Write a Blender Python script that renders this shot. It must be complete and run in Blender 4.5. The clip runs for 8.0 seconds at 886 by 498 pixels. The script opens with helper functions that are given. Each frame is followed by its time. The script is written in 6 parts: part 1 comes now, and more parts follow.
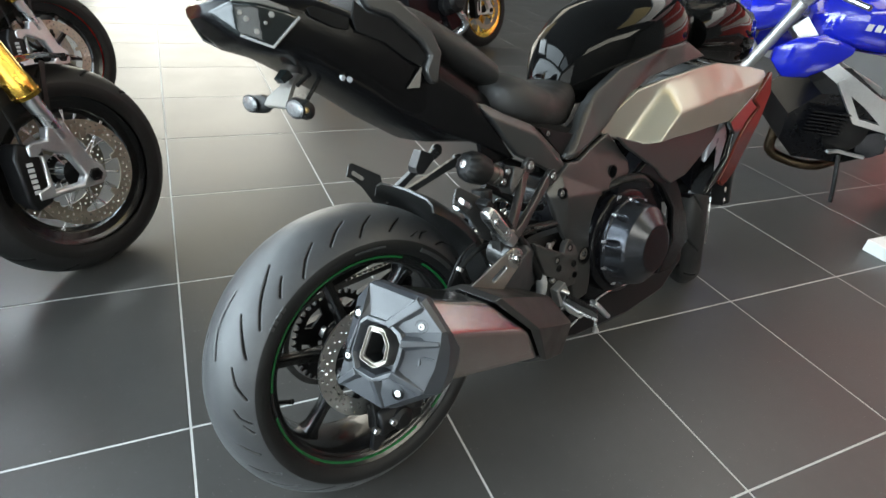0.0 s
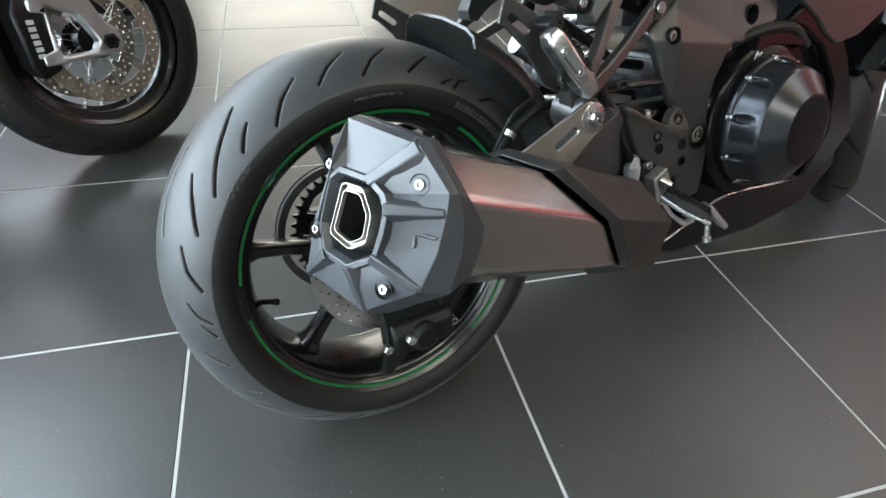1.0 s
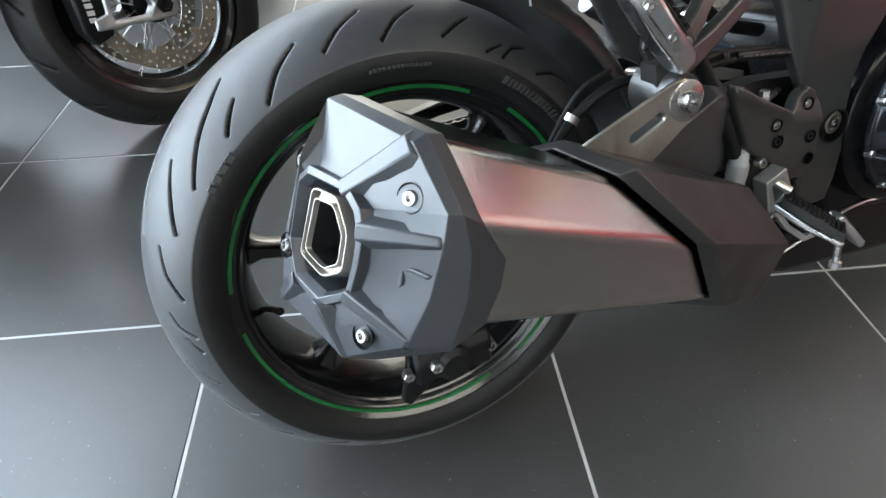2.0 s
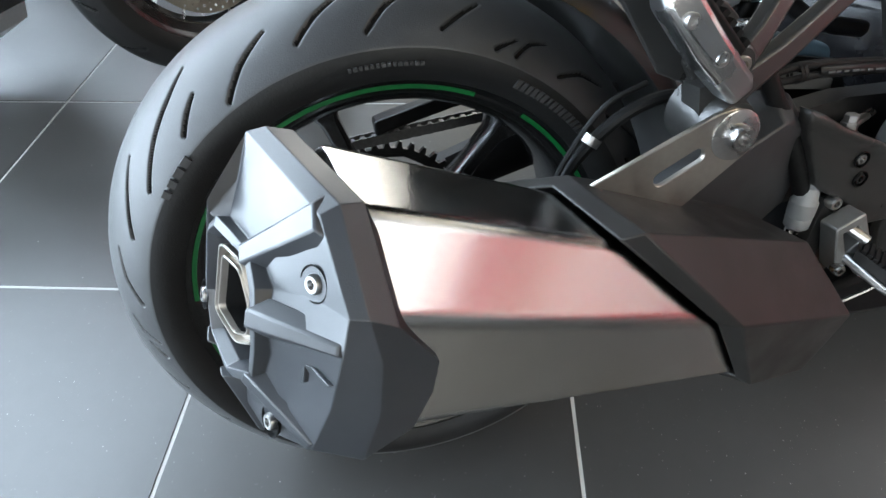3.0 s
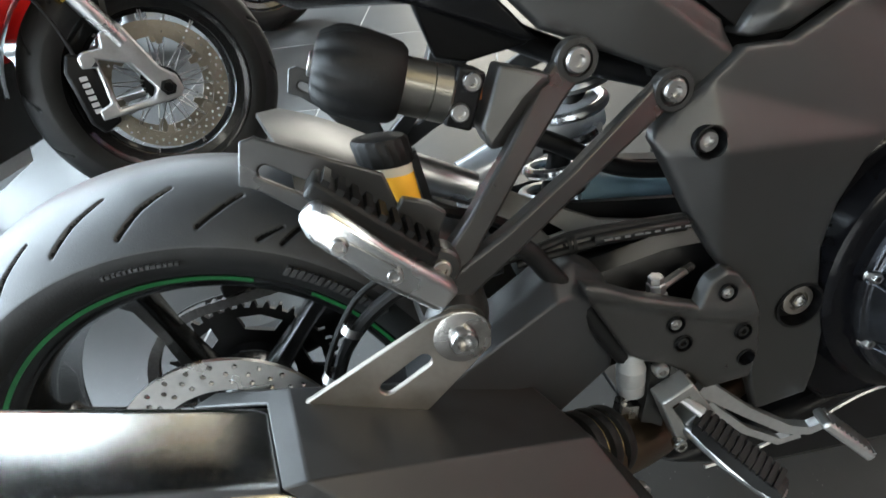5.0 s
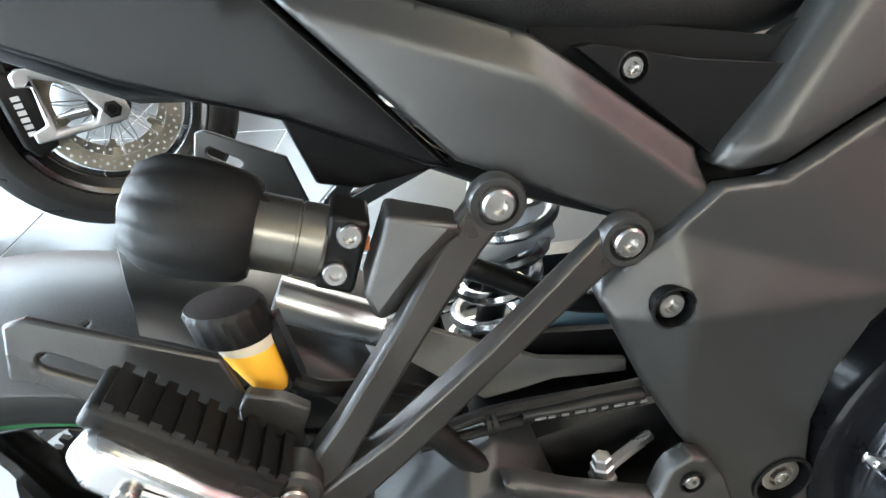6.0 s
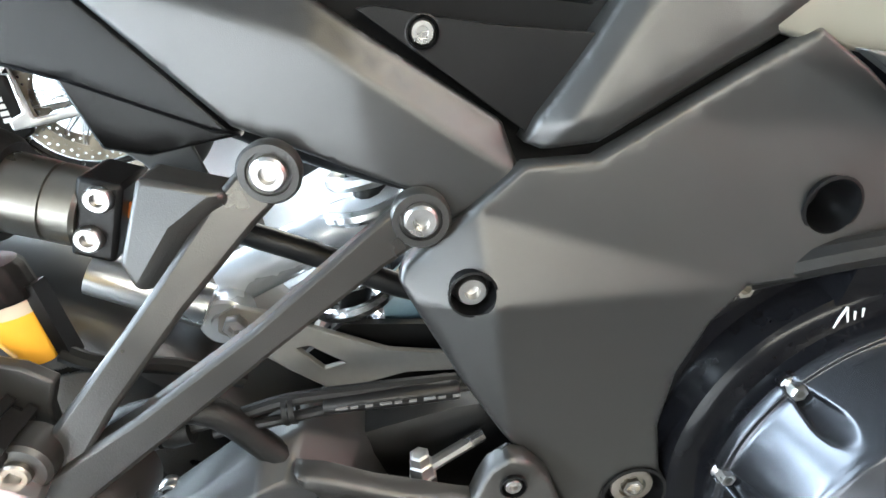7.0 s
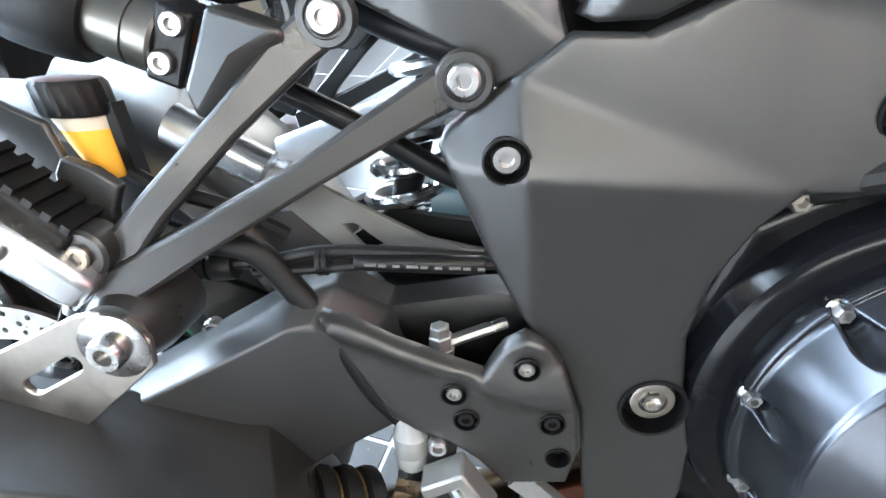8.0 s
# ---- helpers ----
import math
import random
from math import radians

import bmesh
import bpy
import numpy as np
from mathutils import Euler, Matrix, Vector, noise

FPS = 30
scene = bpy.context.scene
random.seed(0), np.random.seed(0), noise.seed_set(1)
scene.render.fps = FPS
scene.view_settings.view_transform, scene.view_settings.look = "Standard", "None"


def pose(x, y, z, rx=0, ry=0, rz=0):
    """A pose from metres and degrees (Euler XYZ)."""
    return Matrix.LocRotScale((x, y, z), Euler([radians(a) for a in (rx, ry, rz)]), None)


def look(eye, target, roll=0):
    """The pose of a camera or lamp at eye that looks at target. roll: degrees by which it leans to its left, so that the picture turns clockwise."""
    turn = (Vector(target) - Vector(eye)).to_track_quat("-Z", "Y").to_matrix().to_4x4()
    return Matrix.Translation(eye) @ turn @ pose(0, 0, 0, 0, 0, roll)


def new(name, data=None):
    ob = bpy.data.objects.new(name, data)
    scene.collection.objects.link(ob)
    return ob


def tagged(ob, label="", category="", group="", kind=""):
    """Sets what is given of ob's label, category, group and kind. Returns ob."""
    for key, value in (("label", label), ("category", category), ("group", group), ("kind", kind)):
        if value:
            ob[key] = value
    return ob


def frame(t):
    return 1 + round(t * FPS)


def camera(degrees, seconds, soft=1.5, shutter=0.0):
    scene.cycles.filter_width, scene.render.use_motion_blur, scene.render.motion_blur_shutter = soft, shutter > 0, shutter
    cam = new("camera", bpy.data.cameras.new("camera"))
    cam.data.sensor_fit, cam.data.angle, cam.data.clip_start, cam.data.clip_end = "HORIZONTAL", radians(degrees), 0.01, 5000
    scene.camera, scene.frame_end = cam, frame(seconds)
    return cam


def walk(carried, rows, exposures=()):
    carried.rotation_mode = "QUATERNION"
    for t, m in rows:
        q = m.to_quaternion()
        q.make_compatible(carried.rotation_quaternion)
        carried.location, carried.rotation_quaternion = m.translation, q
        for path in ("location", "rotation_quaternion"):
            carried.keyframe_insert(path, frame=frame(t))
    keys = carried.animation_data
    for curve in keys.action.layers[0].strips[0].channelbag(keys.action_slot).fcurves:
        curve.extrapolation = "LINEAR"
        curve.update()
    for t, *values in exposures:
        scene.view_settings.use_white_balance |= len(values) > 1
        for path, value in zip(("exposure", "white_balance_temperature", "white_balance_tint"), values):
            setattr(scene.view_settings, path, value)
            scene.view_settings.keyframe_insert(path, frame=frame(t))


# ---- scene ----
cam = camera(76.1, 8.0, shutter=0.12)
PATH = [
    (0, (-0.529, -0.423, 1.131), (0.258, 1.079, 0.071), 7.4),
    (0.5, (-0.429, -0.327, 0.978), (0.239, 1.139, -0.207), 6.6),
    (1, (-0.347, -0.269, 0.871), (0.105, 1.213, -0.394), 3.7),
    (1.2, (-0.32, -0.254, 0.853), (0.039, 1.24, -0.427), 2.0),
    (2.3, (-0.233, -0.078, 0.801), (-0.128, 1.359, -0.586), 0.2),
    (2.5, (-0.219, -0.048, 0.809), (-0.149, 1.359, -0.611), 0.6),
    (3, (-0.166, -0.016, 0.809), (-0.251, 1.319, -0.677), -1.8),
    (3.5, (-0.109, -0.002, 0.823), (-0.37, 1.292, -0.68), -4.1),
    (4, (-0.048, 0.018, 0.821), (-0.413, 1.289, -0.68), -8.4),
    (4.5, (0.033, 0.058, 0.82), (-0.304, 1.386, -0.637), -11.0),
    (5, (0.094, 0.099, 0.845), (-0.226, 1.574, -0.467), -11.5),
    (5.2, (0.104, 0.117, 0.855), (-0.175, 1.647, -0.402), -10.1),
    (6.3, (0.161, 0.288, 0.84), (-0.119, 1.755, -0.491), -7.9),
    (6.5, (0.175, 0.294, 0.824), (-0.055, 1.807, -0.464), -6.3),
    (7, (0.269, 0.272, 0.809), (-0.1, 1.759, -0.477), -8.4),
    (7.5, (0.292, 0.253, 0.789), (-0.252, 1.671, -0.512), -9.3),
    (8, (0.301, 0.232, 0.761), (-0.337, 1.609, -0.542), -8.1),
]
EXPOSURES = [(0, -0.08, 6550, 4), (1.2, 0.0, 6450, 6), (2.5, 0.0, 6300, 8), (4, -0.1, 6150, 8), (5.2, 0.25, 6450, 6), (6.3, 1.25, 6400, 6), (7, 1.47, 6350, 6), (8, 1.43, 6000, 8)]
walk(cam, [(t, look(eye, target, roll)) for t, eye, target, roll in PATH], EXPOSURES)

# ---- world and light ----
world = bpy.data.worlds.new("world")
scene.world = world
world.use_nodes = True
wn = world.node_tree
sky = wn.nodes.new("ShaderNodeTexSky")
sky.sky_type, sky.sun_disc = "NISHITA", False
sky.sun_elevation, sky.sun_rotation = radians(42), radians(200)
wn.links.new(sky.outputs[0], wn.nodes["Background"].inputs[0])
wn.nodes["Background"].inputs[1].default_value = 0.10


def area(name, place, target, sx, sy, watts, colour):
    lamp = bpy.data.lights.new(name, "AREA")
    lamp.shape, lamp.size, lamp.size_y, lamp.energy, lamp.color = "RECTANGLE", sx, sy, watts, colour
    ob = new(name, lamp)
    ob.matrix_world = look(place, target)
    return ob


# ---- materials ----
def mat(name, base, rough=0.5, metal=0.0, vary=0.15, scale=60.0, bump=0.0, bump_scale=400.0, rough_vary=0.1, coat=0.0, spec=0.5, stretch=None, speck=0.0, per_piece=0.0):
    m = bpy.data.materials.new(name)
    m.use_nodes = True
    nt = m.node_tree
    p = nt.nodes["Principled BSDF"]
    N, LK = nt.nodes.new, nt.links.new
    tc = N("ShaderNodeTexCoord")
    vec = tc.outputs["Object"]
    if stretch:
        mp = N("ShaderNodeMapping")
        mp.inputs["Scale"].default_value = stretch
        LK(vec, mp.inputs[0])
        vec = mp.outputs[0]
    if per_piece:
        oi, shift = N("ShaderNodeObjectInfo"), N("ShaderNodeVectorMath")
        far = N("ShaderNodeVectorMath")
        far.operation = "SCALE"
        far.inputs[0].default_value = (61, 23, 37)
        LK(oi.outputs["Random"], far.inputs["Scale"]), LK(vec, shift.inputs[0]), LK(far.outputs[0], shift.inputs[1])
        vec = shift.outputs[0]
    n1, n2 = N("ShaderNodeTexNoise"), N("ShaderNodeTexNoise")
    n1.inputs["Scale"].default_value, n1.inputs["Detail"].default_value = scale * 0.15, 4
    n2.inputs["Scale"].default_value, n2.inputs["Detail"].default_value = scale, 6
    LK(vec, n1.inputs["Vector"]), LK(vec, n2.inputs["Vector"])
    mix = N("ShaderNodeMath")
    mix.operation = "ADD"
    LK(n1.outputs[0], mix.inputs[0]), LK(n2.outputs[0], mix.inputs[1])
    mr = N("ShaderNodeMapRange")
    mr.inputs[1].default_value, mr.inputs[2].default_value = 0.6, 1.4
    mr.inputs[3].default_value, mr.inputs[4].default_value = 1 - vary, 1 + vary
    LK(mix.outputs[0], mr.inputs[0])
    fac = mr.outputs[0]
    if per_piece:
        pr = N("ShaderNodeMapRange")
        pr.inputs[3].default_value, pr.inputs[4].default_value = 1 - per_piece, 1 + per_piece
        LK(oi.outputs["Random"], pr.inputs[0])
        mm = N("ShaderNodeMath")
        mm.operation = "MULTIPLY"
        LK(fac, mm.inputs[0]), LK(pr.outputs[0], mm.inputs[1])
        fac = mm.outputs[0]
    mul = N("ShaderNodeVectorMath")
    mul.operation = "SCALE"
    mul.inputs[0].default_value = base
    LK(fac, mul.inputs["Scale"])
    col = mul.outputs[0]
    if speck:
        v = N("ShaderNodeTexNoise")
        v.inputs["Scale"].default_value, v.inputs["Detail"].default_value = 260, 1
        LK(vec, v.inputs["Vector"])
        sr = N("ShaderNodeMapRange")
        sr.inputs[1].default_value, sr.inputs[2].default_value = 0.755, 0.80
        LK(v.outputs[0], sr.inputs[0])
        mx = N("ShaderNodeMix")
        mx.data_type = "RGBA"
        mxf = N("ShaderNodeMath")
        mxf.operation = "MULTIPLY"
        mxf.inputs[1].default_value = speck
        LK(sr.outputs[0], mxf.inputs[0]), LK(mxf.outputs[0], mx.inputs[0])
        LK(col, mx.inputs[6])
        mx.inputs[7].default_value = (0.45, 0.44, 0.42, 1)
        col = mx.outputs[2]
    LK(col, p.inputs["Base Color"])
    rr = N("ShaderNodeMapRange")
    rr.inputs[1].default_value, rr.inputs[2].default_value = 0.3, 0.7
    rr.inputs[3].default_value, rr.inputs[4].default_value = max(0.02, rough - rough_vary), min(1, rough + rough_vary)
    LK(n1.outputs[0], rr.inputs[0]), LK(rr.outputs[0], p.inputs["Roughness"])
    p.inputs["Metallic"].default_value = metal
    p.inputs["Specular IOR Level"].default_value = spec
    p.inputs["Coat Weight"].default_value = coat
    p.inputs["Coat Roughness"].default_value = 0.04
    if bump:
        n3, b = N("ShaderNodeTexNoise"), N("ShaderNodeBump")
        n3.inputs["Scale"].default_value, n3.inputs["Detail"].default_value = bump_scale, 3
        LK(vec, n3.inputs["Vector"]), LK(n3.outputs[0], b.inputs["Height"])
        b.inputs["Strength"].default_value, b.inputs["Distance"].default_value = bump, 0.001
        LK(b.outputs[0], p.inputs["Normal"])
    return m


def glass(name, tint, rough=0.03, thick=0.6):
    m = bpy.data.materials.new(name)
    m.use_nodes = True
    p = m.node_tree.nodes["Principled BSDF"]
    p.inputs["Base Color"].default_value = (*tint, 1)
    p.inputs["Roughness"].default_value = rough
    p.inputs["Transmission Weight"].default_value = thick
    return m


def glow(name, colour, strength):
    m = bpy.data.materials.new(name)
    m.use_nodes = True
    nt = m.node_tree
    e = nt.nodes.new("ShaderNodeEmission")
    e.inputs[0].default_value, e.inputs[1].default_value = (*colour, 1), strength
    nt.links.new(e.outputs[0], nt.nodes["Material Output"].inputs[0])
    return m


TILE = mat("dark_porcelain", (0.038, 0.0372, 0.0355), 0.34, vary=0.09, scale=30, bump=0.14, bump_scale=700, rough_vary=0.03, per_piece=0.06, speck=0.5)
GROUT = mat("grout", (0.40, 0.395, 0.38), 0.8, vary=0.18, scale=40)
# unseen walls and ceiling, in dark tones that hold back bounced light
PLASTER = mat("plaster", (0.11, 0.11, 0.11), 0.8, vary=0.05, scale=8, bump=0.1, bump_scale=150)
CEIL = mat("ceiling_paint", (0.16, 0.16, 0.16), 0.85, vary=0.04, scale=8)
WFRAME = mat("dark_aluminium", (0.05, 0.05, 0.055), 0.4, 0.8)
DAY = glow("daylight_backdrop", (0.86, 0.93, 1.0), 3.2)
GLARE = glow("bright_street_backdrop", (1.0, 0.95, 0.88), 2.3)
SKYB = glow("open_sky_backdrop", (0.76, 0.88, 1.0), 6.5)
REDP = mat("red_banner", (0.46, 0.022, 0.015), 0.5, vary=0.08)
WHITE = mat("white_laminate", (0.75, 0.75, 0.74), 0.4, vary=0.04)
RUBBER = mat("tyre_rubber", (0.027, 0.0272, 0.0278), 0.46, vary=0.25, scale=35, bump=0.25, bump_scale=700, rough_vary=0.06, spec=0.50)
RUBBER.node_tree.nodes["Principled BSDF"].inputs["Sheen Weight"].default_value = 0.05
TREADB = mat("new_tyre_rubber", (0.012, 0.012, 0.012), 0.5, vary=0.2, scale=40, bump=0.2, bump_scale=600, spec=0.3)
SIDEW = mat("tyre_sidewall", (0.009, 0.0088, 0.0085), 0.5, spec=0.25, vary=0.2, scale=50, bump=0.2, bump_scale=500)
# near-black for grooves and hollows, their shade put into the colour
SHADED = mat("groove_rubber", (0.005, 0.005, 0.005), 0.85, spec=0.2)
SOFTR = mat("soft_rubber", (0.007, 0.007, 0.007), 0.48, spec=0.22, bump=0.2)
GLOSS = mat("gloss_black_rim", (0.005, 0.005, 0.005), 0.24, vary=0.1, rough_vary=0.03, coat=0.25, spec=0.4)
MATT = mat("satin_black_cast", (0.006, 0.006, 0.0063), 0.36, spec=0.22, vary=0.15, scale=120, bump=0.12, bump_scale=900, rough_vary=0.05)
PANEL = mat("textured_black_plastic", (0.015, 0.015, 0.0145), 0.34, vary=0.08, scale=200, spec=0.70, bump=0.12, bump_scale=1800, rough_vary=0.02)
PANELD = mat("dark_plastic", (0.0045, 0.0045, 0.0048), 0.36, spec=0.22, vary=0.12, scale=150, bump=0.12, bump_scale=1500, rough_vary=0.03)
BRK = mat("bracket_coating", (0.017, 0.0165, 0.0155), 0.36, vary=0.10, scale=150, spec=0.7, bump=0.12, bump_scale=1200)
CAPM = mat("muffler_cap_coating", (0.023, 0.0255, 0.030), 0.40, vary=0.08, scale=120, spec=0.8, bump=0.12, bump_scale=1500)
SHLD = mat("shield_coating", (0.0135, 0.0125, 0.0115), 0.42, vary=0.1, scale=120, spec=0.5, bump=0.12, bump_scale=1200)
GUARDM = mat("guard_plastic", (0.020, 0.0208, 0.0222), 0.44, vary=0.08, scale=150, spec=0.75, bump=0.12, bump_scale=1500)
BRUSH = mat("brushed_stainless", (0.54, 0.527, 0.505), 0.10, 1.0, vary=0.05, scale=30, bump=0.09, bump_scale=900, rough_vary=0.02, stretch=(0.15, 6, 6))
STEEL = mat("zinc_steel", (0.44, 0.43, 0.42), 0.32, 1.0, vary=0.12, scale=200)
CHROME = mat("polished_alloy", (0.54, 0.545, 0.55), 0.27, 1.0, vary=0.05, scale=80)
HANG = mat("anodised_plate", (0.40, 0.37, 0.33), 0.38, 1.0, vary=0.08, scale=200, bump=0.15, bump_scale=900)
SILV = mat("silver_lacquer", (0.31, 0.295, 0.245), 0.32, 0.7, vary=0.03, scale=20, coat=0.5, rough_vary=0.01)
BLACKP = mat("black_lacquer", (0.004, 0.004, 0.004), 0.08, vary=0.05, coat=1.0, rough_vary=0.02)
ORANGE = mat("burnt_orange_lacquer", (0.055, 0.006, 0.003), 0.12, vary=0.1, spec=0.4)
BLUE = mat("blue_lacquer", (0.004, 0.010, 0.35), 0.15, vary=0.1, coat=1.0)
RED = mat("red_lacquer", (0.5, 0.012, 0.010), 0.15, vary=0.1, coat=1.0)
GOLD = mat("gold_anodised", (0.75, 0.45, 0.08), 0.25, 1.0, vary=0.06)
ALLOY = mat("cast_alloy", (0.55, 0.55, 0.55), 0.38, 0.9, vary=0.1, scale=150, bump=0.2)
SEATM = mat("seat_vinyl", (0.011, 0.0107, 0.0103), 0.5, vary=0.12, scale=200, bump=0.5, bump_scale=900)
GREEN = mat("green_rim_tape", (0.005, 0.090, 0.020), 0.35, vary=0.12)
AMBER = mat("brake_fluid_amber", (0.90, 0.47, 0.05), 0.25, vary=0.06)
ENGINE = mat("engine_black", (0.004, 0.004, 0.0048), 0.17, vary=0.15, scale=90, rough_vary=0.04, spec=0.13)
ENGSIL = mat("engine_cover_sheen", (0.045, 0.047, 0.053), 0.23, 0.85, vary=0.05, scale=120, rough_vary=0.02)
PIPE = mat("heat_tinted_pipe", (0.11, 0.08, 0.052), 0.35, 1.0, vary=0.35, scale=25)
DISCM = mat("brake_disc_steel", (0.50, 0.49, 0.47), 0.32, 1.0, vary=0.1, scale=150)
CHAIN = mat("chain_steel", (0.10, 0.10, 0.10), 0.45, 0.9, vary=0.3, scale=200)
LENS = mat("clear_lens", (0.13, 0.13, 0.13), 0.16, vary=0.5, scale=260, coat=0.2, bump=1.0, bump_scale=200)
SCREEN = glass("smoked_screen", (0.25, 0.24, 0.23), 0.02, 0.8)
SMOKE = mat("smoked_lens", (0.006, 0.008, 0.008), 0.06, spec=0.45, vary=0.2)
TANKP = mat("deep_black_lacquer", (0.0025, 0.0025, 0.0025), 0.05, spec=0.13, vary=0.05, rough_vary=0.01)
PRINT = mat("light_print", (0.5, 0.5, 0.5), 0.5)
LINKM = mat("link_plate_grey", (0.17, 0.16, 0.145), 0.42, 0.25, vary=0.08, scale=150)
DAMP = mat("pale_damper_grey", (0.45, 0.47, 0.50), 0.3, 0.4, vary=0.06, scale=90)
SLEEVE = mat("dark_bare_metal", (0.16, 0.155, 0.14), 0.30, 0.9, vary=0.08, scale=150)
CREAM = mat("cream_band", (0.80, 0.68, 0.58), 0.5, vary=0.05)
DIMP = mat("dim_print", (0.10, 0.10, 0.10), 0.5)
CASTG = mat("grey_cast_alloy", (0.30, 0.30, 0.29), 0.42, 0.8, vary=0.1, scale=150, bump=0.15)
BRASS = mat("dull_brass", (0.45, 0.32, 0.14), 0.35, 0.9, vary=0.15)
TAILB = mat("deep_black_plastic", (0.003, 0.003, 0.0033), 0.24, spec=0.14, vary=0.1, scale=120, bump=0.08, bump_scale=1200, rough_vary=0.02)
PALEP = mat("pale_grey_plastic", (0.27, 0.27, 0.265), 0.45, vary=0.06, scale=120, bump=0.1)
FROST = mat("frosted_plastic", (0.62, 0.56, 0.44), 0.45, vary=0.05)
RELIEF = mat("sidewall_relief", (0.024, 0.0235, 0.023), 0.5)

# ---- helpers of this scene ----
V = Vector


def mesh_ob(name, bm, material, smooth=0):
    me = bpy.data.meshes.new(name)
    bmesh.ops.recalc_face_normals(bm, faces=bm.faces[:])
    bm.to_mesh(me)
    bm.free()
    if material:
        for mm in (material if isinstance(material, (list, tuple)) else [material]):
            me.materials.append(mm)
    if smooth:
        me.shade_smooth() if smooth >= 180 else me.shade_smooth()
        if smooth < 180:
            me.set_sharp_from_angle(angle=radians(smooth))
    return new(name, me)


def part(name, bm, material, parent, label="", smooth=35):
    ob = mesh_ob(name, bm, material, smooth)
    ob.parent = parent
    if label:
        ob["label"] = label
    return ob


def bevel(ob, width, seg=2, angle=30):
    b = ob.modifiers.new("bevel", "BEVEL")
    b.width, b.segments, b.limit_method, b.angle_limit = width, seg, "ANGLE", radians(angle)
    b.harden_normals = False
    return ob


def loft(rings, bm=None, closed=True, caps=True):
    bm = bm or bmesh.new()
    rows = [[bm.verts.new(p) for p in r] for r in rings]
    n = len(rows[0])
    for a, b in zip(rows, rows[1:]):
        for i in range(n if closed else n - 1):
            j = (i + 1) % n
            bm.faces.new((a[i], a[j], b[j], b[i]))
    if caps and closed:
        bm.faces.new(rows[0]), bm.faces.new(rows[-1])
    return bm


def basis(d):
    d = V(d).normalized()
    u = d.cross(V((0, 0, 1)) if abs(d.z) < 0.9 else V((1, 0, 0))).normalized()
    return d, u, d.cross(u)


def ringpts(c, d, r, n, a0=0.0):
    d, u, w = basis(d)
    return [V(c) + r * (math.cos(a0 + 2 * math.pi * k / n) * u + math.sin(a0 + 2 * math.pi * k / n) * w) for k in range(n)]


def turned(c, d, prof, n=20, bm=None, caps=True):
    """A turned form along d from c: prof of (distance, radius)."""
    dn = V(d).normalized()
    return loft([ringpts(V(c) + dn * h, dn, max(r, 1e-5), n) for h, r in prof], bm, True, caps)


def spline(pts, per=6):
    pts = [V(p) for p in pts]
    if len(pts) < 3:
        return pts
    out = []
    P = [2 * pts[0] - pts[1]] + pts + [2 * pts[-1] - pts[-2]]
    for i in range(1, len(P) - 2):
        for k in range(per):
            t = k / per
            a, b, c, d = P[i - 1:i + 3]
            out.append(0.5 * (2 * b + (c - a) * t + (2 * a - 5 * b + 4 * c - d) * t * t + (3 * b - a - 3 * c + d) * t ** 3))
    return out + [pts[-1]]


def tube(pts, r, n=10, per=6, bm=None):
    pts = spline(pts, per)
    rad = r if callable(r) else (lambda t: r)
    rings, u = [], None
    for i, p in enumerate(pts):
        d = (pts[min(i + 1, len(pts) - 1)] - pts[max(i - 1, 0)]).normalized()
        if u is None:
            u = basis(d)[1]
        u = (u - d * u.dot(d)).normalized()
        w = d.cross(u)
        q = rad(i / (len(pts) - 1))
        rings.append([p + q * (math.cos(2 * math.pi * k / n) * u + math.sin(2 * math.pi * k / n) * w) for k in range(n)])
    return loft(rings, bm)


def dense(line, step):
    out = []
    for a, b in zip(line, line[1:]):
        n = max(1, round(math.hypot(b[0] - a[0], b[1] - a[1]) / step))
        out += [(a[0] + (b[0] - a[0]) * k / n, a[1] + (b[1] - a[1]) * k / n) for k in range(n)]
    return out + [tuple(line[-1])]


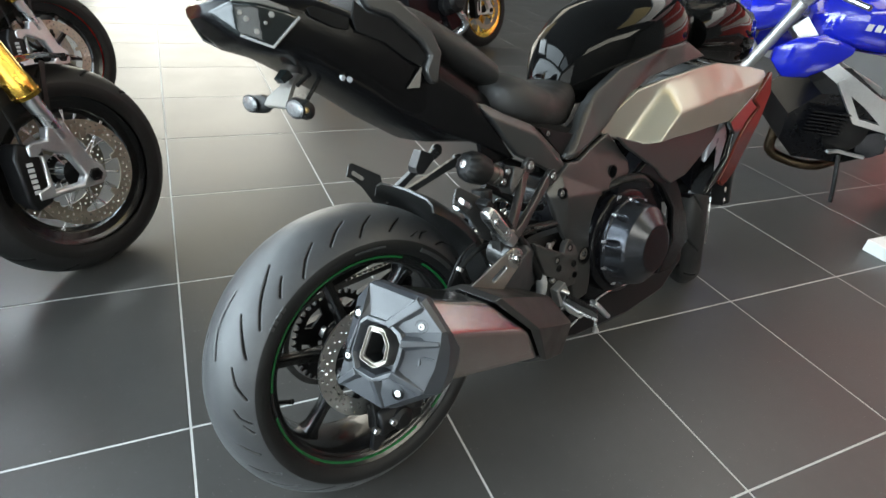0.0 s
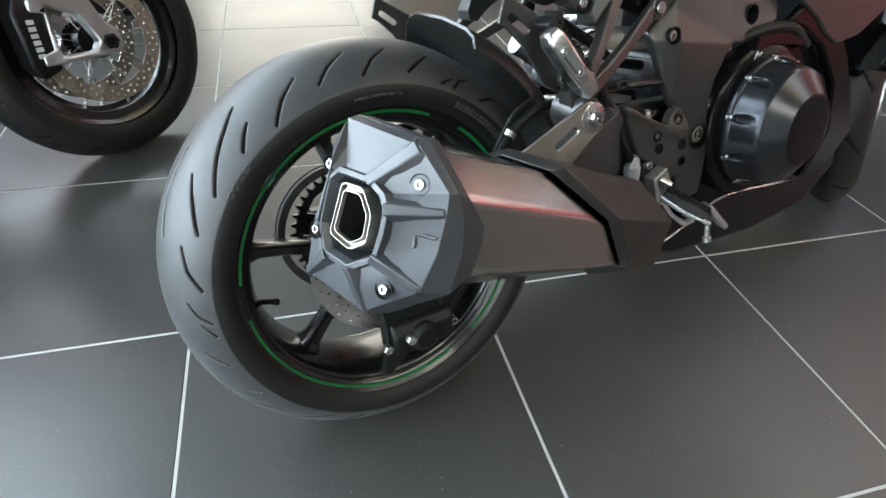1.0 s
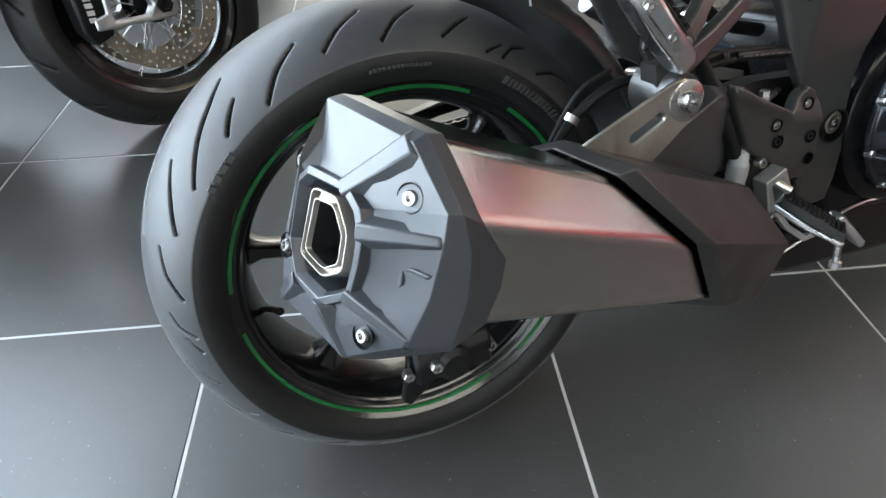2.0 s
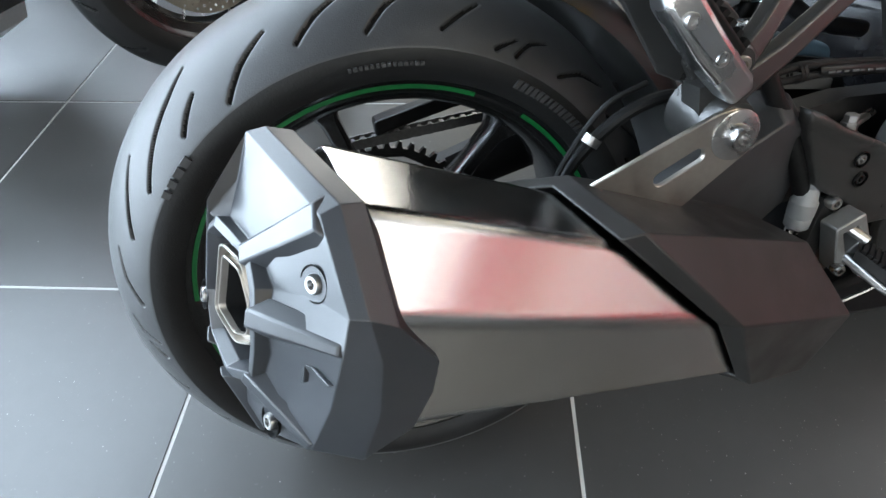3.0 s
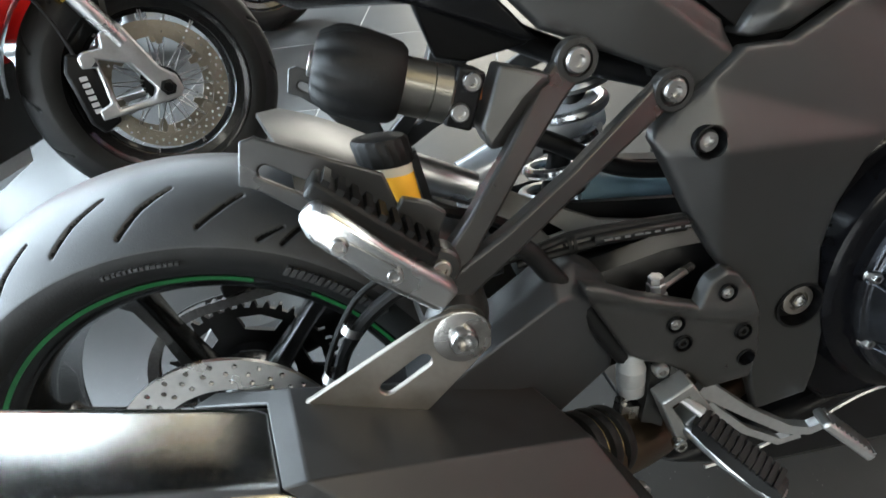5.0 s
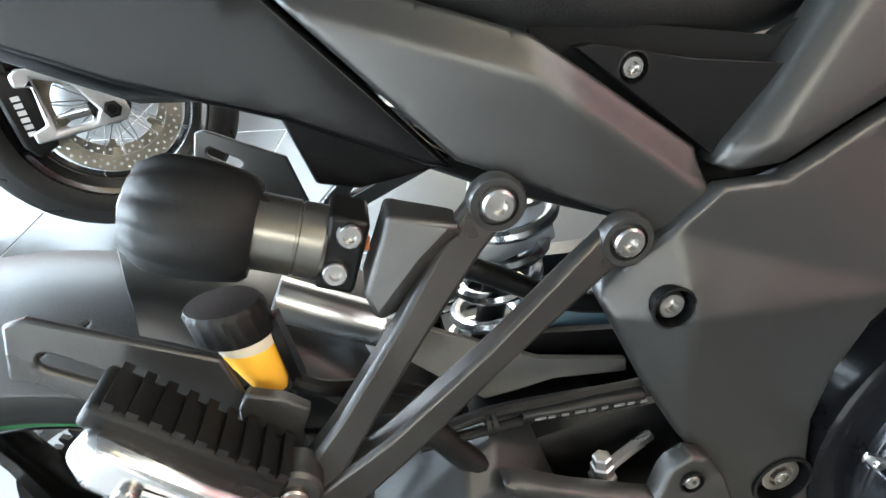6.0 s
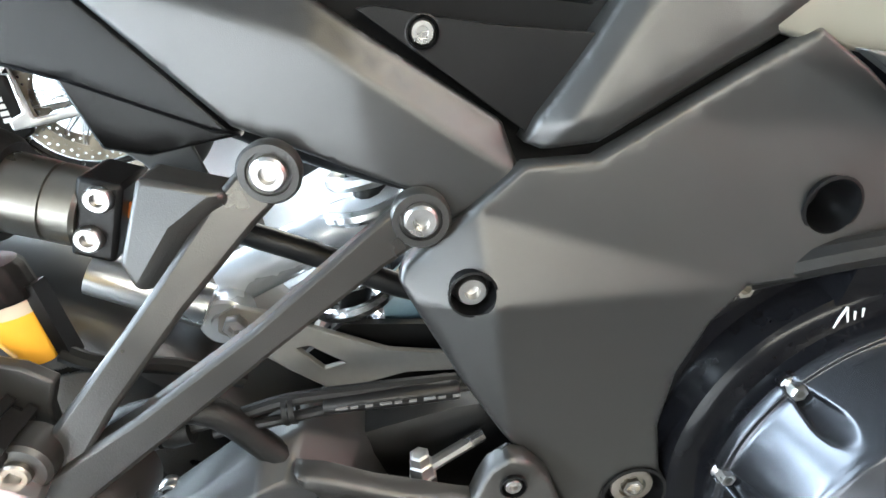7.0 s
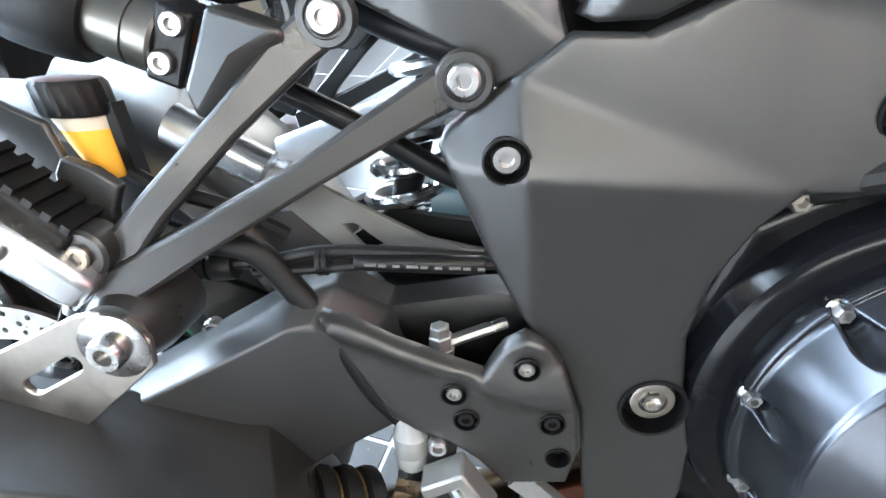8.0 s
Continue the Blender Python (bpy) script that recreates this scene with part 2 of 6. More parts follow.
def flat(outline, holes=(), y0=0.0, y1=0.01, lift=None, bm=None, grid=0.0, roll=0.0, folds=()):
    """A plate in the x-z plane from y0 to y1, with holes; lift(x, z) moves it in y."""
    from mathutils.geometry import delaunay_2d_cdt
    loops = [list(outline)] + [list(h) for h in holes]
    plain = list(outline)
    if grid and roll:
        loops[0] = dense(loops[0] + [loops[0][0]], 0.005)[:-1]
    pts, faces = [], []
    for lp in loops:
        faces.append(list(range(len(pts), len(pts) + len(lp))))
        pts += [V(p) for p in lp]
    edges = [(a, b) for lp in loops for a, b in zip(lp, list(lp[1:]) + [lp[0]])]

    def inside(x, z):
        odd = False
        for (ax, az), (bx, bz) in edges:
            if (az > z) != (bz > z) and x < (bx - ax) * (z - az) / (bz - az) + ax:
                odd = not odd
        return odd

    def clear(x, z, gap):
        for (ax, az), (bx, bz) in edges:
            dx, dz = bx - ax, bz - az
            t = min(1, max(0, ((x - ax) * dx + (z - az) * dz) / (dx * dx + dz * dz + 1e-12)))
            if math.hypot(x - ax - t * dx, z - az - t * dz) < gap:
                return False
        return True
    crease = []
    for f in folds:
        row = dense(f, 0.003)
        for a, b in zip(row, row[1:]):
            ln = math.hypot(b[0] - a[0], b[1] - a[1]) or 1.0
            crease += [(a[0] - (b[1] - a[1]) / ln * o, a[1] + (b[0] - a[0]) / ln * o) for o in (-0.0035, 0.0, 0.0035)]
    for fx, fz in crease:
        if inside(fx, fz) and clear(fx, fz, roll * 1.2):
            pts.append(V((fx, fz)))
    if grid:
        xs, zs = [p.x for p in pts], [p.y for p in pts]
        for i in range(int((max(xs) - min(xs)) / grid) + 1):
            for j in range(int((max(zs) - min(zs)) / grid) + 1):
                gx, gz = min(xs) + grid * (i + 0.25 + 0.5 * (j % 2)), min(zs) + grid * (j + 0.5)
                if inside(gx, gz) and clear(gx, gz, max(grid * 0.4, roll * 1.4)) and all(math.hypot(gx - fx, gz - fz) > 0.0028 for fx, fz in crease):
                    pts.append(V((gx, gz)))
    if roll:
        for (ax, az), (bx, bz) in edges:
            ln = math.hypot(bx - ax, bz - az)
            nx, nz = -(bz - az) / ln, (bx - ax) / ln
            for k in range(max(1, int(ln / 0.005))):
                t = (k + 0.5) / max(1, int(ln / 0.005))
                for q in (0.35, 0.7, 1.05):
                    for sg in (1, -1):
                        gx, gz = ax + (bx - ax) * t + sg * nx * roll * q, az + (bz - az) * t + sg * nz * roll * q
                        if inside(gx, gz) and clear(gx, gz, roll * q * 0.95):
                            pts.append(V((gx, gz)))
    rim = [(f[k], f[(k + 1) % len(f)]) for f in faces for k in range(len(f))]
    vs, es, fs, *_ = delaunay_2d_cdt(pts, rim, [], 0, 1e-6)
    fs = [f for f in fs if inside(sum(vs[i].x for i in f) / len(f), sum(vs[i].y for i in f) / len(f))]
    lift = lift or (lambda x, z: 0.0)
    bm = bm or bmesh.new()
    outer = [(a, b) for a, b in zip(plain, plain[1:] + [plain[0]])]

    def fall(x, z):
        d = 1.0
        for (ax, az), (bx, bz) in outer:
            dx, dz = bx - ax, bz - az
            t = min(1, max(0, ((x - ax) * dx + (z - az) * dz) / (dx * dx + dz * dz + 1e-12)))
            d = min(d, math.hypot(x - ax - t * dx, z - az - t * dz))
        return 0.8 * roll * max(0.0, 1 - d / roll) ** 2
    A = [bm.verts.new((p.x, y0 + lift(p.x, p.y) + (fall(p.x, p.y) if roll else 0), p.y)) for p in vs]
    B = [bm.verts.new((p.x, y1 + lift(p.x, p.y), p.y)) for p in vs]
    count = {}
    for f in fs:
        bm.faces.new([A[i] for i in f]), bm.faces.new([B[i] for i in reversed(f)])
        for i, j in zip(f, f[1:] + f[:1]):
            count[frozenset((i, j))] = count.get(frozenset((i, j)), 0) + 1
    for e, c in count.items():
        if c == 1:
            i, j = tuple(e)
            bm.faces.new((A[i], A[j], B[j], B[i]))
    return bm


def round_loop(c, r, n=14):
    return [(c[0] + r * math.cos(2 * math.pi * k / n), c[1] + r * math.sin(2 * math.pi * k / n)) for k in range(n)]


def slot_loop(a, b, r, n=6):
    a, b = V(a), V(b)
    d = (b - a).normalized()
    a0 = math.atan2(d.y, d.x)
    out = [(b.x + r * math.cos(a0 - math.pi / 2 + math.pi * k / n), b.y + r * math.sin(a0 - math.pi / 2 + math.pi * k / n)) for k in range(n + 1)]
    return out + [(a.x + r * math.cos(a0 + math.pi / 2 + math.pi * k / n), a.y + r * math.sin(a0 + math.pi / 2 + math.pi * k / n)) for k in range(n + 1)]


def shell(verts, faces, thick):
    bm = bmesh.new()
    vs = [bm.verts.new(v) for v in verts]
    for f in faces:
        bm.faces.new([vs[i] for i in f])
    bmesh.ops.recalc_face_normals(bm, faces=bm.faces[:])
    bmesh.ops.solidify(bm, geom=bm.faces[:], thickness=thick)
    return bm


def bolt(parent, c, d, r=0.007, h=0.006, material=None, washer=0.0, hexed=False, name="bolt"):
    """A socket-head bolt that points along d, with its recess."""
    c, d = V(c), V(d).normalized()
    bm = bmesh.new()
    if washer:
        turned(c - d * 0.001, d, [(0, washer * 0.97), (0.0005, washer), (0.002, washer), (0.0026, washer * 0.94)], 24, bm)
        c = c + d * 0.002
    n = 6 if hexed else 18
    prof = [(-0.004, r * 0.8), (0, r), (h * 0.75, r), (h, r * 0.85)]
    rings = [ringpts(c + d * a, d, q, n) for a, q in prof]
    rings += [ringpts(c + d * h, d, r * 0.5, n), ringpts(c + d * h * 0.35, d, r * 0.45, n)]
    loft(rings, bm)
    return part(name, bm, material or STEEL, parent, smooth=40)


def box_between(p0, p1, w0, h0, w1, h1, side, bm=None):
    """A tapered bar from p0 to p1; side is the direction of its width w."""
    p0, p1 = V(p0), V(p1)
    d = (p1 - p0).normalized()
    s = (V(side) - d * V(side).dot(d)).normalized()
    u = d.cross(s)
    R = []
    for p, w, h in ((p0, w0, h0), (p1, w1, h1)):
        R.append([p + s * w / 2 * a + u * h / 2 * b for a, b in ((-1, -1), (1, -1), (1, 1), (-1, 1))])
    return loft(R, bm)


def bars(pts, side, bm=None):
    """A bar through pts of (place, width, height)."""
    rings = []
    P = [V(p[0]) for p in pts]
    for i, (p, w, h) in enumerate(pts):
        d = (P[min(i + 1, len(P) - 1)] - P[max(i - 1, 0)]).normalized()
        s = (V(side) - d * V(side).dot(d)).normalized()
        u = d.cross(s)
        rings.append([V(p) + s * w / 2 * a + u * h / 2 * b for a, b in ((-1, -1), (1, -1), (1, 1), (-1, 1))])
    return loft(rings, bm)


def empty(name, m, label, category, group=""):
    ob = new(name)
    ob.empty_display_size = 0.1
    ob.matrix_world = m
    return tagged(ob, label, category, group)


def revolve(prof, n, bm=None, closed=False, a0=0.0, a1=2 * math.pi):
    """Turns (radius, y) about the y axis."""
    bm = bm or bmesh.new()
    full = abs(a1 - a0 - 2 * math.pi) < 1e-6
    rows = []
    for k in range(n if full else n + 1):
        a = a0 + (a1 - a0) * k / n
        rows.append([bm.verts.new((r * math.cos(a), y, r * math.sin(a))) for r, y in prof])
    m = len(prof)
    for k in range(n):
        p, q = rows[k], rows[(k + 1) % len(rows)]
        for i in range(m if closed else m - 1):
            j = (i + 1) % m
            bm.faces.new((p[i], p[j], q[j], q[i]))
    return bm

# ---- the showroom ----
X0, X1, Y0, Y1, HT = -5.4, 5.4, -4.2, 9.6, 3.6


def block(name, lo, hi, material, label, kind="structure"):
    bm = bmesh.new()
    bmesh.ops.create_cube(bm, size=1)
    for v in bm.verts:
        v.co = V([(l + h) / 2 + c * (h - l) for l, h, c in zip(lo, hi, v.co)])
    return tagged(mesh_ob(name, bm, material), label, kind=kind)


def wall_with_windows(name, axis, at, thick, a0, a1, spans, sill, head, label, outside=None):
    """A wall across the room with window openings through it, their frames, panes and the daylight outside."""
    bm = bmesh.new()
    cuts = [a0] + [c for s in spans for c in s] + [a1]
    boxes = [(cuts[i], cuts[i + 1], 0, HT) for i in range(0, len(cuts), 2)]
    for s in spans:
        boxes += [(s[0], s[1], 0, sill), (s[0], s[1], head, HT)]

    def put(bm, u0, u1, z0, z1, t0, t1):
        lo, hi = ((u0, t0, z0), (u1, t1, z1)) if axis == "y" else ((t0, u0, z0), (t1, u1, z1))
        g = bmesh.ops.create_cube(bm, size=1)
        for v in g["verts"]:
            v.co = V([(l + h) / 2 + c * (h - l) for l, h, c in zip(lo, hi, v.co)])
    for u0, u1, z0, z1 in boxes:
        if z1 - z0 > 0.001 and u1 - u0 > 0.001:
            put(bm, u0, u1, z0, z1, at, at + thick)
    w = tagged(mesh_ob(name, bm, PLASTER), label, kind="structure")
    mid, out = at + thick / 2, at + (thick + 0.4 if thick > 0 else thick - 0.4)
    for s in spans:
        k = len([o for o in bpy.data.objects if o.name.startswith("window_") and not o.parent]) + 1
        fb = bmesh.new()
        t0, t1 = mid - 0.03, mid + 0.03
        put(fb, s[0], s[0] + 0.06, sill, head, t0, t1), put(fb, s[1] - 0.06, s[1], sill, head, t0, t1)
        put(fb, s[0] + 0.06, s[1] - 0.06, sill, sill + 0.06, t0, t1), put(fb, s[0] + 0.06, s[1] - 0.06, head - 0.06, head, t0, t1)
        win = tagged(mesh_ob("window_%d" % k, fb, WFRAME), "tall shopfront window with a dark aluminium frame", kind="structure")
        nb = max(1, round((s[1] - s[0]) / 1.4))
        for i in range(1, nb):
            mb = bmesh.new()
            c = s[0] + (s[1] - s[0]) * i / nb
            put(mb, c - 0.025, c + 0.025, sill + 0.06, head - 0.06, t0, t1)
            part("mullion", mb, WFRAME, win)
        pb = bmesh.new()
        put(pb, s[0] + 0.02, s[1] - 0.02, sill + 0.02, head - 0.02, mid - 0.004, mid + 0.004)
        pane = part("pane", pb, glass("window_glass", (1, 1, 1), 0.0, 1.0), win)
        pane.visible_shadow = False
        db = bmesh.new()
        put(db, s[0] - 0.3, s[1] + 0.3, sill - 0.3, head + 0.3, out, out + 0.02)
        tagged(mesh_ob("backdrop", db, outside or DAY), "bright daylight outside the window", kind="structure")
    return w


wall_with_windows("wall_north", "y", Y1, 0.25, X0, X1, [(-1.6, 1.4)], 0.05, 3.45, "plain pale plastered showroom wall with a glazed front", GLARE)
wall_with_windows("wall_south", "y", Y0, -0.25, X0, X1, [(-4.8, 0.3)], 0.3, 3.0, "plain pale plastered showroom wall with wide windows")
wall_with_windows("wall_west", "x", X0, -0.25, Y0, Y1, [(-3.4, 6.2)], 0.05, 3.5, "plain pale plastered showroom wall with wide windows", SKYB)
wall_with_windows("wall_east", "x", X1, 0.25, Y0, Y1, [], 0.3, 3.0, "plain pale plastered showroom wall")
# unseen striped red panel, added only to be mirrored in the muffler
block("feature_panel", (X1 - 0.03, -1.2, 0.35), (X1 - 0.004, 2.45, 3.5), REDP, "unseen red panel added for the muffler's red reflection")
for z0, z1, mt in ((2.70, 2.84, WHITE), (1.52, 2.14, CREAM), (1.28, 1.42, WHITE)):
    block("trim", (X1 - 0.045, -1.2, z0), (X1 - 0.032, 2.45, z1), mt, "pale stripe on the red panel, added for the reflection")


def ceiling_lamp(x0, y0, x1, y1, watts, colour, label):
    lp = tagged(new("ceiling_light"), label, "ceiling light", "ceiling lights")
    lp.location = ((x0 + x1) / 2, (y0 + y1) / 2, HT)
    w, d = (x1 - x0) / 2, (y1 - y0) / 2
    fb = bmesh.new()
    for a in ((-w - 0.03, -d - 0.03, w + 0.03, -d), (-w - 0.03, d, w + 0.03, d + 0.03), (-w - 0.03, -d, -w, d), (w, -d, w + 0.03, d)):
        g = bmesh.ops.create_cube(fb, size=1)
        for v in g["verts"]:
            v.co = V(((a[0] + a[2]) / 2 + v.co.x * (a[2] - a[0]), (a[1] + a[3]) / 2 + v.co.y * (a[3] - a[1]), -0.04 + v.co.z * 0.07))
    part("frame", fb, WHITE, lp)
    db = bmesh.new()
    db.faces.new([db.verts.new((a * w, b * d, -0.03)) for a, b in ((-1, -1), (-1, 1), (1, 1), (1, -1))])
    part("diffuser", db, glow("lamp_diffuser", colour, watts / (4 * w * d * math.pi) * 0.9), lp)
    area("lamp", ((x0 + x1) / 2, (y0 + y1) / 2, HT - 0.05), ((x0 + x1) / 2, (y0 + y1) / 2 + 0.001, 0), x1 - x0, y1 - y0, watts, colour)


ceiling_lamp(3.02, -1.55, 4.05, 2.3, 32, (1.0, 0.98, 0.95), "large flat white ceiling light panel")
ceiling_lamp(-4.9, 0.0, -2.4, 4.4, 270, (0.74, 0.87, 1.0), "large cool white fill panel added on the ceiling")
ceiling_lamp(2.05, -1.55, 2.95, 0.5, 11, (1.0, 0.80, 0.42), "warm white ceiling light panel out of view")
ceiling_lamp(-0.75, 5.7, 0.35, 9.2, 14, (1.0, 0.80, 0.46), "long warm ceiling light panel")
# two unseen cream panels, added to lift the floor behind the bike
ceiling_lamp(-1.85, 5.5, -0.85, 9.2, 11, (1.0, 0.90, 0.74), "long cream fill panel added on the ceiling")
ceiling_lamp(0.6, 6.6, 3.6, 9.3, 36, (1.0, 0.91, 0.78), "large cream fill panel added on the ceiling")
# unseen fill from the south for the near side of the bike
ceiling_lamp(0.6, -4.05, 4.6, -2.9, 80, (1.0, 0.95, 0.84), "large cream fill panel added on the ceiling")
# unseen cool panels, added as blue fill and to brighten the left floor
ceiling_lamp(-4.4, -3.8, -2.2, -0.6, 70, (0.74, 0.87, 1.0), "cool white fill panel added on the ceiling")
ceiling_lamp(-4.2, 4.8, -1.9, 7.6, 210, (0.78, 0.89, 1.0), "cool white fill panel added on the ceiling")
# unseen, added for a warm reflection in the floor at right
ceiling_lamp(3.0, 3.2, 4.4, 5.2, 16, (1.0, 0.90, 0.74), "warm white ceiling light panel out of view")
ceiling_lamp(4.12, -1.6, 5.2, 2.3, 12, (1.0, 0.66, 0.68), "pale pink luminous ceiling panel")
block("ceiling", (X0, Y0, HT), (X1, Y1, HT + 0.2), CEIL, "plain showroom ceiling, kept dark to cut fill light")

floor = block("floor", (X0, Y0, -0.2), (X1, Y1, -0.0012), GROUT, "dark grey porcelain floor tiles with pale grout joints")
tm = bmesh.new()
hw = 0.2972
vs = [[tm.verts.new((a * r, b * r, z)) for a, b in ((-1, -1), (1, -1), (1, 1), (-1, 1))] for r, z in ((hw, -0.01), (hw, -0.0008), (hw - 0.0012, 0.0))]
for p, q in zip(vs, vs[1:]):
    for i in range(4):
        tm.faces.new((p[i], p[(i + 1) % 4], q[(i + 1) % 4], q[i]))
tm.faces.new(vs[-1])
tile_me = bpy.data.meshes.new("tile")
tm.to_mesh(tile_me), tm.free()
tile_me.materials.append(TILE)
cells = [(i, j) for i in range(-9, 9) for j in range(-6, 16) if X0 < 0.6 * i + 0.02 and 0.6 * i + 0.58 < X1 and Y0 < 0.6 * j + 0.02 and 0.6 * j + 0.58 < Y1]
cells.sort(key=lambda c: math.hypot(0.6 * c[0] + 0.3 - 0.5, 0.6 * c[1] + 0.3 - 1.2))
for i, j in cells[:280]:
    t = new("tile", tile_me)
    t.location, t.parent = (0.6 * i + 0.3, 0.6 * j + 0.3, 0), floor
rest = bmesh.new()
for i, j in cells[280:]:
    q = [rest.verts.new((0.6 * i + 0.3 + a * hw, 0.6 * j + 0.3 + b * hw, 0)) for a, b in ((-1, -1), (1, -1), (1, 1), (-1, 1))]
    rest.faces.new(q)
ro = part("far_tiles", rest, TILE, floor)
tagged(ro, kind="stuff")

# light of the windows, in their openings
area("daylight_north", (-0.1, Y1 - 0.15, 1.75), (-0.1, 0, 1.2), 2.8, 3.2, 115, (1.0, 0.94, 0.84))
area("daylight_south", (-2.25, Y0 + 0.15, 1.7), (-1.6, 3, 1.0), 5.0, 2.6, 60, (1.0, 0.97, 0.92))
area("daylight_west", (X0 + 0.15, 1.4, 1.75), (2, 1.4, 1.0), 9.2, 3.2, 1100, (0.74, 0.87, 1.0))


# ---- the black sport tourer ----
YAW, SIDE_LEAN = 16.7, 15.0
BIKE = pose(-0.2694, 0.4404, 0.3024, 0, 0, YAW) @ pose(0, 0, 0, -SIDE_LEAN)
bike = empty("motorcycle", BIKE, "black and silver sport touring motorcycle leaning on its side stand", "motorcycle")


def tyre_mesh(R, half, rim_r, n_round, n_across, grooves, depth=0.0045, crown=0.36, tread=None):
    """A tyre about the y axis. grooves: list of polylines of (degrees, across -1..1, half width in m), repeated round it."""
    crown = R * crown
    S = np.r_[np.linspace(-1, -0.75, 8, endpoint=False), np.linspace(-0.75, 0.75, n_across), np.linspace(1, 0.75, 8, endpoint=False)[::-1]]
    n_across = len(S) - 1
    prof = []
    for s in S:
        a = abs(s)
        if a < 0.74:
            ang = a / 0.74 * radians(58)
            y, r = half * 0.97 * math.sin(ang) / math.sin(radians(58)), R - crown * (1 - math.cos(ang)) * 0.92
        else:
            t = (a - 0.74) / 0.26
            r0 = R - crown * (1 - math.cos(radians(58))) * 0.92
            r = r0 + (rim_r - r0) * t
            y = half * (0.97 + 0.06 * math.sin(t * 1.6)) - t * t * half * 0.14
        prof.append((r, math.copysign(y, s)))
    A = np.arange(n_round) / n_round * 360.0
    PR = np.array(prof)
    dep = np.zeros((n_round, n_across + 1))
    arc = np.pi * R / 180.0
    sw = np.r_[0, np.cumsum(np.hypot(*np.diff(PR, axis=0).T))]
    SM = sw - np.interp(0.0, S, sw)
    for count, lines in grooves:
        for rep in range(count):
            off = 360.0 * rep / count
            for line in lines:
                ang = np.array([p[0] for p in line]) + off
                acr = np.interp([p[1] for p in line], S, SM)
                wid = np.array([p[2] for p in line])
                for i in range(len(line) - 1):
                    da = (A[:, None] - ang[i] + 180) % 360 - 180
                    px, py = da * arc, SM[None, :] - acr[i]
                    dx, dy = (ang[i + 1] - ang[i]) * arc, acr[i + 1] - acr[i]
                    L2 = dx * dx + dy * dy
                    t = np.clip((px * dx + py * dy) / L2, 0, 1)
                    d = np.hypot(px - t * dx, py - t * dy)
                    w = wid[i] + (wid[i + 1] - wid[i]) * t
                    dep = np.maximum(dep, np.clip((w - d) / 0.0018 + 0.5, 0, 1) * depth)
    nr = np.gradient(PR[:, 0]), np.gradient(PR[:, 1])
    ln = np.hypot(*nr)
    nx, ny = nr[1] / ln, -nr[0] / ln
    ca, sa = np.cos(np.radians(A)), np.sin(np.radians(A))
    rr = PR[None, :, 0] - dep * nx[None, :]
    yy = PR[None, :, 1] - dep * ny[None, :]
    co = np.stack([rr * ca[:, None], yy, rr * sa[:, None]], -1).reshape(-1, 3)
    m = n_across + 1
    ii, jj = np.meshgrid(np.arange(n_round), np.arange(n_across), indexing="ij")
    i2 = (ii + 1) % n_round
    q = np.stack([ii * m + jj, ii * m + jj + 1, i2 * m + jj + 1, i2 * m + jj], -1).reshape(-1, 4)
    me = bpy.data.meshes.new("tyre")
    me.from_pydata(co.tolist(), [], q.tolist())
    for mm in (tread or TREADB, SHADED, SIDEW):
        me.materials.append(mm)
    # cut faces get the near-black: painted shade on top of the real depth
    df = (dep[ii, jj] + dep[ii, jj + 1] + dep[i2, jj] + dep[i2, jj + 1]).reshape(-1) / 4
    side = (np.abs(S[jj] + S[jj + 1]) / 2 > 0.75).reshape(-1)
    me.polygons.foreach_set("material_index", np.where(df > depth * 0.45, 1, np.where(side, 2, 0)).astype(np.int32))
    me.shade_smooth()
    me.update()
    return me


# rear wheel: the rim carries tyre, disc, sprocket and tape
rim_prof = [(0.2300, -0.0830), (0.2318, -0.0815), (0.2318, -0.0790), (0.2240, -0.0770), (0.2180, -0.0755), (0.2085, -0.0690), (0.2010, -0.0560), (0.1960, -0.0300), (0.1945, 0.0)]
rim_prof = rim_prof + [(r, -y) for r, y in rim_prof[-2::-1]]
rim_prof = rim_prof + [(0.205, 0.066), (0.202, 0.0), (0.205, -0.066)]
rear_wheel = part("rear_wheel", revolve([(r, y) for r, y in rim_prof], 120, closed=True), GLOSS, bike, "gloss black six-spoke alloy rear wheel")
rear_wheel.matrix_basis = pose(0.0187, 0, -0.0060, -0.6, 0, -1.3)
SPOKES = [46 + 60 * k for k in range(6)]
for a in SPOKES:
    c, s = math.cos(radians(a)), math.sin(radians(a))
    e, f = V((c, 0, s)), V((-s, 0, c))
    rings = []
    for r, w, h in ((0.045, 0.030, 0.060), (0.085, 0.022, 0.046), (0.140, 0.017, 0.036), (0.180, 0.020, 0.040), (0.199, 0.036, 0.062)):
        rings.append([e * r + f * w / 2 * x + V((0, h / 2 * y, 0)) for x, y in ((-1, -0.7), (-0.6, -1), (0.6, -1), (1, -0.7), (1, 0.7), (0.6, 1), (-0.6, 1), (-1, 0.7))])
    part("spoke", loft(rings), GLOSS, rear_wheel)
bm = bmesh.new()
turned((0, -0.062, 0), (0, 1, 0), [(0, 0.030), (0.002, 0.052), (0.03, 0.058), (0.062, 0.060), (0.10, 0.060), (0.124, 0.048)], 36, bm)
part("hub", bm, GLOSS, rear_wheel)
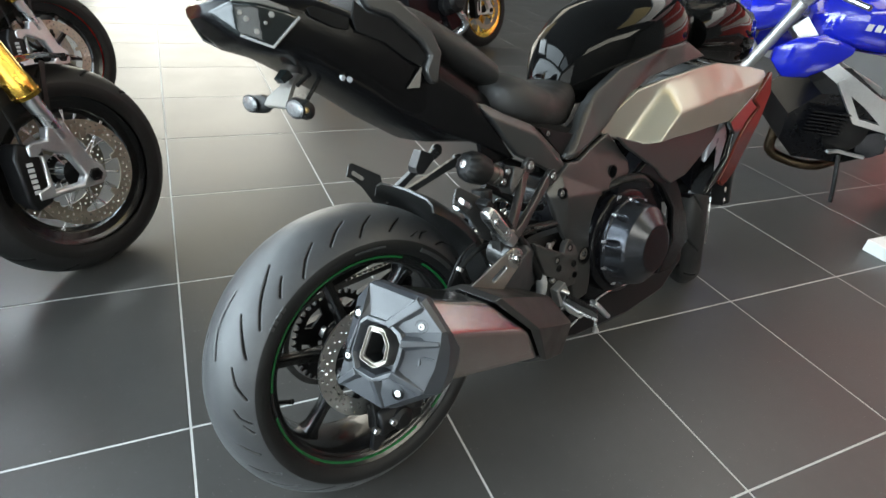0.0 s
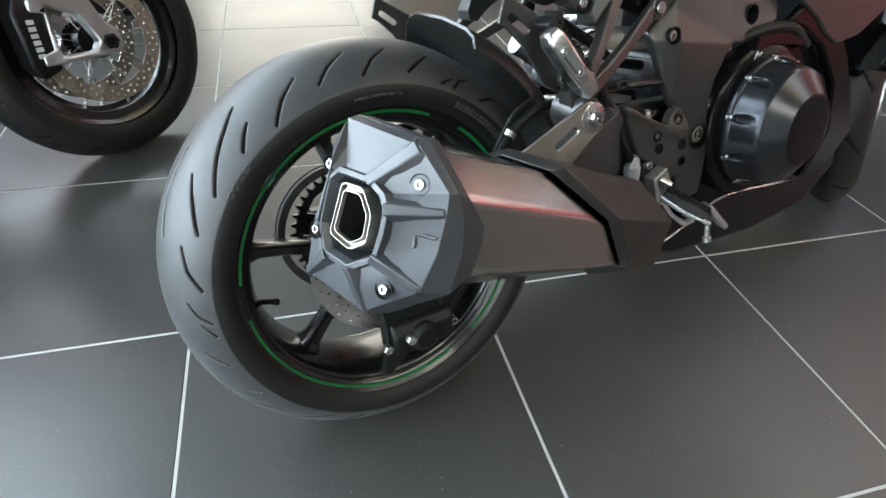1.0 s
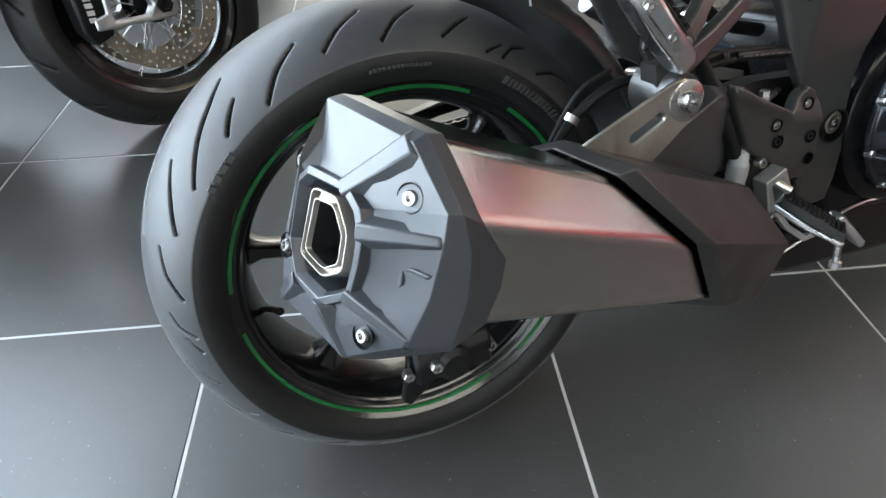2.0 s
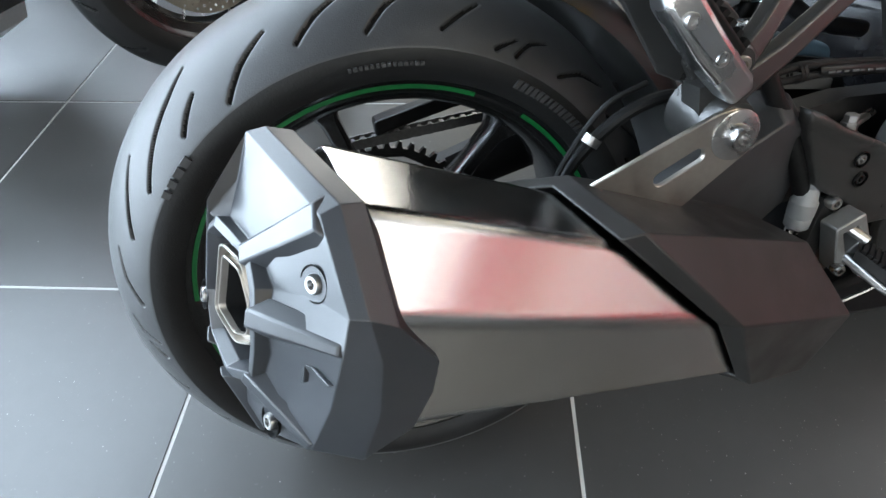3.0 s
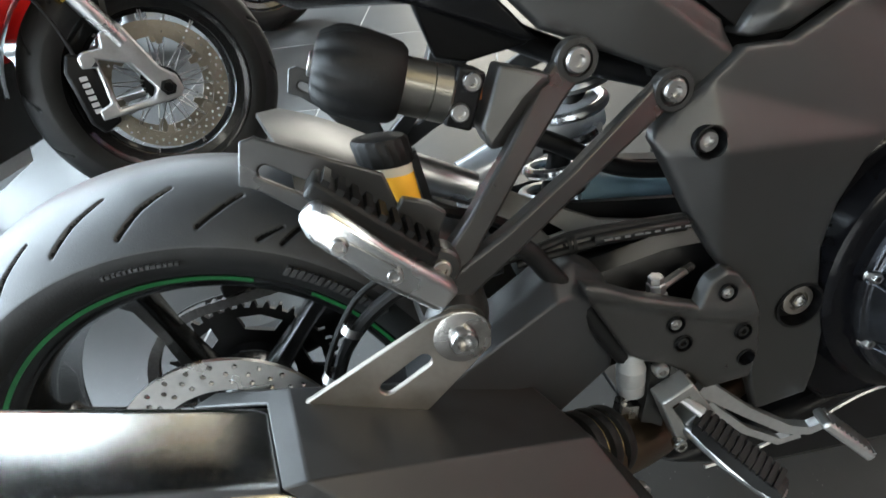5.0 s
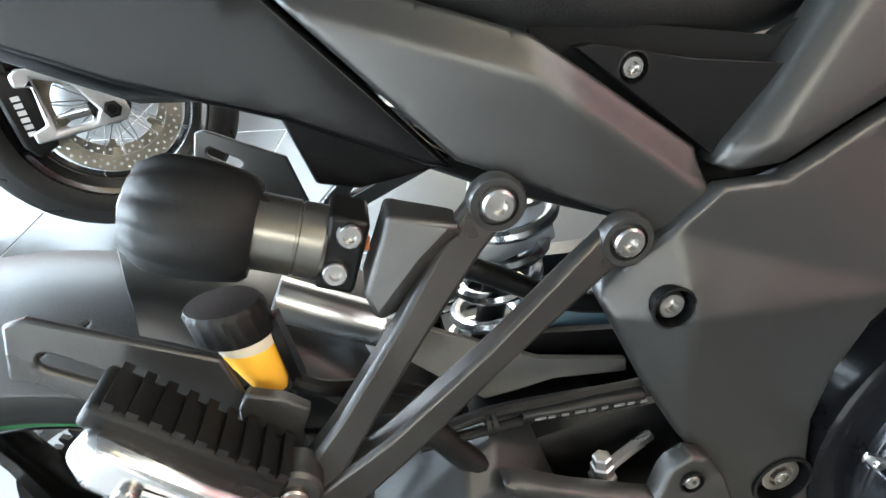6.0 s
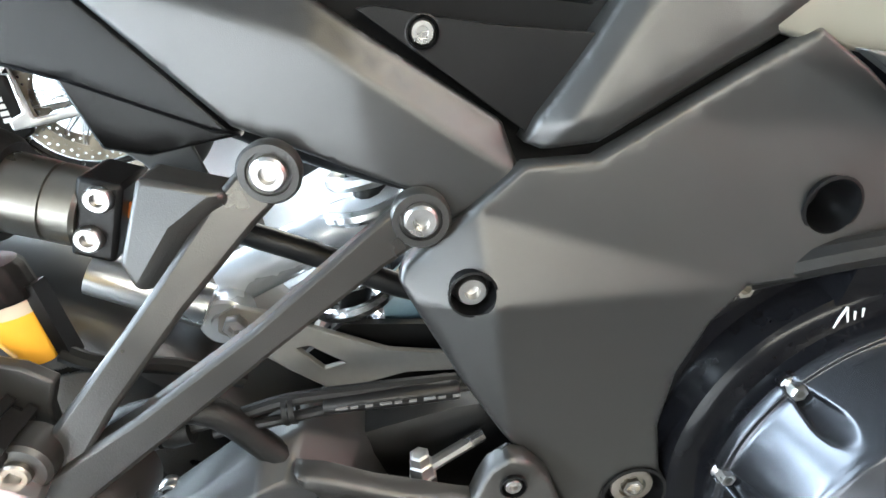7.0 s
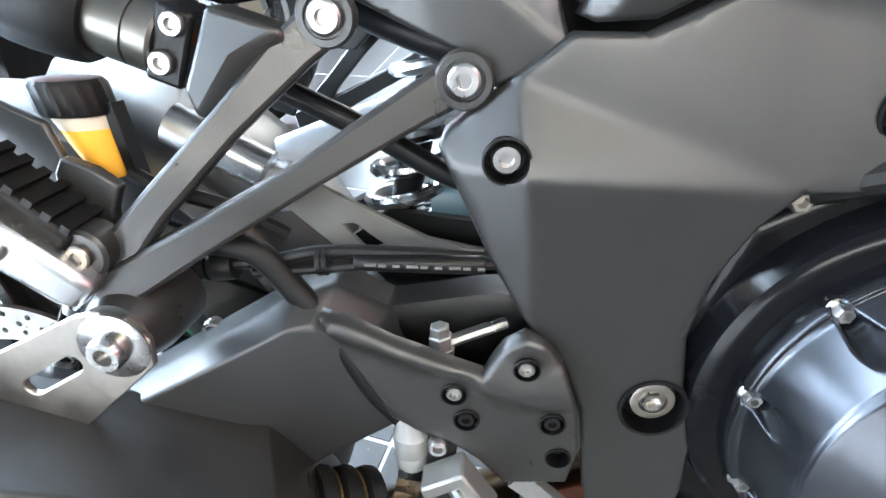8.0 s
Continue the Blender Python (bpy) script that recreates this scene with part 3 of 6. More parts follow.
SLASHES = [[(60, -0.58), (64, -0.68)], [(68, -0.41), (71.5, -0.52), (75, -0.63)], [(80, -0.36), (85, -0.49), (89, -0.64)], [(91.5, -0.35), (97, -0.47), (101.5, -0.60)], [(106, -0.44), (112, -0.56), (117.3, -0.70)],
           [(121.5, -0.29), (126.5, -0.39), (133, -0.49), (142, -0.64)], [(122, -0.51), (125, -0.57), (128.3, -0.65)], [(134.5, -0.12), (147.5, -0.11), (157.5, -0.21)], [(140, -0.36), (147, -0.49), (153.5, -0.60)], [(157.8, -0.46), (164, -0.53), (169, -0.66)], [(173.5, -0.50), (177, -0.56), (179.5, -0.68)]]
near = [[(a + 1.7, s, (0.0010, 0.0021, 0.0020, 0.0016)[min(i, 3)]) for i, (a, s) in enumerate(l)] for l in SLASHES]
GR = [(3, near + [[(a + 17, -s, w) for a, s, w in l] for l in near])]
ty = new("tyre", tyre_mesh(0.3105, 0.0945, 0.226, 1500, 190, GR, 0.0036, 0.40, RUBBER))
ty.parent = rear_wheel
ty["label"] = "black sport tyre with curved tread slashes"
for name, a0, a1, r0 in (("stripe", 66, 172, 0.2185), ("stripe", 186, 292, 0.2185), ("stripe", 306, 412, 0.2185)):
    sb = revolve([(r0 - 0.0020, -0.0764), (r0 + 0.0022, -0.0777), (r0 + 0.0022, -0.0735), (r0 - 0.0020, -0.0715)], 60, closed=True, a0=radians(a0), a1=radians(a1))
    part(name, sb, GREEN, rear_wheel, "green rim tape")
# raised writing on the side wall, as plain bars
rng = random.Random(5)


def side_bars(a0, a1, r0, r1, y, count, slant=0.0):
    for k in range(count):
        bm = bmesh.new()
        a, w = radians(a0 + (a1 - a0) * (k + 0.5) / count), radians(abs(a1 - a0) / count) * rng.uniform(0.25, 0.40)
        q = [(r0, a - w), (r0, a + w), (r1, a + w + slant), (r1, a - w + slant)]
        rings = [[V((r * math.cos(b), yy, r * math.sin(b))) for r, b in q] for yy in (y + 0.004, y)]
        loft(rings, bm)
        part("sidewall_mark", bm, RELIEF, ty)


side_bars(60, 36, 0.2395, 0.2480, -0.0975, 17, radians(-0.5))
side_bars(143, 132, 0.2520, 0.2590, -0.0962, 4)
side_bars(96, 80, 0.2420, 0.2450, -0.0975, 14)
tb = tube([(-0.195, -0.01, -0.035), (-0.180, -0.030, -0.030), (-0.172, -0.046, -0.026)], lambda t: 0.0042 if t < 0.7 else 0.0052, 10)
part("valve_stem", tb, SOFTR, rear_wheel)


def drilled_disc(parent, r1, r0, y0, y1, rings, name="brake_disc", material=None, n=96, wave=0.0):
    out = [((r1 + wave * math.sin(k * 2 * math.pi * 10 / n)) * math.cos(2 * math.pi * k / n), (r1 + wave * math.sin(k * 2 * math.pi * 10 / n)) * math.sin(2 * math.pi * k / n)) for k in range(n)]
    holes = [round_loop((0, 0), r0, 48)]
    for rr, cnt, hr, ph in rings:
        holes += [round_loop((rr * math.cos(2 * math.pi * (k + ph) / cnt), rr * math.sin(2 * math.pi * (k + ph) / cnt)), hr, 8) for k in range(cnt)]
    return part(name, flat(out, holes, y0, y1), material or DISCM, parent)


drilled_disc(rear_wheel, 0.1215, 0.086, -0.0660, -0.0610, [(0.114, 30, 0.0030, 0), (0.105, 30, 0.0030, 0.4), (0.096, 30, 0.0030, 0.15)])
hb = bmesh.new()
for k in range(5):
    a = radians(20 + 72 * k)
    e, f = V((math.cos(a), 0, math.sin(a))), V((-math.sin(a), 0, math.cos(a)))
    box_between(e * 0.040 + V((0, -0.060, 0)), e * 0.094 + V((0, -0.062, 0)), 0.026, 0.006, 0.014, 0.005, f, hb)
turned((0, -0.068, 0), (0, 1, 0), [(0, 0.030), (0.001, 0.042), (0.034, 0.042)], 30, hb)
part("disc_carrier", hb, MATT, rear_wheel)
# sprocket with teeth and windows
N = 41
out = []
for k in range(N):
    for da, r in ((0.0, 0.100), (0.22, 0.100), (0.40, 0.1085), (0.60, 0.1085), (0.78, 0.100)):
        a = 2 * math.pi * (k + da) / N
        out.append((r * math.cos(a), r * math.sin(a)))
wins = []
for k in range(6):
    a = radians(60 * k + 10)
    w = []
    for r, d in ((0.088, -0.32), (0.090, 0.0), (0.088, 0.32), (0.070, 0.26), (0.070, -0.26)):
        w.append((r * math.cos(a + d), r * math.sin(a + d)))
    wins.append(w)
part("sprocket", flat(out, [round_loop((0, 0), 0.05, 40)] + wins, 0.076, 0.083), MATT, rear_wheel, "dark toothed chain sprocket")
axle = turned((0, -0.150, 0), (0, 1, 0), [(0, 0.010), (0.002, 0.0125), (0.30, 0.0125), (0.302, 0.010)], 20)
part("rear_axle", axle, STEEL, bike)

# muffler: a tapered seven-sided brushed can along its own axis
MA = V((-0.917, -0.157, 0.367)).normalized()
ME1 = MA.cross(V((0, 0, 1))).normalized()
ME1 = -ME1 if ME1.y > 0 else ME1
ME2 = ME1.cross(MA)
ME2 = -ME2 if ME2.z < 0 else ME2
M0 = V((-0.0798, -0.2898, 0.1649))


def mu(s, u, v):
    return M0 + MA * s + ME1 * u + ME2 * v


def rounded(poly, r, n=4):
    """Rounds the corners of a closed polygon of (u, v)."""
    out = []
    for i, p in enumerate(poly):
        a, b, c = V(poly[i - 1]), V(p), V(poly[(i + 1) % len(poly)])
        p0, p1 = b + (a - b).normalized() * r, b + (c - b).normalized() * r
        for k in range(n + 1):
            t = k / n
            q = p0.lerp(b, t).lerp(b.lerp(p1, t), t)
            out.append((q.x, q.y))
    return out


SEC_REAR = [(-0.035, 0.087), (0.043, 0.079), (0.084, 0.036), (0.080, -0.042), (0.010, -0.085), (-0.070, -0.075), (-0.085, 0.045)]
SEC_FRONT = [(-0.035, 0.058), (0.036, 0.055), (0.066, 0.017), (0.059, -0.045), (0.005, -0.066), (-0.050, -0.060), (-0.062, 0.030)]
rings = []
for s, k in ((-0.016, 0.970), (-0.020, 0.992), (-0.10, 0.995), (-0.20, 0.995), (-0.30, 0.995), (-0.38, 0.99), (-0.42, 0.86), (-0.45, 0.66)):
    t = min(1.0, (-0.03 - s) / 0.35)
    poly = [(a[0] + (b[0] - a[0]) * t, a[1] + (b[1] - a[1]) * t) for a, b in zip(SEC_REAR, SEC_FRONT)]
    rings.append([mu(s - 0.014 * (u > 0.06) * (s > -0.03), u * k, v * k) for u, v in rounded(poly, 0.008)])
muffler = part("muffler", loft(rings), BRUSH, bike, "brushed stainless faceted exhaust muffler", smooth=50)
wn_ = muffler.modifiers.new("normals", "WEIGHTED_NORMAL")
wn_.weight, wn_.keep_sharp = 100, False
# end cap: outer back edge, band, face outline, sunken facets, collar round the outlet
BACK = [(0.001, -0.035, 0.092), (-0.022, 0.044, 0.083), (-0.037, 0.0875, 0.036), (-0.069, 0.083, 0.010), (-0.071, 0.083, -0.012), (-0.067, 0.081, -0.040), (-0.055, 0.012, -0.100), (-0.050, -0.080, -0.092), (-0.030, -0.088, -0.020), (-0.012, -0.080, 0.060)]
BAND = [(0.016, -0.039, 0.091), (-0.008, 0.047, 0.082), (-0.020, 0.0885, 0.041), (-0.032, 0.0905, 0.016), (-0.038, 0.091, -0.018), (-0.039, 0.084, -0.058), (-0.028, 0.010, -0.106), (0.006, -0.078, -0.089), (0.016, -0.078, -0.020), (0.024, -0.062, 0.058)]
FACE = [(0.0265, -0.040, 0.086), (0.001, 0.047, 0.0755), (-0.0105, 0.0855, 0.040), (-0.011, 0.0875, 0.022), (-0.013, 0.083, -0.018), (-0.0125, 0.070, -0.060), (0.001, 0.006, -0.103), (0.028, -0.070, -0.083), (0.039, -0.052, -0.020), (0.0455, -0.025, 0.047)]
COLL = [(0.040, -0.020, 0.040), (0.0265, 0.016, 0.037), (0.025, 0.038, 0.027), (0.0247, 0.048, 0.014), (0.021, 0.042, -0.012), (0.018, 0.032, -0.041), (0.026, 0.002, -0.060), (0.033, -0.034, -0.054), (0.038, -0.044, -0.024), (0.042, -0.031, 0.030)]
SINK = [0.005, 0.0, 0.013, 0.001, 0.011, 0.003, 0.0, 0.003, 0.0, 0.0]
MID = [[a + (b - a) * 0.42 for a, b in zip(p, q)] for p, q in zip(COLL, FACE)]
MID = [(m[0] - d, m[1], m[2]) for m, d in zip(MID, SINK)]
EYE = (-0.005, -0.006)


def inward(ring, k, ds):
    return [(s + ds, EYE[0] + (u - EYE[0]) * k, EYE[1] + (v - EYE[1]) * k) for s, u, v in ring]


rings = [BACK, BAND, FACE, MID, [(s - 0.006 - 0.3 * d, u, v) for (s, u, v), d in zip(COLL, SINK)], COLL, inward(COLL, 0.88, 0.0015), inward(COLL, 0.80, -0.006), inward(COLL, 0.74, -0.040)]
end_cap = bevel(part("end_cap", loft([[mu(*p) for p in R] for R in rings]), CAPM, muffler, "dark faceted muffler end cap", smooth=20), 0.0016, 2, 18)
for i, w0, w1, h0, h1 in ((1, 0.0075, 0.0100, 0.0020, 0.0020), (3, 0.0065, 0.0040, 0.0012, 0.0020), (5, 0.0070, 0.0060, 0.0020, 0.0010), (6, 0.0060, 0.0050, 0.0025, 0.0012), (7, 0.0065, 0.0055, 0.0030, 0.0015)):
    a, b = V(COLL[i]), V(FACE[i])
    sd = V((0, a.z - b.z, b.y - a.y)).normalized()
    rings = []
    for t in (-0.10, 0.5, 0.97):
        c, w, h = a.lerp(b, t), w0 + (w1 - w0) * t, h0 + (h1 - h0) * t
        rings.append([mu(*(c + sd * w * x + V((y, 0, 0)))) for x, y in ((-1.7, -0.011), (-0.75, h), (0.75, h), (1.7, -0.011))])
    bevel(part("rib", loft(rings), CAPM, end_cap), 0.0012, 2, 25)
hook = [((-0.0035, 0.060, -0.019), 0.0030), ((-0.0020, 0.0595, -0.007), 0.0032), ((-0.0045, 0.066, -0.0045), 0.0032), ((-0.0095, 0.0815, -0.004), 0.0028)]
rings = [[mu(s + y, u + x * w, v + x * w) for x, y in ((-0.7, -0.006), (-0.6, 0.0008), (0.6, 0.0008), (0.7, -0.006))] for (s, u, v), w in hook]
bevel(part("relief_lip", loft(rings), CAPM, end_cap), 0.0008, 2, 25)
# outlet: an oblique six-sided pipe with a second pipe inside
HEX = [(-0.0147, 0.0266), (0.0077, 0.0261), (0.0178, 0.0019), (0.0131, -0.0286), (-0.0055, -0.0406), (-0.0281, -0.0294)]
hx = rounded(HEX, 0.005, 3)


def outlet_ring(ds, k):
    ring = [(-0.0045 + (u + 0.0045) * k, -0.007 + (v + 0.007) * k) for u, v in hx]
    return [mu(0.0275 - 0.42 * u + 0.16 * v + ds, u, v) for u, v in ring]


part("outlet", loft([outlet_ring(d, k) for d, k in ((-0.06, 1.0), (-0.001, 1.0), (0.0, 0.985), (0.0, 0.955), (-0.001, 0.94), (-0.006, 0.93), (-0.006, 0.80), (-0.0005, 0.79), (0.0, 0.78), (0.0, 0.755), (-0.001, 0.74), (-0.008, 0.73))], None, True, False), HANG, muffler, "six-sided steel outlet pipe", smooth=30)
# black liner: the shade inside the pipe is put into its colour
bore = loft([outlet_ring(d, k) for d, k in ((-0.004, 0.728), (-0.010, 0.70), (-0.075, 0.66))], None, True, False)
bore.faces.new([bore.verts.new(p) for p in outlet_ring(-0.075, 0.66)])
part("outlet_bore", bore, SHADED, muffler, "black inside of the outlet, its shade painted on")
for c, tilt in (((-0.0005, 0.0552, 0.0407), 0.45), ((0.0040, 0.0367, -0.0677), 0.30), ((0.0375, -0.040, 0.039), 0.1), ((0.0385, -0.046, -0.030), 0.1)):
    turn = mu(*c)
    nrm = (MA * 0.9 + ME1 * tilt).normalized()
    # recess painted near-black so that the hole reads as shaded
    part("bolt_recess", turned(turn - nrm * 0.006, nrm, [(0.0066, 0.0104), (0.0068, 0.0100), (0.0066, 0.0096), (0.0040, 0.0092), (0.0040, 0.001)], 24, None, False), SHADED, end_cap)
    bolt(muffler, turn - nrm * 0.002, nrm, 0.0054, 0.0045)
# heat shield over the front of the can
def sh(s, u, v, g=0.007):
    k = 1 + g / 0.085
    return mu(s, u * k, v * k)
rear_edge = [(-0.150, -0.074, 0.045), (-0.200, -0.034, 0.0735), (-0.206, 0.041, 0.0685), (-0.300, 0.073, 0.0240), (-0.384, 0.061, -0.040), (-0.386, 0.004, -0.064)]
mid_edge = [(s - 0.014, u, v) for s, u, v in rear_edge]
end_edge = [(-0.42, -0.078, 0.046), (-0.41, -0.036, 0.070), (-0.43, 0.030, 0.068), (-0.475, 0.066, 0.024), (-0.480, 0.056, -0.038), (-0.47, 0.000, -0.060)]
tip_edge = [(-0.47, -0.066, 0.012), (-0.48, -0.038, 0.020), (-0.495, 0.010, 0.016), (-0.515, 0.030, 0.000), (-0.515, 0.026, -0.026), (-0.51, 0.0, -0.045)]
vv = [sh(*p, g) for R, g in ((rear_edge, 0.001), (mid_edge, 0.0105), (end_edge, 0.007), (tip_edge, 0.007)) for p in R]
ff = [(6 * r + i, 6 * r + i + 1, 6 * r + i + 7, 6 * r + i + 6) for r in range(3) for i in range(5)]
heat_shield = bevel(part("heat_shield", shell(vv, ff, -0.003), SHLD, muffler, "matt dark heat shield over the muffler front", smooth=25), 0.004, 3, 15)
bolt(muffler, (0.393, -0.231, -0.018), (0.2, -1, 0.1), 0.0065, 0.006)
# hanger plate
hang = bevel(part("muffler_bracket", flat([(0.110, 0.135), (0.150, 0.160), (0.252, 0.201), (0.268, 0.2035), (0.283, 0.199), (0.2925, 0.185), (0.290, 0.168), (0.240, 0.130), (0.190, 0.095), (0.130, 0.090)],
             [slot_loop((0.211, 0.1555), (0.241, 0.170), 0.0058)], -0.229, -0.224), HANG, bike, "bare anodised muffler hanger plate"), 0.0008, 1)
bolt(bike, (0.271, -0.229, 0.182), (0, -1, 0), 0.0105, 0.009, STEEL, 0.0205, name="hanger_bolt")


# ---- frame and body ----
def soft(lift):
    """Rounds the folds of a lift by a few millimetres."""
    offs = [(a * 0.0025, b * 0.0025) for a in (-1, 0, 1) for b in (-1, 0, 1)]
    return (lambda x, z: sum(lift(x + a, z + b) for a, b in offs) / 9) if lift else None


def panel(name, outline, y, thick, material, label="", lift=None, bev=0.003, holes=(), parent=None, grid=0.0, smooth=30, folds=()):
    if grid:
        return part(name, flat(outline, holes, y, y + thick, soft(lift), None, grid, max(0.003, bev), folds), material, parent or bike, label, smooth=50)
    return bevel(part(name, flat(outline, holes, y, y + thick, lift), material, parent or bike, label, smooth=smooth), bev, 2, 40)


def ramp(v, a, b, ya, yb):
    t = min(1.0, max(0.0, (v - a) / (b - a)))
    return ya + (yb - ya) * t


def cover_lift(x, z):
    low, up = 0.246 - 0.147 * (x - 0.5), 0.294 - (0.4625 if x > 0.5 else 0.147) * (x - 0.5)
    up = max(up, low + 0.001)
    f = ramp(x, 0.5, 0.65, 1.0, 0.0)
    if z >= up:
        y = ramp(z, up, up + 0.09, 0.008 * f, 0.018)
    elif z >= low:
        y = ramp(z, low, up, -0.012 * f, 0.008 * f)
    else:
        y = ramp(z, low, 0.08, -0.012 * f, -0.002)
    y += ramp(x, 0.500, 0.455, 0.0, 0.018)
    return y


FC = [(0.452, 0.262), (0.456, 0.270), (0.466, 0.277), (0.528, 0.316), (0.566, 0.312), (0.612, 0.328), (0.660, 0.347), (0.690, 0.358), (0.720, 0.333), (0.778, 0.274), (0.777, 0.248), (0.740, 0.228),
      (0.690, 0.221), (0.650, 0.223), (0.628, 0.205), (0.607, 0.173), (0.596, 0.133), (0.598, 0.093), (0.610, 0.068), (0.606, 0.03), (0.604, 0.0), (0.596, -0.03), (0.543, -0.035), (0.535, 0.0), (0.531, 0.080), (0.520, 0.113), (0.496, 0.153), (0.477, 0.194)]
frame_cover = panel("frame_cover", FC, -0.168, 0.012, PANEL, "matt black textured frame cover", cover_lift, 0.0025, [round_loop((0.700, 0.262), 0.0165, 20), round_loop((0.490, 0.2555), 0.0125, 18), round_loop((0.579, 0.079), 0.021, 24)], grid=0.006, smooth=40, folds=[[(0.462, 0.2516), (0.5, 0.246), (0.652, 0.2237)], [(0.466, 0.2990), (0.5, 0.294), (0.652, 0.2237)], [(0.5, 0.320), (0.5, 0.246), (0.5, 0.150)]])


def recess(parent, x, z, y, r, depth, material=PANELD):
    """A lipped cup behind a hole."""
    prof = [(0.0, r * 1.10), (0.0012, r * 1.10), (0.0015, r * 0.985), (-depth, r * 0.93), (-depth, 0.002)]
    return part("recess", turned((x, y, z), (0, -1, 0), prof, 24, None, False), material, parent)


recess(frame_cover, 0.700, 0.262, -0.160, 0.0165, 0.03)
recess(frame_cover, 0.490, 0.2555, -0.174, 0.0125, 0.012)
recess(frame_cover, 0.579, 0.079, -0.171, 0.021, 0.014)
bolt(bike, (0.490, -0.164, 0.2555), (0, -1, 0), 0.0088, 0.008, STEEL)
pv = turned((0.579, -0.160, 0.083), (0, -1, 0), [(0, 0.0145), (0.009, 0.0145), (0.0095, 0.0135), (0.0095, 0.0095), (0.006, 0.009), (0.006, 0.001)], 24)
part("pivot_bolt", pv, HANG, bike)
part("pivot_hex", turned((0.579, -0.163, 0.083), (0, -1, 0), [(0, 0.0072), (0.008, 0.0072), (0.0083, 0.005), (0.004, 0.0048)], 6), STEEL, bike)


def seat_side_lift(x, z):
    top = 0.447 + (x - 0.356) * (0.413 - 0.447) / (0.432 - 0.356) if x < 0.432 else 0.413 + (x - 0.432) * (0.330 - 0.413) / (0.524 - 0.432)
    return ramp(top - z, 0.004, 0.020, 0.012, 0.0) + ramp(x, 0.45, 0.30, 0.0, 0.022)


panel("seat_side_cover", [(0.290, 0.475), (0.306, 0.455), (0.352, 0.396), (0.383, 0.357), (0.398, 0.349), (0.473, 0.307), (0.486, 0.290), (0.508, 0.297), (0.527, 0.311), (0.522, 0.335), (0.432, 0.413), (0.400, 0.428), (0.356, 0.447), (0.310, 0.470)], -0.150, 0.016, PANEL, "matt black side cover below the seat", seat_side_lift, 0.003, grid=0.007, folds=[[(0.300, 0.452), (0.356, 0.427), (0.428, 0.393), (0.515, 0.318)]])
panel("seat_trim", [(0.456, 0.402), (0.536, 0.326), (0.541, 0.332), (0.580, 0.366), (0.577, 0.372), (0.520, 0.385), (0.466, 0.402)], -0.133, 0.012, PANELD, "small dark trim below the seat", lambda x, z: 0.0, 0.003, [round_loop((0.487, 0.386), 0.0085, 16)])
recess(bike, 0.487, 0.386, -0.132, 0.0085, 0.006)
bolt(bike, (0.487, -0.128, 0.386), (0, -1, 0), 0.0066, 0.005)
panel("tail_side_panel", [(0.075, 0.520), (0.105, 0.485), (0.217, 0.425), (0.300, 0.390), (0.369, 0.353), (0.383, 0.349), (0.345, 0.400), (0.300, 0.458), (0.285, 0.480), (0.100, 0.600)], -0.128, 0.012, TAILB, "deep black tail side panel", lambda x, z: ramp(x, 0.38, 0.08, 0.0, 0.035), 0.003, grid=0.02)


def oval(c, ry, rz, n=20, p=2.4, lo=1.0):
    """A rounded ring across x at c."""
    out = []
    for k in range(n):
        a = 2 * math.pi * k / n
        cy, cz = math.cos(a), math.sin(a)
        out.append(V((c[0], c[1] + ry * math.copysign(abs(cy) ** (2 / p), cy), c[2] + rz * (lo if cz < 0 else 1) * math.copysign(abs(cz) ** (2 / p), cz))))
    return out


TAIL = [(-0.178, 0.650, 0.668, 0.035), (-0.150, 0.622, 0.680, 0.072), (-0.125, 0.600, 0.686, 0.090), (-0.077, 0.584, 0.686, 0.100), (-0.030, 0.557, 0.680, 0.105), (0.058, 0.502, 0.652, 0.109), (0.120, 0.458, 0.628, 0.108), (0.210, 0.404, 0.585, 0.102), (0.310, 0.388, 0.520, 0.098), (0.400, 0.375, 0.450, 0.090)]
tail = part("tail", loft([oval((x, 0, (lo + hi) / 2), w, (hi - lo) / 2, 36, 4.0) for x, lo, hi, w in TAIL]), TAILB, bike, "gloss black tail unit", smooth=40)


def lamp_in(x, z):
    return 0.1005 - float(np.interp(x, [r[0] for r in TAIL], [r[3] for r in TAIL]))


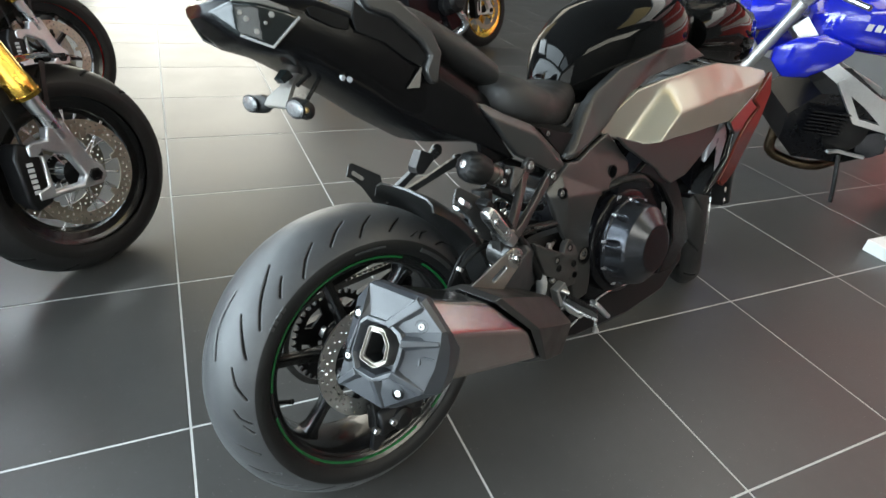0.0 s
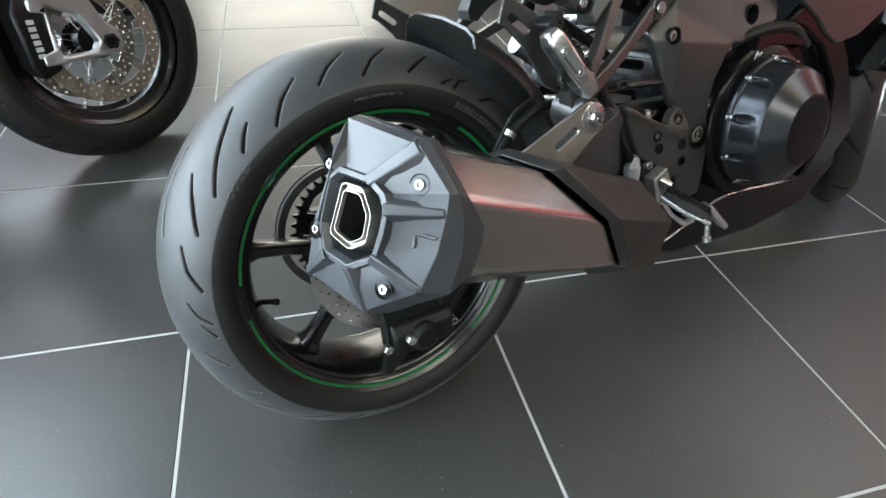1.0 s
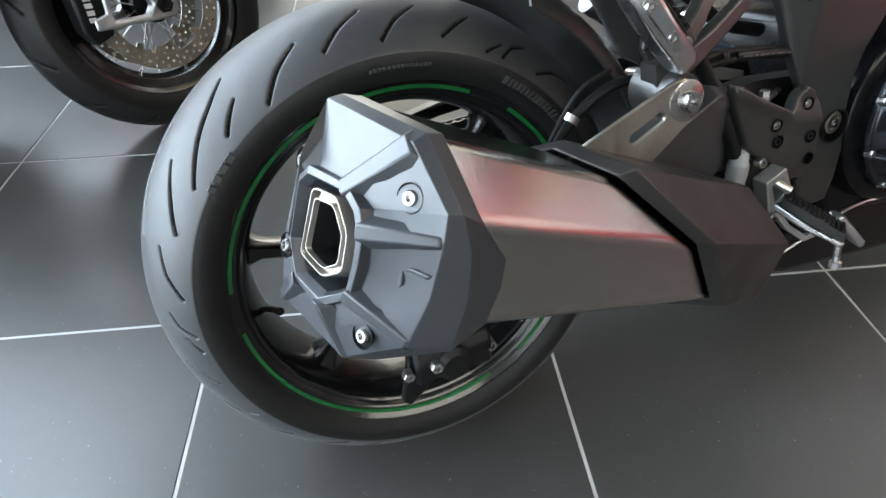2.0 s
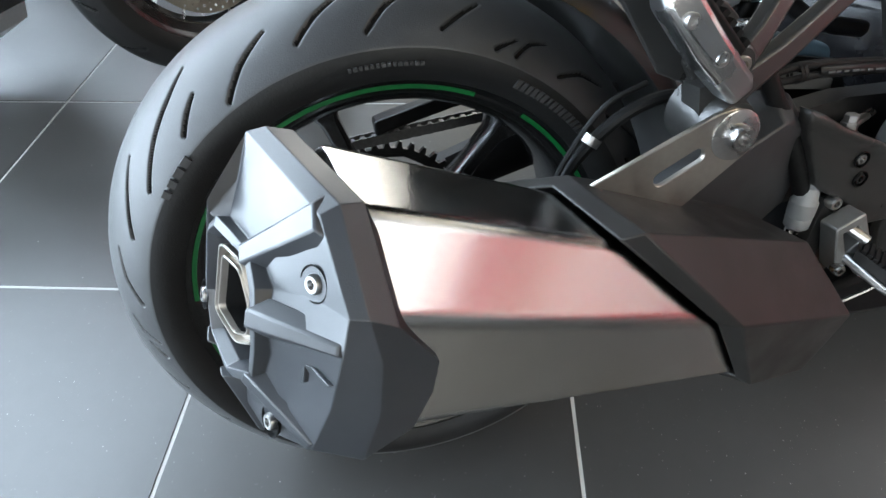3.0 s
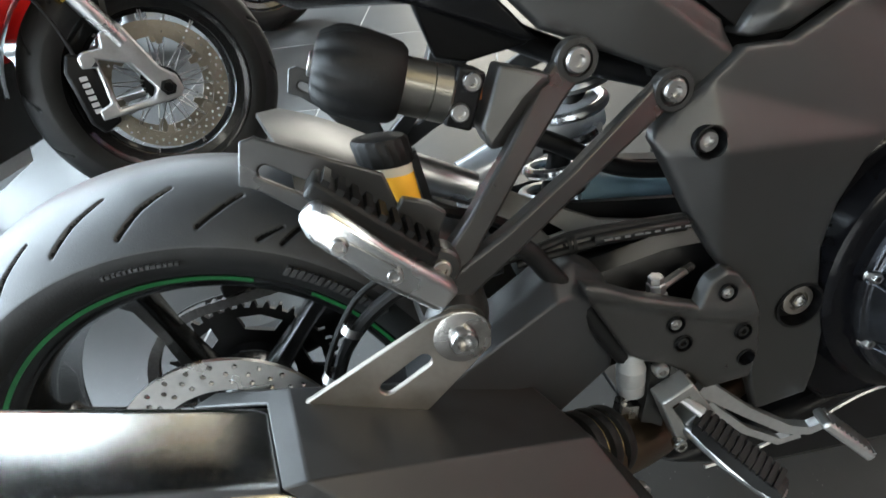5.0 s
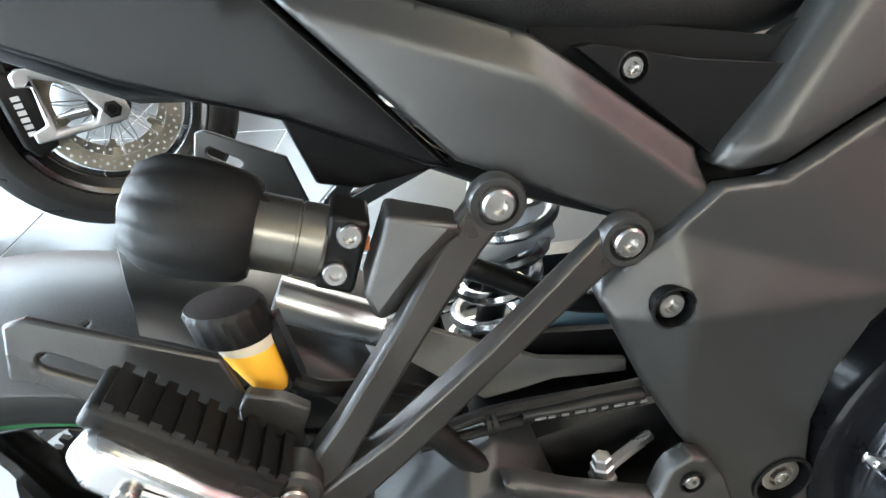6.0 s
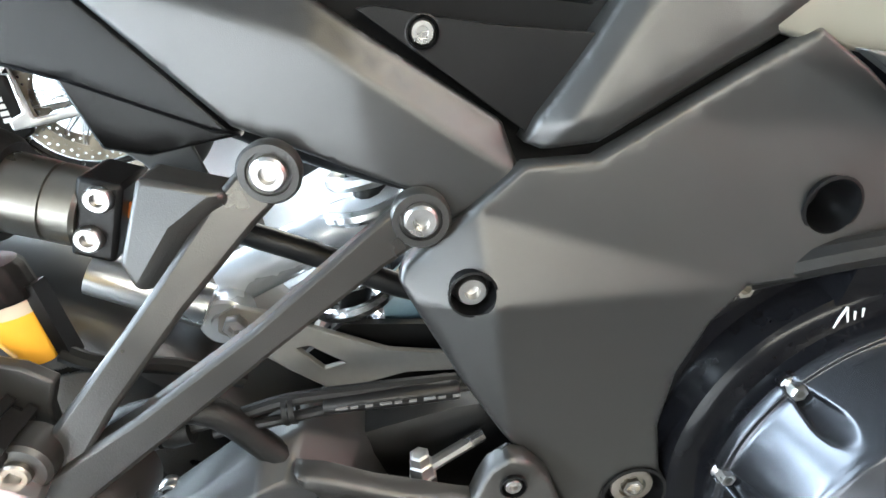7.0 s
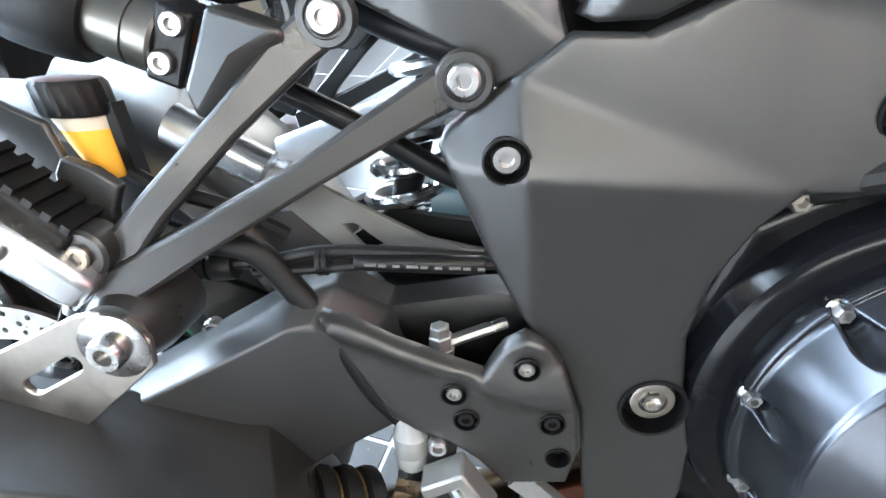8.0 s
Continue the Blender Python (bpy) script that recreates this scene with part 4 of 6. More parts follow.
# tail light: a smoked lens round each corner, with a pale bezel and reflectors inside
for s in (-1, 1):
    y0 = -0.1055 if s < 0 else 0.0935
    sign = 1 if s < 0 else -1
    lens = panel("tail_light", [(-0.173, 0.656), (-0.166, 0.645), (-0.147, 0.622), (-0.106, 0.602), (-0.060, 0.642), (-0.074, 0.650), (-0.116, 0.663), (-0.150, 0.668)], y0, 0.012, SMOKE, "smoked tail light lens with a pale bezel", lambda x, z: sign * lamp_in(x, z), 0.004, grid=0.008)
    bez = [(-0.146, 0.6215), (-0.106, 0.602), (-0.061, 0.6415)]
    part("bezel", tube([(x, s * 0.1065 + sign * lamp_in(x, z), z) for x, z in bez], 0.0022, 8, 1), PALEP, lens)
    # paler grey paints the ceiling's reflection on the upper facet
    part("upper_lens", loft([[V((x, s * 0.1045 + sign * lamp_in(x, z), z)), V((x, s * 0.085 + sign * lamp_in(x, z), z + 0.024)), V((x, s * 0.083 + sign * lamp_in(x, z), z + 0.020)), V((x, s * 0.1005 + sign * lamp_in(x, z), z - 0.002))] for x, z in ((-0.148, 0.6685), (-0.116, 0.6635), (-0.074, 0.6505))]), LINKM, lens, "upper face of the lens, its ceiling reflection painted pale")
    for x, z, r in ((-0.126, 0.625, 0.0042), (-0.102, 0.647, 0.0048), (-0.112, 0.636, 0.003), (-0.136, 0.643, 0.0045), (-0.142, 0.652, 0.0035)):
        part("reflector", turned((x, s * 0.1065 + sign * lamp_in(x, z), z), (-0.4, s, 0.2), [(0, r), (0.0008, r * 0.95), (0.0012, r * 0.5)], 6), LINKM, lens)
# two bright bluish spots of the plate lamp, built as pale bolts
for x, z in ((0.000, 0.549), (0.013, 0.545)):
    bolt(bike, (x, -0.108, z), (0, -1, -0.3), 0.0045, 0.003, DAMP)
# black sheet added behind the panel gaps to paint their shade
part("inner_shroud", flat([(0.435, 0.415), (0.475, 0.300), (0.53, 0.290), (0.62, 0.310), (0.72, 0.345), (0.76, 0.41), (0.66, 0.42), (0.60, 0.395), (0.58, 0.385), (0.50, 0.405)], (), -0.118, -0.108), SHADED, bike, "added black sheet that shades the panel gaps")
panel("undertail_panel", [(0.294, 0.398), (0.305, 0.352), (0.328, 0.344), (0.376, 0.347), (0.384, 0.352), (0.345, 0.385), (0.310, 0.412)], -0.114, 0.012, TAILB, "gloss black undertail panel", None, 0.002)
# pillion handle recess and mount plates on the tail
GRAB_IN = [(0.028, 0.640), (0.035, 0.664), (0.059, 0.645), (0.103, 0.633), (0.159, 0.590), (0.173, 0.570), (0.162, 0.553), (0.132, 0.568), (0.087, 0.598), (0.034, 0.618)]
# hollow and slot are flat black plates, their shade painted
panel("grab_recess", GRAB_IN, -0.1125, 0.005, SHADED, "flat black plate, painted shade under the pillion grab rail", None, 0.001)
panel("slot", [(-0.048, 0.654), (-0.036, 0.657), (0.006, 0.644), (0.024, 0.638), (0.020, 0.620), (-0.007, 0.626), (-0.043, 0.643)], -0.1095, 0.004, SHADED, "", None, 0.001)
panel("grab_rail", [(0.050, 0.668), (0.061, 0.650), (0.104, 0.637), (0.161, 0.594), (0.177, 0.571), (0.164, 0.549), (0.176, 0.523), (0.190, 0.520), (0.203, 0.575), (0.184, 0.612), (0.124, 0.660), (0.085, 0.680)], -0.124, 0.018, PANEL, "moulded pillion grab rail", lambda x, z: ramp(x, 0.20, 0.05, 0.0, 0.010), 0.005)
# pale plate painted where the lit floor shows through a gap
panel("rail_gusset", [(0.125, 0.519), (0.161, 0.553), (0.153, 0.518)], -0.1145, 0.004, LINKM, "", None, 0.001)
# pillion and rider seats
seat = part("seat", loft([oval(c, a, b, 28, 2.6) for c, a, b in (((0.345, 0, 0.470), 0.085, 0.040), ((0.365, 0, 0.475), 0.125, 0.055), ((0.42, 0, 0.462), 0.142, 0.062), ((0.49, 0, 0.440), 0.135, 0.058), ((0.56, 0, 0.425), 0.112, 0.056), ((0.63, 0, 0.430), 0.085, 0.060), ((0.68, 0, 0.45), 0.060, 0.055))]), SEATM, bike, "black vinyl rider seat", smooth=60)
part("pillion_seat", loft([oval(c, a, b, 24, 2.6) for c, a, b in (((0.08, 0, 0.655), 0.060, 0.020), ((0.11, 0, 0.650), 0.085, 0.032), ((0.20, 0, 0.615), 0.100, 0.038), ((0.30, 0, 0.560), 0.110, 0.040), ((0.36, 0, 0.525), 0.110, 0.035))]), SEATM, bike, "black vinyl pillion seat", smooth=60)
panel("seat_strap_plate", [(0.262, 0.590), (0.288, 0.578), (0.285, 0.570), (0.260, 0.580)], -0.098, 0.006, STEEL, "", None, 0.001)
# tank
part("fuel_tank", loft([oval(c, a, b, 32, 2.5) for c, a, b in (((0.615, 0, 0.465), 0.045, 0.03), ((0.655, 0, 0.500), 0.075, 0.085), ((0.74, 0, 0.530), 0.110, 0.115), ((0.85, 0, 0.560), 0.145, 0.120), ((0.98, 0, 0.580), 0.160, 0.115), ((1.08, 0, 0.580), 0.140, 0.10), ((1.14, 0, 0.56), 0.100, 0.06))]), TANKP, bike, "gloss black fuel tank", smooth=60)
def tank_cover_lift(x, z):
    low = ramp(x, 0.535, 0.571, 0.322, 0.318) if x < 0.571 else 0.318 + (x - 0.571) * 0.382 if x < 0.66 else 0.352 + (x - 0.66) * 0.68
    edge = 0.323 + (x - 0.532) * 1.115
    y = ramp(z, 0.32, 0.50, 0.0, 0.035) - ramp(x, 0.65, 1.0, 0.0, 0.05)
    return y + ramp(z - low, 0.012, 0.0, 0.0, 0.008) + (ramp((edge - z) * 0.67, 0.012, 0.0, 0.0, 0.008) if x < 0.64 else 0.0)


panel("tank_side_cover", [(0.532, 0.323), (0.540, 0.335), (0.566, 0.361), (0.61, 0.410), (0.66, 0.455), (0.754, 0.50), (0.90, 0.535), (1.02, 0.545), (1.117, 0.505), (1.00, 0.495), (0.859, 0.470), (0.760, 0.420), (0.690, 0.366), (0.660, 0.352), (0.612, 0.334), (0.571, 0.318), (0.540, 0.319)], -0.155, 0.02, PANEL, "matt black tank side cover", tank_cover_lift, 0.003, grid=0.012, folds=[[(0.548, 0.331), (0.571, 0.330), (0.66, 0.364), (0.74, 0.418)], [(0.548, 0.322), (0.62, 0.402)]])


def crease_z(x):
    """Height of the fairing's sharp crease."""
    for x0, z0, x1, z1 in ((0.60, 0.125, 0.836, 0.319), (0.836, 0.319, 0.909, 0.379), (0.909, 0.379, 1.086, 0.402), (1.086, 0.402, 1.50, 0.412)):
        if x <= x1:
            return z0 + (z1 - z0) * (x - x0) / (x1 - x0)
    return 0.412


def fairing_lift(x, z):
    up = z - crease_z(x)
    y = ramp(up, 0.0, 0.075, 0.0, 0.050) if up > 0 else ramp(-up, 0.0, 0.09, 0.0, 0.014)
    return y - ramp(x, 0.7, 1.0, 0.0, 0.03) + ramp(x, 1.25, 1.5, 0.0, 0.03)


panel("side_fairing", [(0.653, 0.366), (0.725, 0.408), (0.798, 0.445), (0.910, 0.462), (1.054, 0.477), (1.177, 0.482), (1.378, 0.454), (1.480, 0.437), (1.453, 0.408), (1.325, 0.366), (1.201, 0.319), (1.055, 0.319), (0.877, 0.317), (0.796, 0.316), (0.694, 0.349)], -0.195, 0.012, SILV, "champagne silver side fairing panel", fairing_lift, 0.003, grid=0.014, folds=[[(0.836, 0.324), (0.909, 0.379), (1.086, 0.402), (1.44, 0.411)]])
panel("fairing_inner", [(0.688, 0.351), (0.822, 0.312), (1.060, 0.314), (1.215, 0.312), (1.190, 0.272), (1.110, 0.228), (1.030, 0.190), (0.954, 0.182), (0.910, 0.205), (0.873, 0.237), (0.800, 0.280), (0.730, 0.318)], -0.180, 0.012, PANEL, "matt dark inner fairing", None, 0.003)
panel("lower_fairing", [(1.461, 0.435), (1.395, 0.392), (1.352, 0.362), (1.399, 0.333), (1.329, 0.300), (1.266, 0.250), (1.218, 0.190), (1.170, 0.149), (1.205, 0.124), (1.273, 0.154), (1.335, 0.213), (1.413, 0.288), (1.471, 0.367)], -0.213, 0.014, ORANGE, "burnt orange lower fairing edge", None, 0.004)
panel("lower_fairing_edge", [(1.390, 0.390), (1.209, 0.314), (1.247, 0.275), (1.216, 0.208), (1.139, 0.155), (1.103, 0.120), (1.166, 0.146), (1.214, 0.188), (1.262, 0.250), (1.325, 0.302), (1.392, 0.334), (1.345, 0.362)], -0.210, 0.014, BLACKP, "", None, 0.004)
# the pale blue-grey stands in for sky mirrored in the plate
panel("radiator_side", [(1.247, 0.256), (1.325, 0.291), (1.345, 0.247), (1.315, 0.164), (1.254, 0.112), (1.217, 0.129), (1.228, 0.181)], -0.150, 0.02, DAMP, "radiator side plate, its sky reflection painted pale bluish", lambda x, z: ramp(x, 1.22, 1.34, 0.012, 0.0), 0.006)
part("radiator", box_between((1.20, -0.13, 0.20), (1.20, 0.13, 0.20), 0.05, 0.24, 0.05, 0.24, (1, 0, 0)), ENGINE, bike)
panel("cowl_inner", [(0.79, 0.242), (0.84, 0.268), (0.93, 0.262), (1.02, 0.150), (1.07, 0.063), (1.10, -0.02), (1.00, -0.096), (0.93, -0.085), (1.00, 0.0), (0.985, 0.10), (0.92, 0.18), (0.84, 0.225)], -0.175, 0.02, TAILB, "dark inner cowl round the engine", None, 0.005)
panel("belly_pan", [(0.46, -0.125), (0.545, -0.115), (0.72, -0.075), (0.99, -0.10), (1.09, -0.02), (1.15, -0.03), (1.16, -0.12), (1.05, -0.19), (0.85, -0.20), (0.60, -0.175)], -0.130, 0.26, PANELD, "black belly pan under the engine", None, 0.01)
# thin chrome tube added to draw the light line on the pan's bevel
part("belly_rail", tube([(0.50, -0.152, -0.117), (0.545, -0.152, -0.115), (0.63, -0.152, -0.092), (0.72, -0.152, -0.072), (0.99, -0.150, -0.096), (1.09, -0.150, -0.018)], 0.0025, 6), CHROME, bike, "thin bright line for the highlight on the belly pan bevel")
# nose: mirrorless screen and cowl
part("nose_cowl", loft([oval(c, a, b, 24, 2.4) for c, a, b in (((1.16, 0, 0.56), 0.14, 0.06), ((1.30, 0, 0.58), 0.17, 0.10), ((1.46, 0, 0.55), 0.15, 0.10), ((1.60, 0, 0.50), 0.09, 0.06), ((1.66, 0, 0.47), 0.03, 0.03))]), TANKP, bike, "gloss black nose cowl", smooth=60)
sc = loft([[V((1.20 + 0.30 * t, y, 0.66 + 0.26 * (1 - t) - 0.5 * y * y)) for y in (-0.16, -0.1, 0, 0.1, 0.16)] for t in (0, 0.33, 0.66, 1)], None, False, False)
bmesh.ops.solidify(sc, geom=sc.faces[:], thickness=0.003)
part("windscreen", sc, SCREEN, bike, "smoked windscreen")
part("handlebar", tube([(1.18, 0.0, 0.72), (1.15, -0.16, 0.74), (1.10, -0.26, 0.74), (1.06, -0.36, 0.72)], 0.011, 10), SOFTR, bike)

# ---- engine ----
bevel(part("crankcase", flat([(0.60, 0.14), (0.63, 0.20), (0.70, 0.235), (0.84, 0.23), (0.97, 0.14), (1.0, 0.02), (0.95, -0.06), (0.80, -0.10), (0.64, -0.08), (0.59, -0.02)], (), -0.150, 0.150), ENGINE, bike, "black engine crankcase"), 0.012, 3)
part("cylinder_block", loft([oval((0.70 + 0.05 * k, 0, 0.24 + 0.03 * k), 0.13, 0.05, 16, 4) for k in range(6)]), ENGINE, bike, "black cylinder block")
CC = V((0.738, 0, 0.075))
BOLTS = [164.3 + 36 * k for k in range(10)]
COVER_R = [0, 0.058, 0.061, 0.064, 0.097, 0.0990, 0.1002, 0.1012, 0.1135, 0.1150, 0.1175, 0.1185, 0.1200, 0.132, 0.137, 0.140]
COVER_Y = [0.2700, 0.2700, 0.2692, 0.2670, 0.2425, 0.2412, 0.2385, 0.2370, 0.1965, 0.1945, 0.1940, 0.1920, 0.1785, 0.176, 0.172, 0.150]


def cover_height(r, a):
    """How far the clutch cover stands out at radius r and angle a: flange, rim step, drum with bolt pockets, cone, flat face."""
    y = float(np.interp(r, COVER_R, COVER_Y))
    if 0.1025 < r < 0.1195:
        for b in BOLTS:
            d = (a - b + 180) % 360 - 180
            if abs(d) < 9:
                u, w = max(0.0, (0.1085 - r) / 0.0055), r * math.sin(radians(d)) / 0.0120
                z = 0.186 + 0.046 * (u * u + w * w) ** 0.75
                near = max(0.0, 0.007 - abs(y - z)) / 0.007
                y = min(y, z) - near * near * 0.00175
    return y


radii = [0.0, 0.03, 0.056, 0.058, 0.0595, 0.061, 0.064] + [0.068 + 0.0058 * k for k in range(6)] + [0.099, 0.0996, 0.1002, 0.1012] + [0.1017 + 0.0005 * k for k in range(34)] + [0.1190, 0.1200, 0.124, 0.128, 0.132, 0.135, 0.137, 0.140]
rim_at, cone_at, face_at = radii.index(0.1190), radii.index(0.1002), radii.index(0.061)
for nm, r_in, r_out, mt, lb in (("clutch_cover", rim_at, len(radii) - 1, ENGINE, "gloss black round clutch cover"), ("clutch_cover_drum", cone_at, rim_at, ENGSIL, "satin black drum with scooped bolt pockets"), ("clutch_cover_cone", face_at, cone_at, ENGSIL, "satin black cone of the clutch cover"), ("clutch_cover_face", 0, face_at, ENGINE, "gloss black round cover face")):
    bm = bmesh.new()
    prev = None
    for r in radii[r_in:r_out + 1]:
        if r == 0:
            prev = [bm.verts.new((CC.x, -cover_height(0, 0), CC.z))] * 720
            continue
        ring = [bm.verts.new((CC.x + r * math.cos(2 * math.pi * k / 720), -cover_height(r, 360 * k / 720), CC.z + r * math.sin(2 * math.pi * k / 720))) for k in range(720)]
        if prev:
            for k in range(720):
                q = (prev[k], prev[(k + 1) % 720], ring[(k + 1) % 720], ring[k])
                bm.faces.new(q if q[0] is not q[1] else q[1:])
        prev = ring
    part(nm, bm, mt, bike, lb, smooth=40)
for b in BOLTS:
    p = (CC.x + 0.1135 * math.cos(radians(b)), -0.1850, CC.z + 0.1135 * math.sin(radians(b)))
    part("cover_boss", turned(p, (0, -1, 0), [(0, 0.0085), (0.003, 0.0082), (0.0035, 0.007)], 16), ENGINE, bike)
    bolt(bike, V(p) + V((0, -0.003, 0)), (0, -1, 0), 0.0054, 0.0075, STEEL, 0.0068, hexed=True, name="cover_bolt")
filler = part("oil_filler_cap", turned((0.857, -0.170, 0.122), (0, -1, 0), [(0, 0.021), (0.014, 0.021), (0.017, 0.018), (0.017, 0.004)], 24), ENGINE, bike, "black oil filler cap with a grip bar")
part("grip", box_between((0.842, -0.190, 0.118), (0.872, -0.190, 0.126), 0.014, 0.006, 0.014, 0.006, (0, 1, 0)), HANG, filler)
for a, b in (((0.698, 0.191), (0.705, 0.204)), ((0.705, 0.204), (0.707, 0.190)), ((0.7105, 0.190), (0.7105, 0.200)), ((0.715, 0.190), (0.7155, 0.201))):
    part("cover_mark", box_between(V((a[0], -0.1775, a[1])), V((b[0], -0.1775, b[1])), 0.001, 0.0011, 0.001, 0.0011, (0, 1, 0)), PRINT, bike)
part("cover_plate", flat([(0.70, 0.205), (0.71, 0.232), (0.76, 0.240), (0.83, 0.225), (0.85, 0.195), (0.80, 0.202), (0.75, 0.210)], (), -0.176, -0.150), ENGINE, bike)
for p in ((0.618, -0.158, 0.127), (0.613, -0.155, 0.045), (0.600, -0.15, -0.01), (0.655, -0.15, 0.215)):
    bolt(bike, p, (0, -1, 0), 0.007, 0.008, HANG, 0, hexed=True)
part("engine_hose", tube([(0.66, -0.15, 0.22), (0.72, -0.17, 0.235), (0.80, -0.175, 0.23), (0.88, -0.16, 0.19)], 0.010, 10), SOFTR, bike)
# collector pipe below the pegs
part("link_pipe", tube([(0.62, -0.05, -0.09), (0.50, -0.12, -0.055), (0.42, -0.175, -0.02), (0.36, -0.205, 0.005), (0.30, -0.23, 0.03)], 0.026, 18), PIPE, bike, "heat-tinted exhaust link pipe")
for k in range(4):
    c = V((0.340, -0.205, 0.022)).lerp(V((0.384, -0.188, 0.002)), k / 3)
    part("bellows_ring", turned(c, (-0.8, -0.45, 0.35), [(0, 0.027), (0.002, 0.0315), (0.007, 0.0325), (0.012, 0.0315), (0.014, 0.027)], 28, None, False), SOFTR, bike, "black bellows ring round the exhaust joint")
    if k in (1, 2):
        part("bellows_band", turned(c + V((0.8, 0.45, -0.35)) * 0.002, (-0.8, -0.45, 0.35), [(0, 0.0285), (0.001, 0.0295), (0.002, 0.0285)], 28, None, False), BRASS, bike)

# ---- swingarm, suspension, mudguard ----
rings = []
for x, yc, zc, w, h in ((0.62, -0.105, 0.085, 0.05, 0.10), (0.56, -0.120, 0.090, 0.045, 0.11), (0.47, -0.125, 0.100, 0.040, 0.105), (0.36, -0.128, 0.090, 0.038, 0.105), (0.26, -0.130, 0.060, 0.036, 0.085), (0.15, -0.130, 0.025, 0.034, 0.065), (0.05, -0.128, 0.002, 0.032, 0.056), (-0.035, -0.126, 0.0, 0.028, 0.050)):
    rings.append([V((x, yc + w / 2 * a, zc + h / 2 * b)) for a, b in ((-1, -0.75), (-0.7, -1), (0.7, -1), (1, -0.75), (1, 0.75), (0.7, 1), (-0.7, 1), (-1, 0.75))])
swing = part("swingarm", loft(rings), MATT, bike, "black cast aluminium swingarm", smooth=40)
rings = [[V((p.x, -p.y, p.z)) for p in r] for r in rings]
part("swingarm_far_side", loft(rings), MATT, bike, smooth=40)
part("swingarm_brace", box_between((0.42, -0.11, 0.09), (0.42, 0.11, 0.09), 0.10, 0.08, 0.10, 0.08, (1, 0, 0)), MATT, bike)
G_FRONT = [(0.215, 0.104), (0.352, 0.164), (0.368, 0.162), (0.398, 0.139), (0.411, 0.110), (0.402, 0.060), (0.330, 0.040), (0.292, 0.070)]
G_TOP = [(0.220, 0.114), (0.354, 0.177), (0.377, 0.178), (0.408, 0.149), (0.420, 0.112), (0.410, 0.054), (0.330, 0.034), (0.288, 0.064)]
rings = [[V((x, y + 0.05 * (x - 0.30) + 0.40 * max(0.0, x - 0.335) + 0.15 * max(0.0, 0.13 - z), z)) for x, z in G] for G, y in ((G_TOP, -0.150), (G_TOP, -0.182), (G_FRONT, -0.204))]
bevel(part("swingarm_cover", loft(rings), GUARDM, bike, "matt black swingarm guard", smooth=25), 0.003, 3, 15)
bolt(bike, (0.281, -0.149, 0.141), (0, -1, 0), 0.0075, 0.006, STEEL)
# caliper, hose, sensor lead
cal = loft([[V((x, y, z)) for y, z in ((-0.075, -0.150), (-0.128, -0.145), (-0.135, -0.110), (-0.125, -0.088), (-0.078, -0.090))] for x in (-0.020, 0.0, 0.05, 0.085)])
bevel(part("brake_caliper", cal, MATT, bike, "black single-piston rear brake caliper"), 0.006, 3)
part("caliper_piston", turned((0.030, -0.125, -0.120), (0, -1, 0), [(0, 0.024), (0.012, 0.024), (0.018, 0.016)], 24), MATT, bike)
panel("caliper_bracket", [(-0.030, -0.030), (0.030, -0.030), (0.075, -0.095), (0.095, -0.120), (0.085, -0.135), (0.040, -0.125), (-0.010, -0.165), (-0.030, -0.180), (-0.040, -0.170), (-0.025, -0.110)], -0.118, 0.012, MATT, "", None, 0.003)
for p in ((0.005, -0.135, -0.113), (0.084, -0.124, -0.117), (-0.028, -0.120, -0.125)):
    bolt(bike, p, (0, -1, 0), 0.0085, 0.009, STEEL, 0, hexed=True)
part("brake_hose", tube([(0.06, -0.125, -0.06), (0.12, -0.135, 0.03), (0.152, -0.140, 0.091), (0.178, -0.145, 0.142), (0.215, -0.15, 0.177), (0.255, -0.15, 0.19), (0.300, -0.145, 0.182)], 0.0062, 10), SOFTR, bike, "black rubber brake hose")
part("sensor_lead", tube([(0.05, -0.13, -0.04), (0.11, -0.145, 0.035), (0.145, -0.150, 0.100), (0.165, -0.150, 0.145), (0.200, -0.150, 0.190), (0.24, -0.148, 0.205)], 0.0028, 8), SOFTR, bike)
for p in ((0.158, -0.152, 0.118), (0.186, -0.152, 0.160)):
    part("hose_clip", turned(p, (0.6, 0, 0.8), [(0, 0.0095), (0.008, 0.0095)], 12, None, False), STEEL, bike)
for a, b in (((0.278, -0.165, 0.198), (0.300, -0.165, 0.197)), ((0.302, -0.165, 0.197), (0.318, -0.165, 0.197))):
    part("plug", turned(a, V(b) - V(a), [(0, 0.009), (0.004, 0.0105), ((V(b) - V(a)).length, 0.0095)], 12), SOFTR, bike)
part("bracket_hose", tube([(0.262, -0.178, 0.204), (0.294, -0.172, 0.216), (0.333, -0.170, 0.209), (0.356, -0.170, 0.177), (0.377, -0.172, 0.145), (0.396, -0.175, 0.104), (0.410, -0.172, 0.078)], 0.0085, 12), SOFTR, bike, "thick black rubber hose")
part("cable", tube([(0.300, -0.165, 0.197), (0.34, -0.165, 0.1985), (0.377, -0.165, 0.203), (0.43, -0.163, 0.198), (0.487, -0.160, 0.190)], 0.0042, 10), SOFTR, bike)
part("cable", tube([(0.33, -0.168, 0.192), (0.377, -0.168, 0.193), (0.43, -0.166, 0.193), (0.49, -0.163, 0.187)], 0.0034, 10), SOFTR, bike)
for x in (0.372, 0.376):
    part("cable_clip", turned((x, -0.166, 0.197), (1, 0, 0), [(0, 0.009), (0.003, 0.009)], 12, None, False), SOFTR, bike)
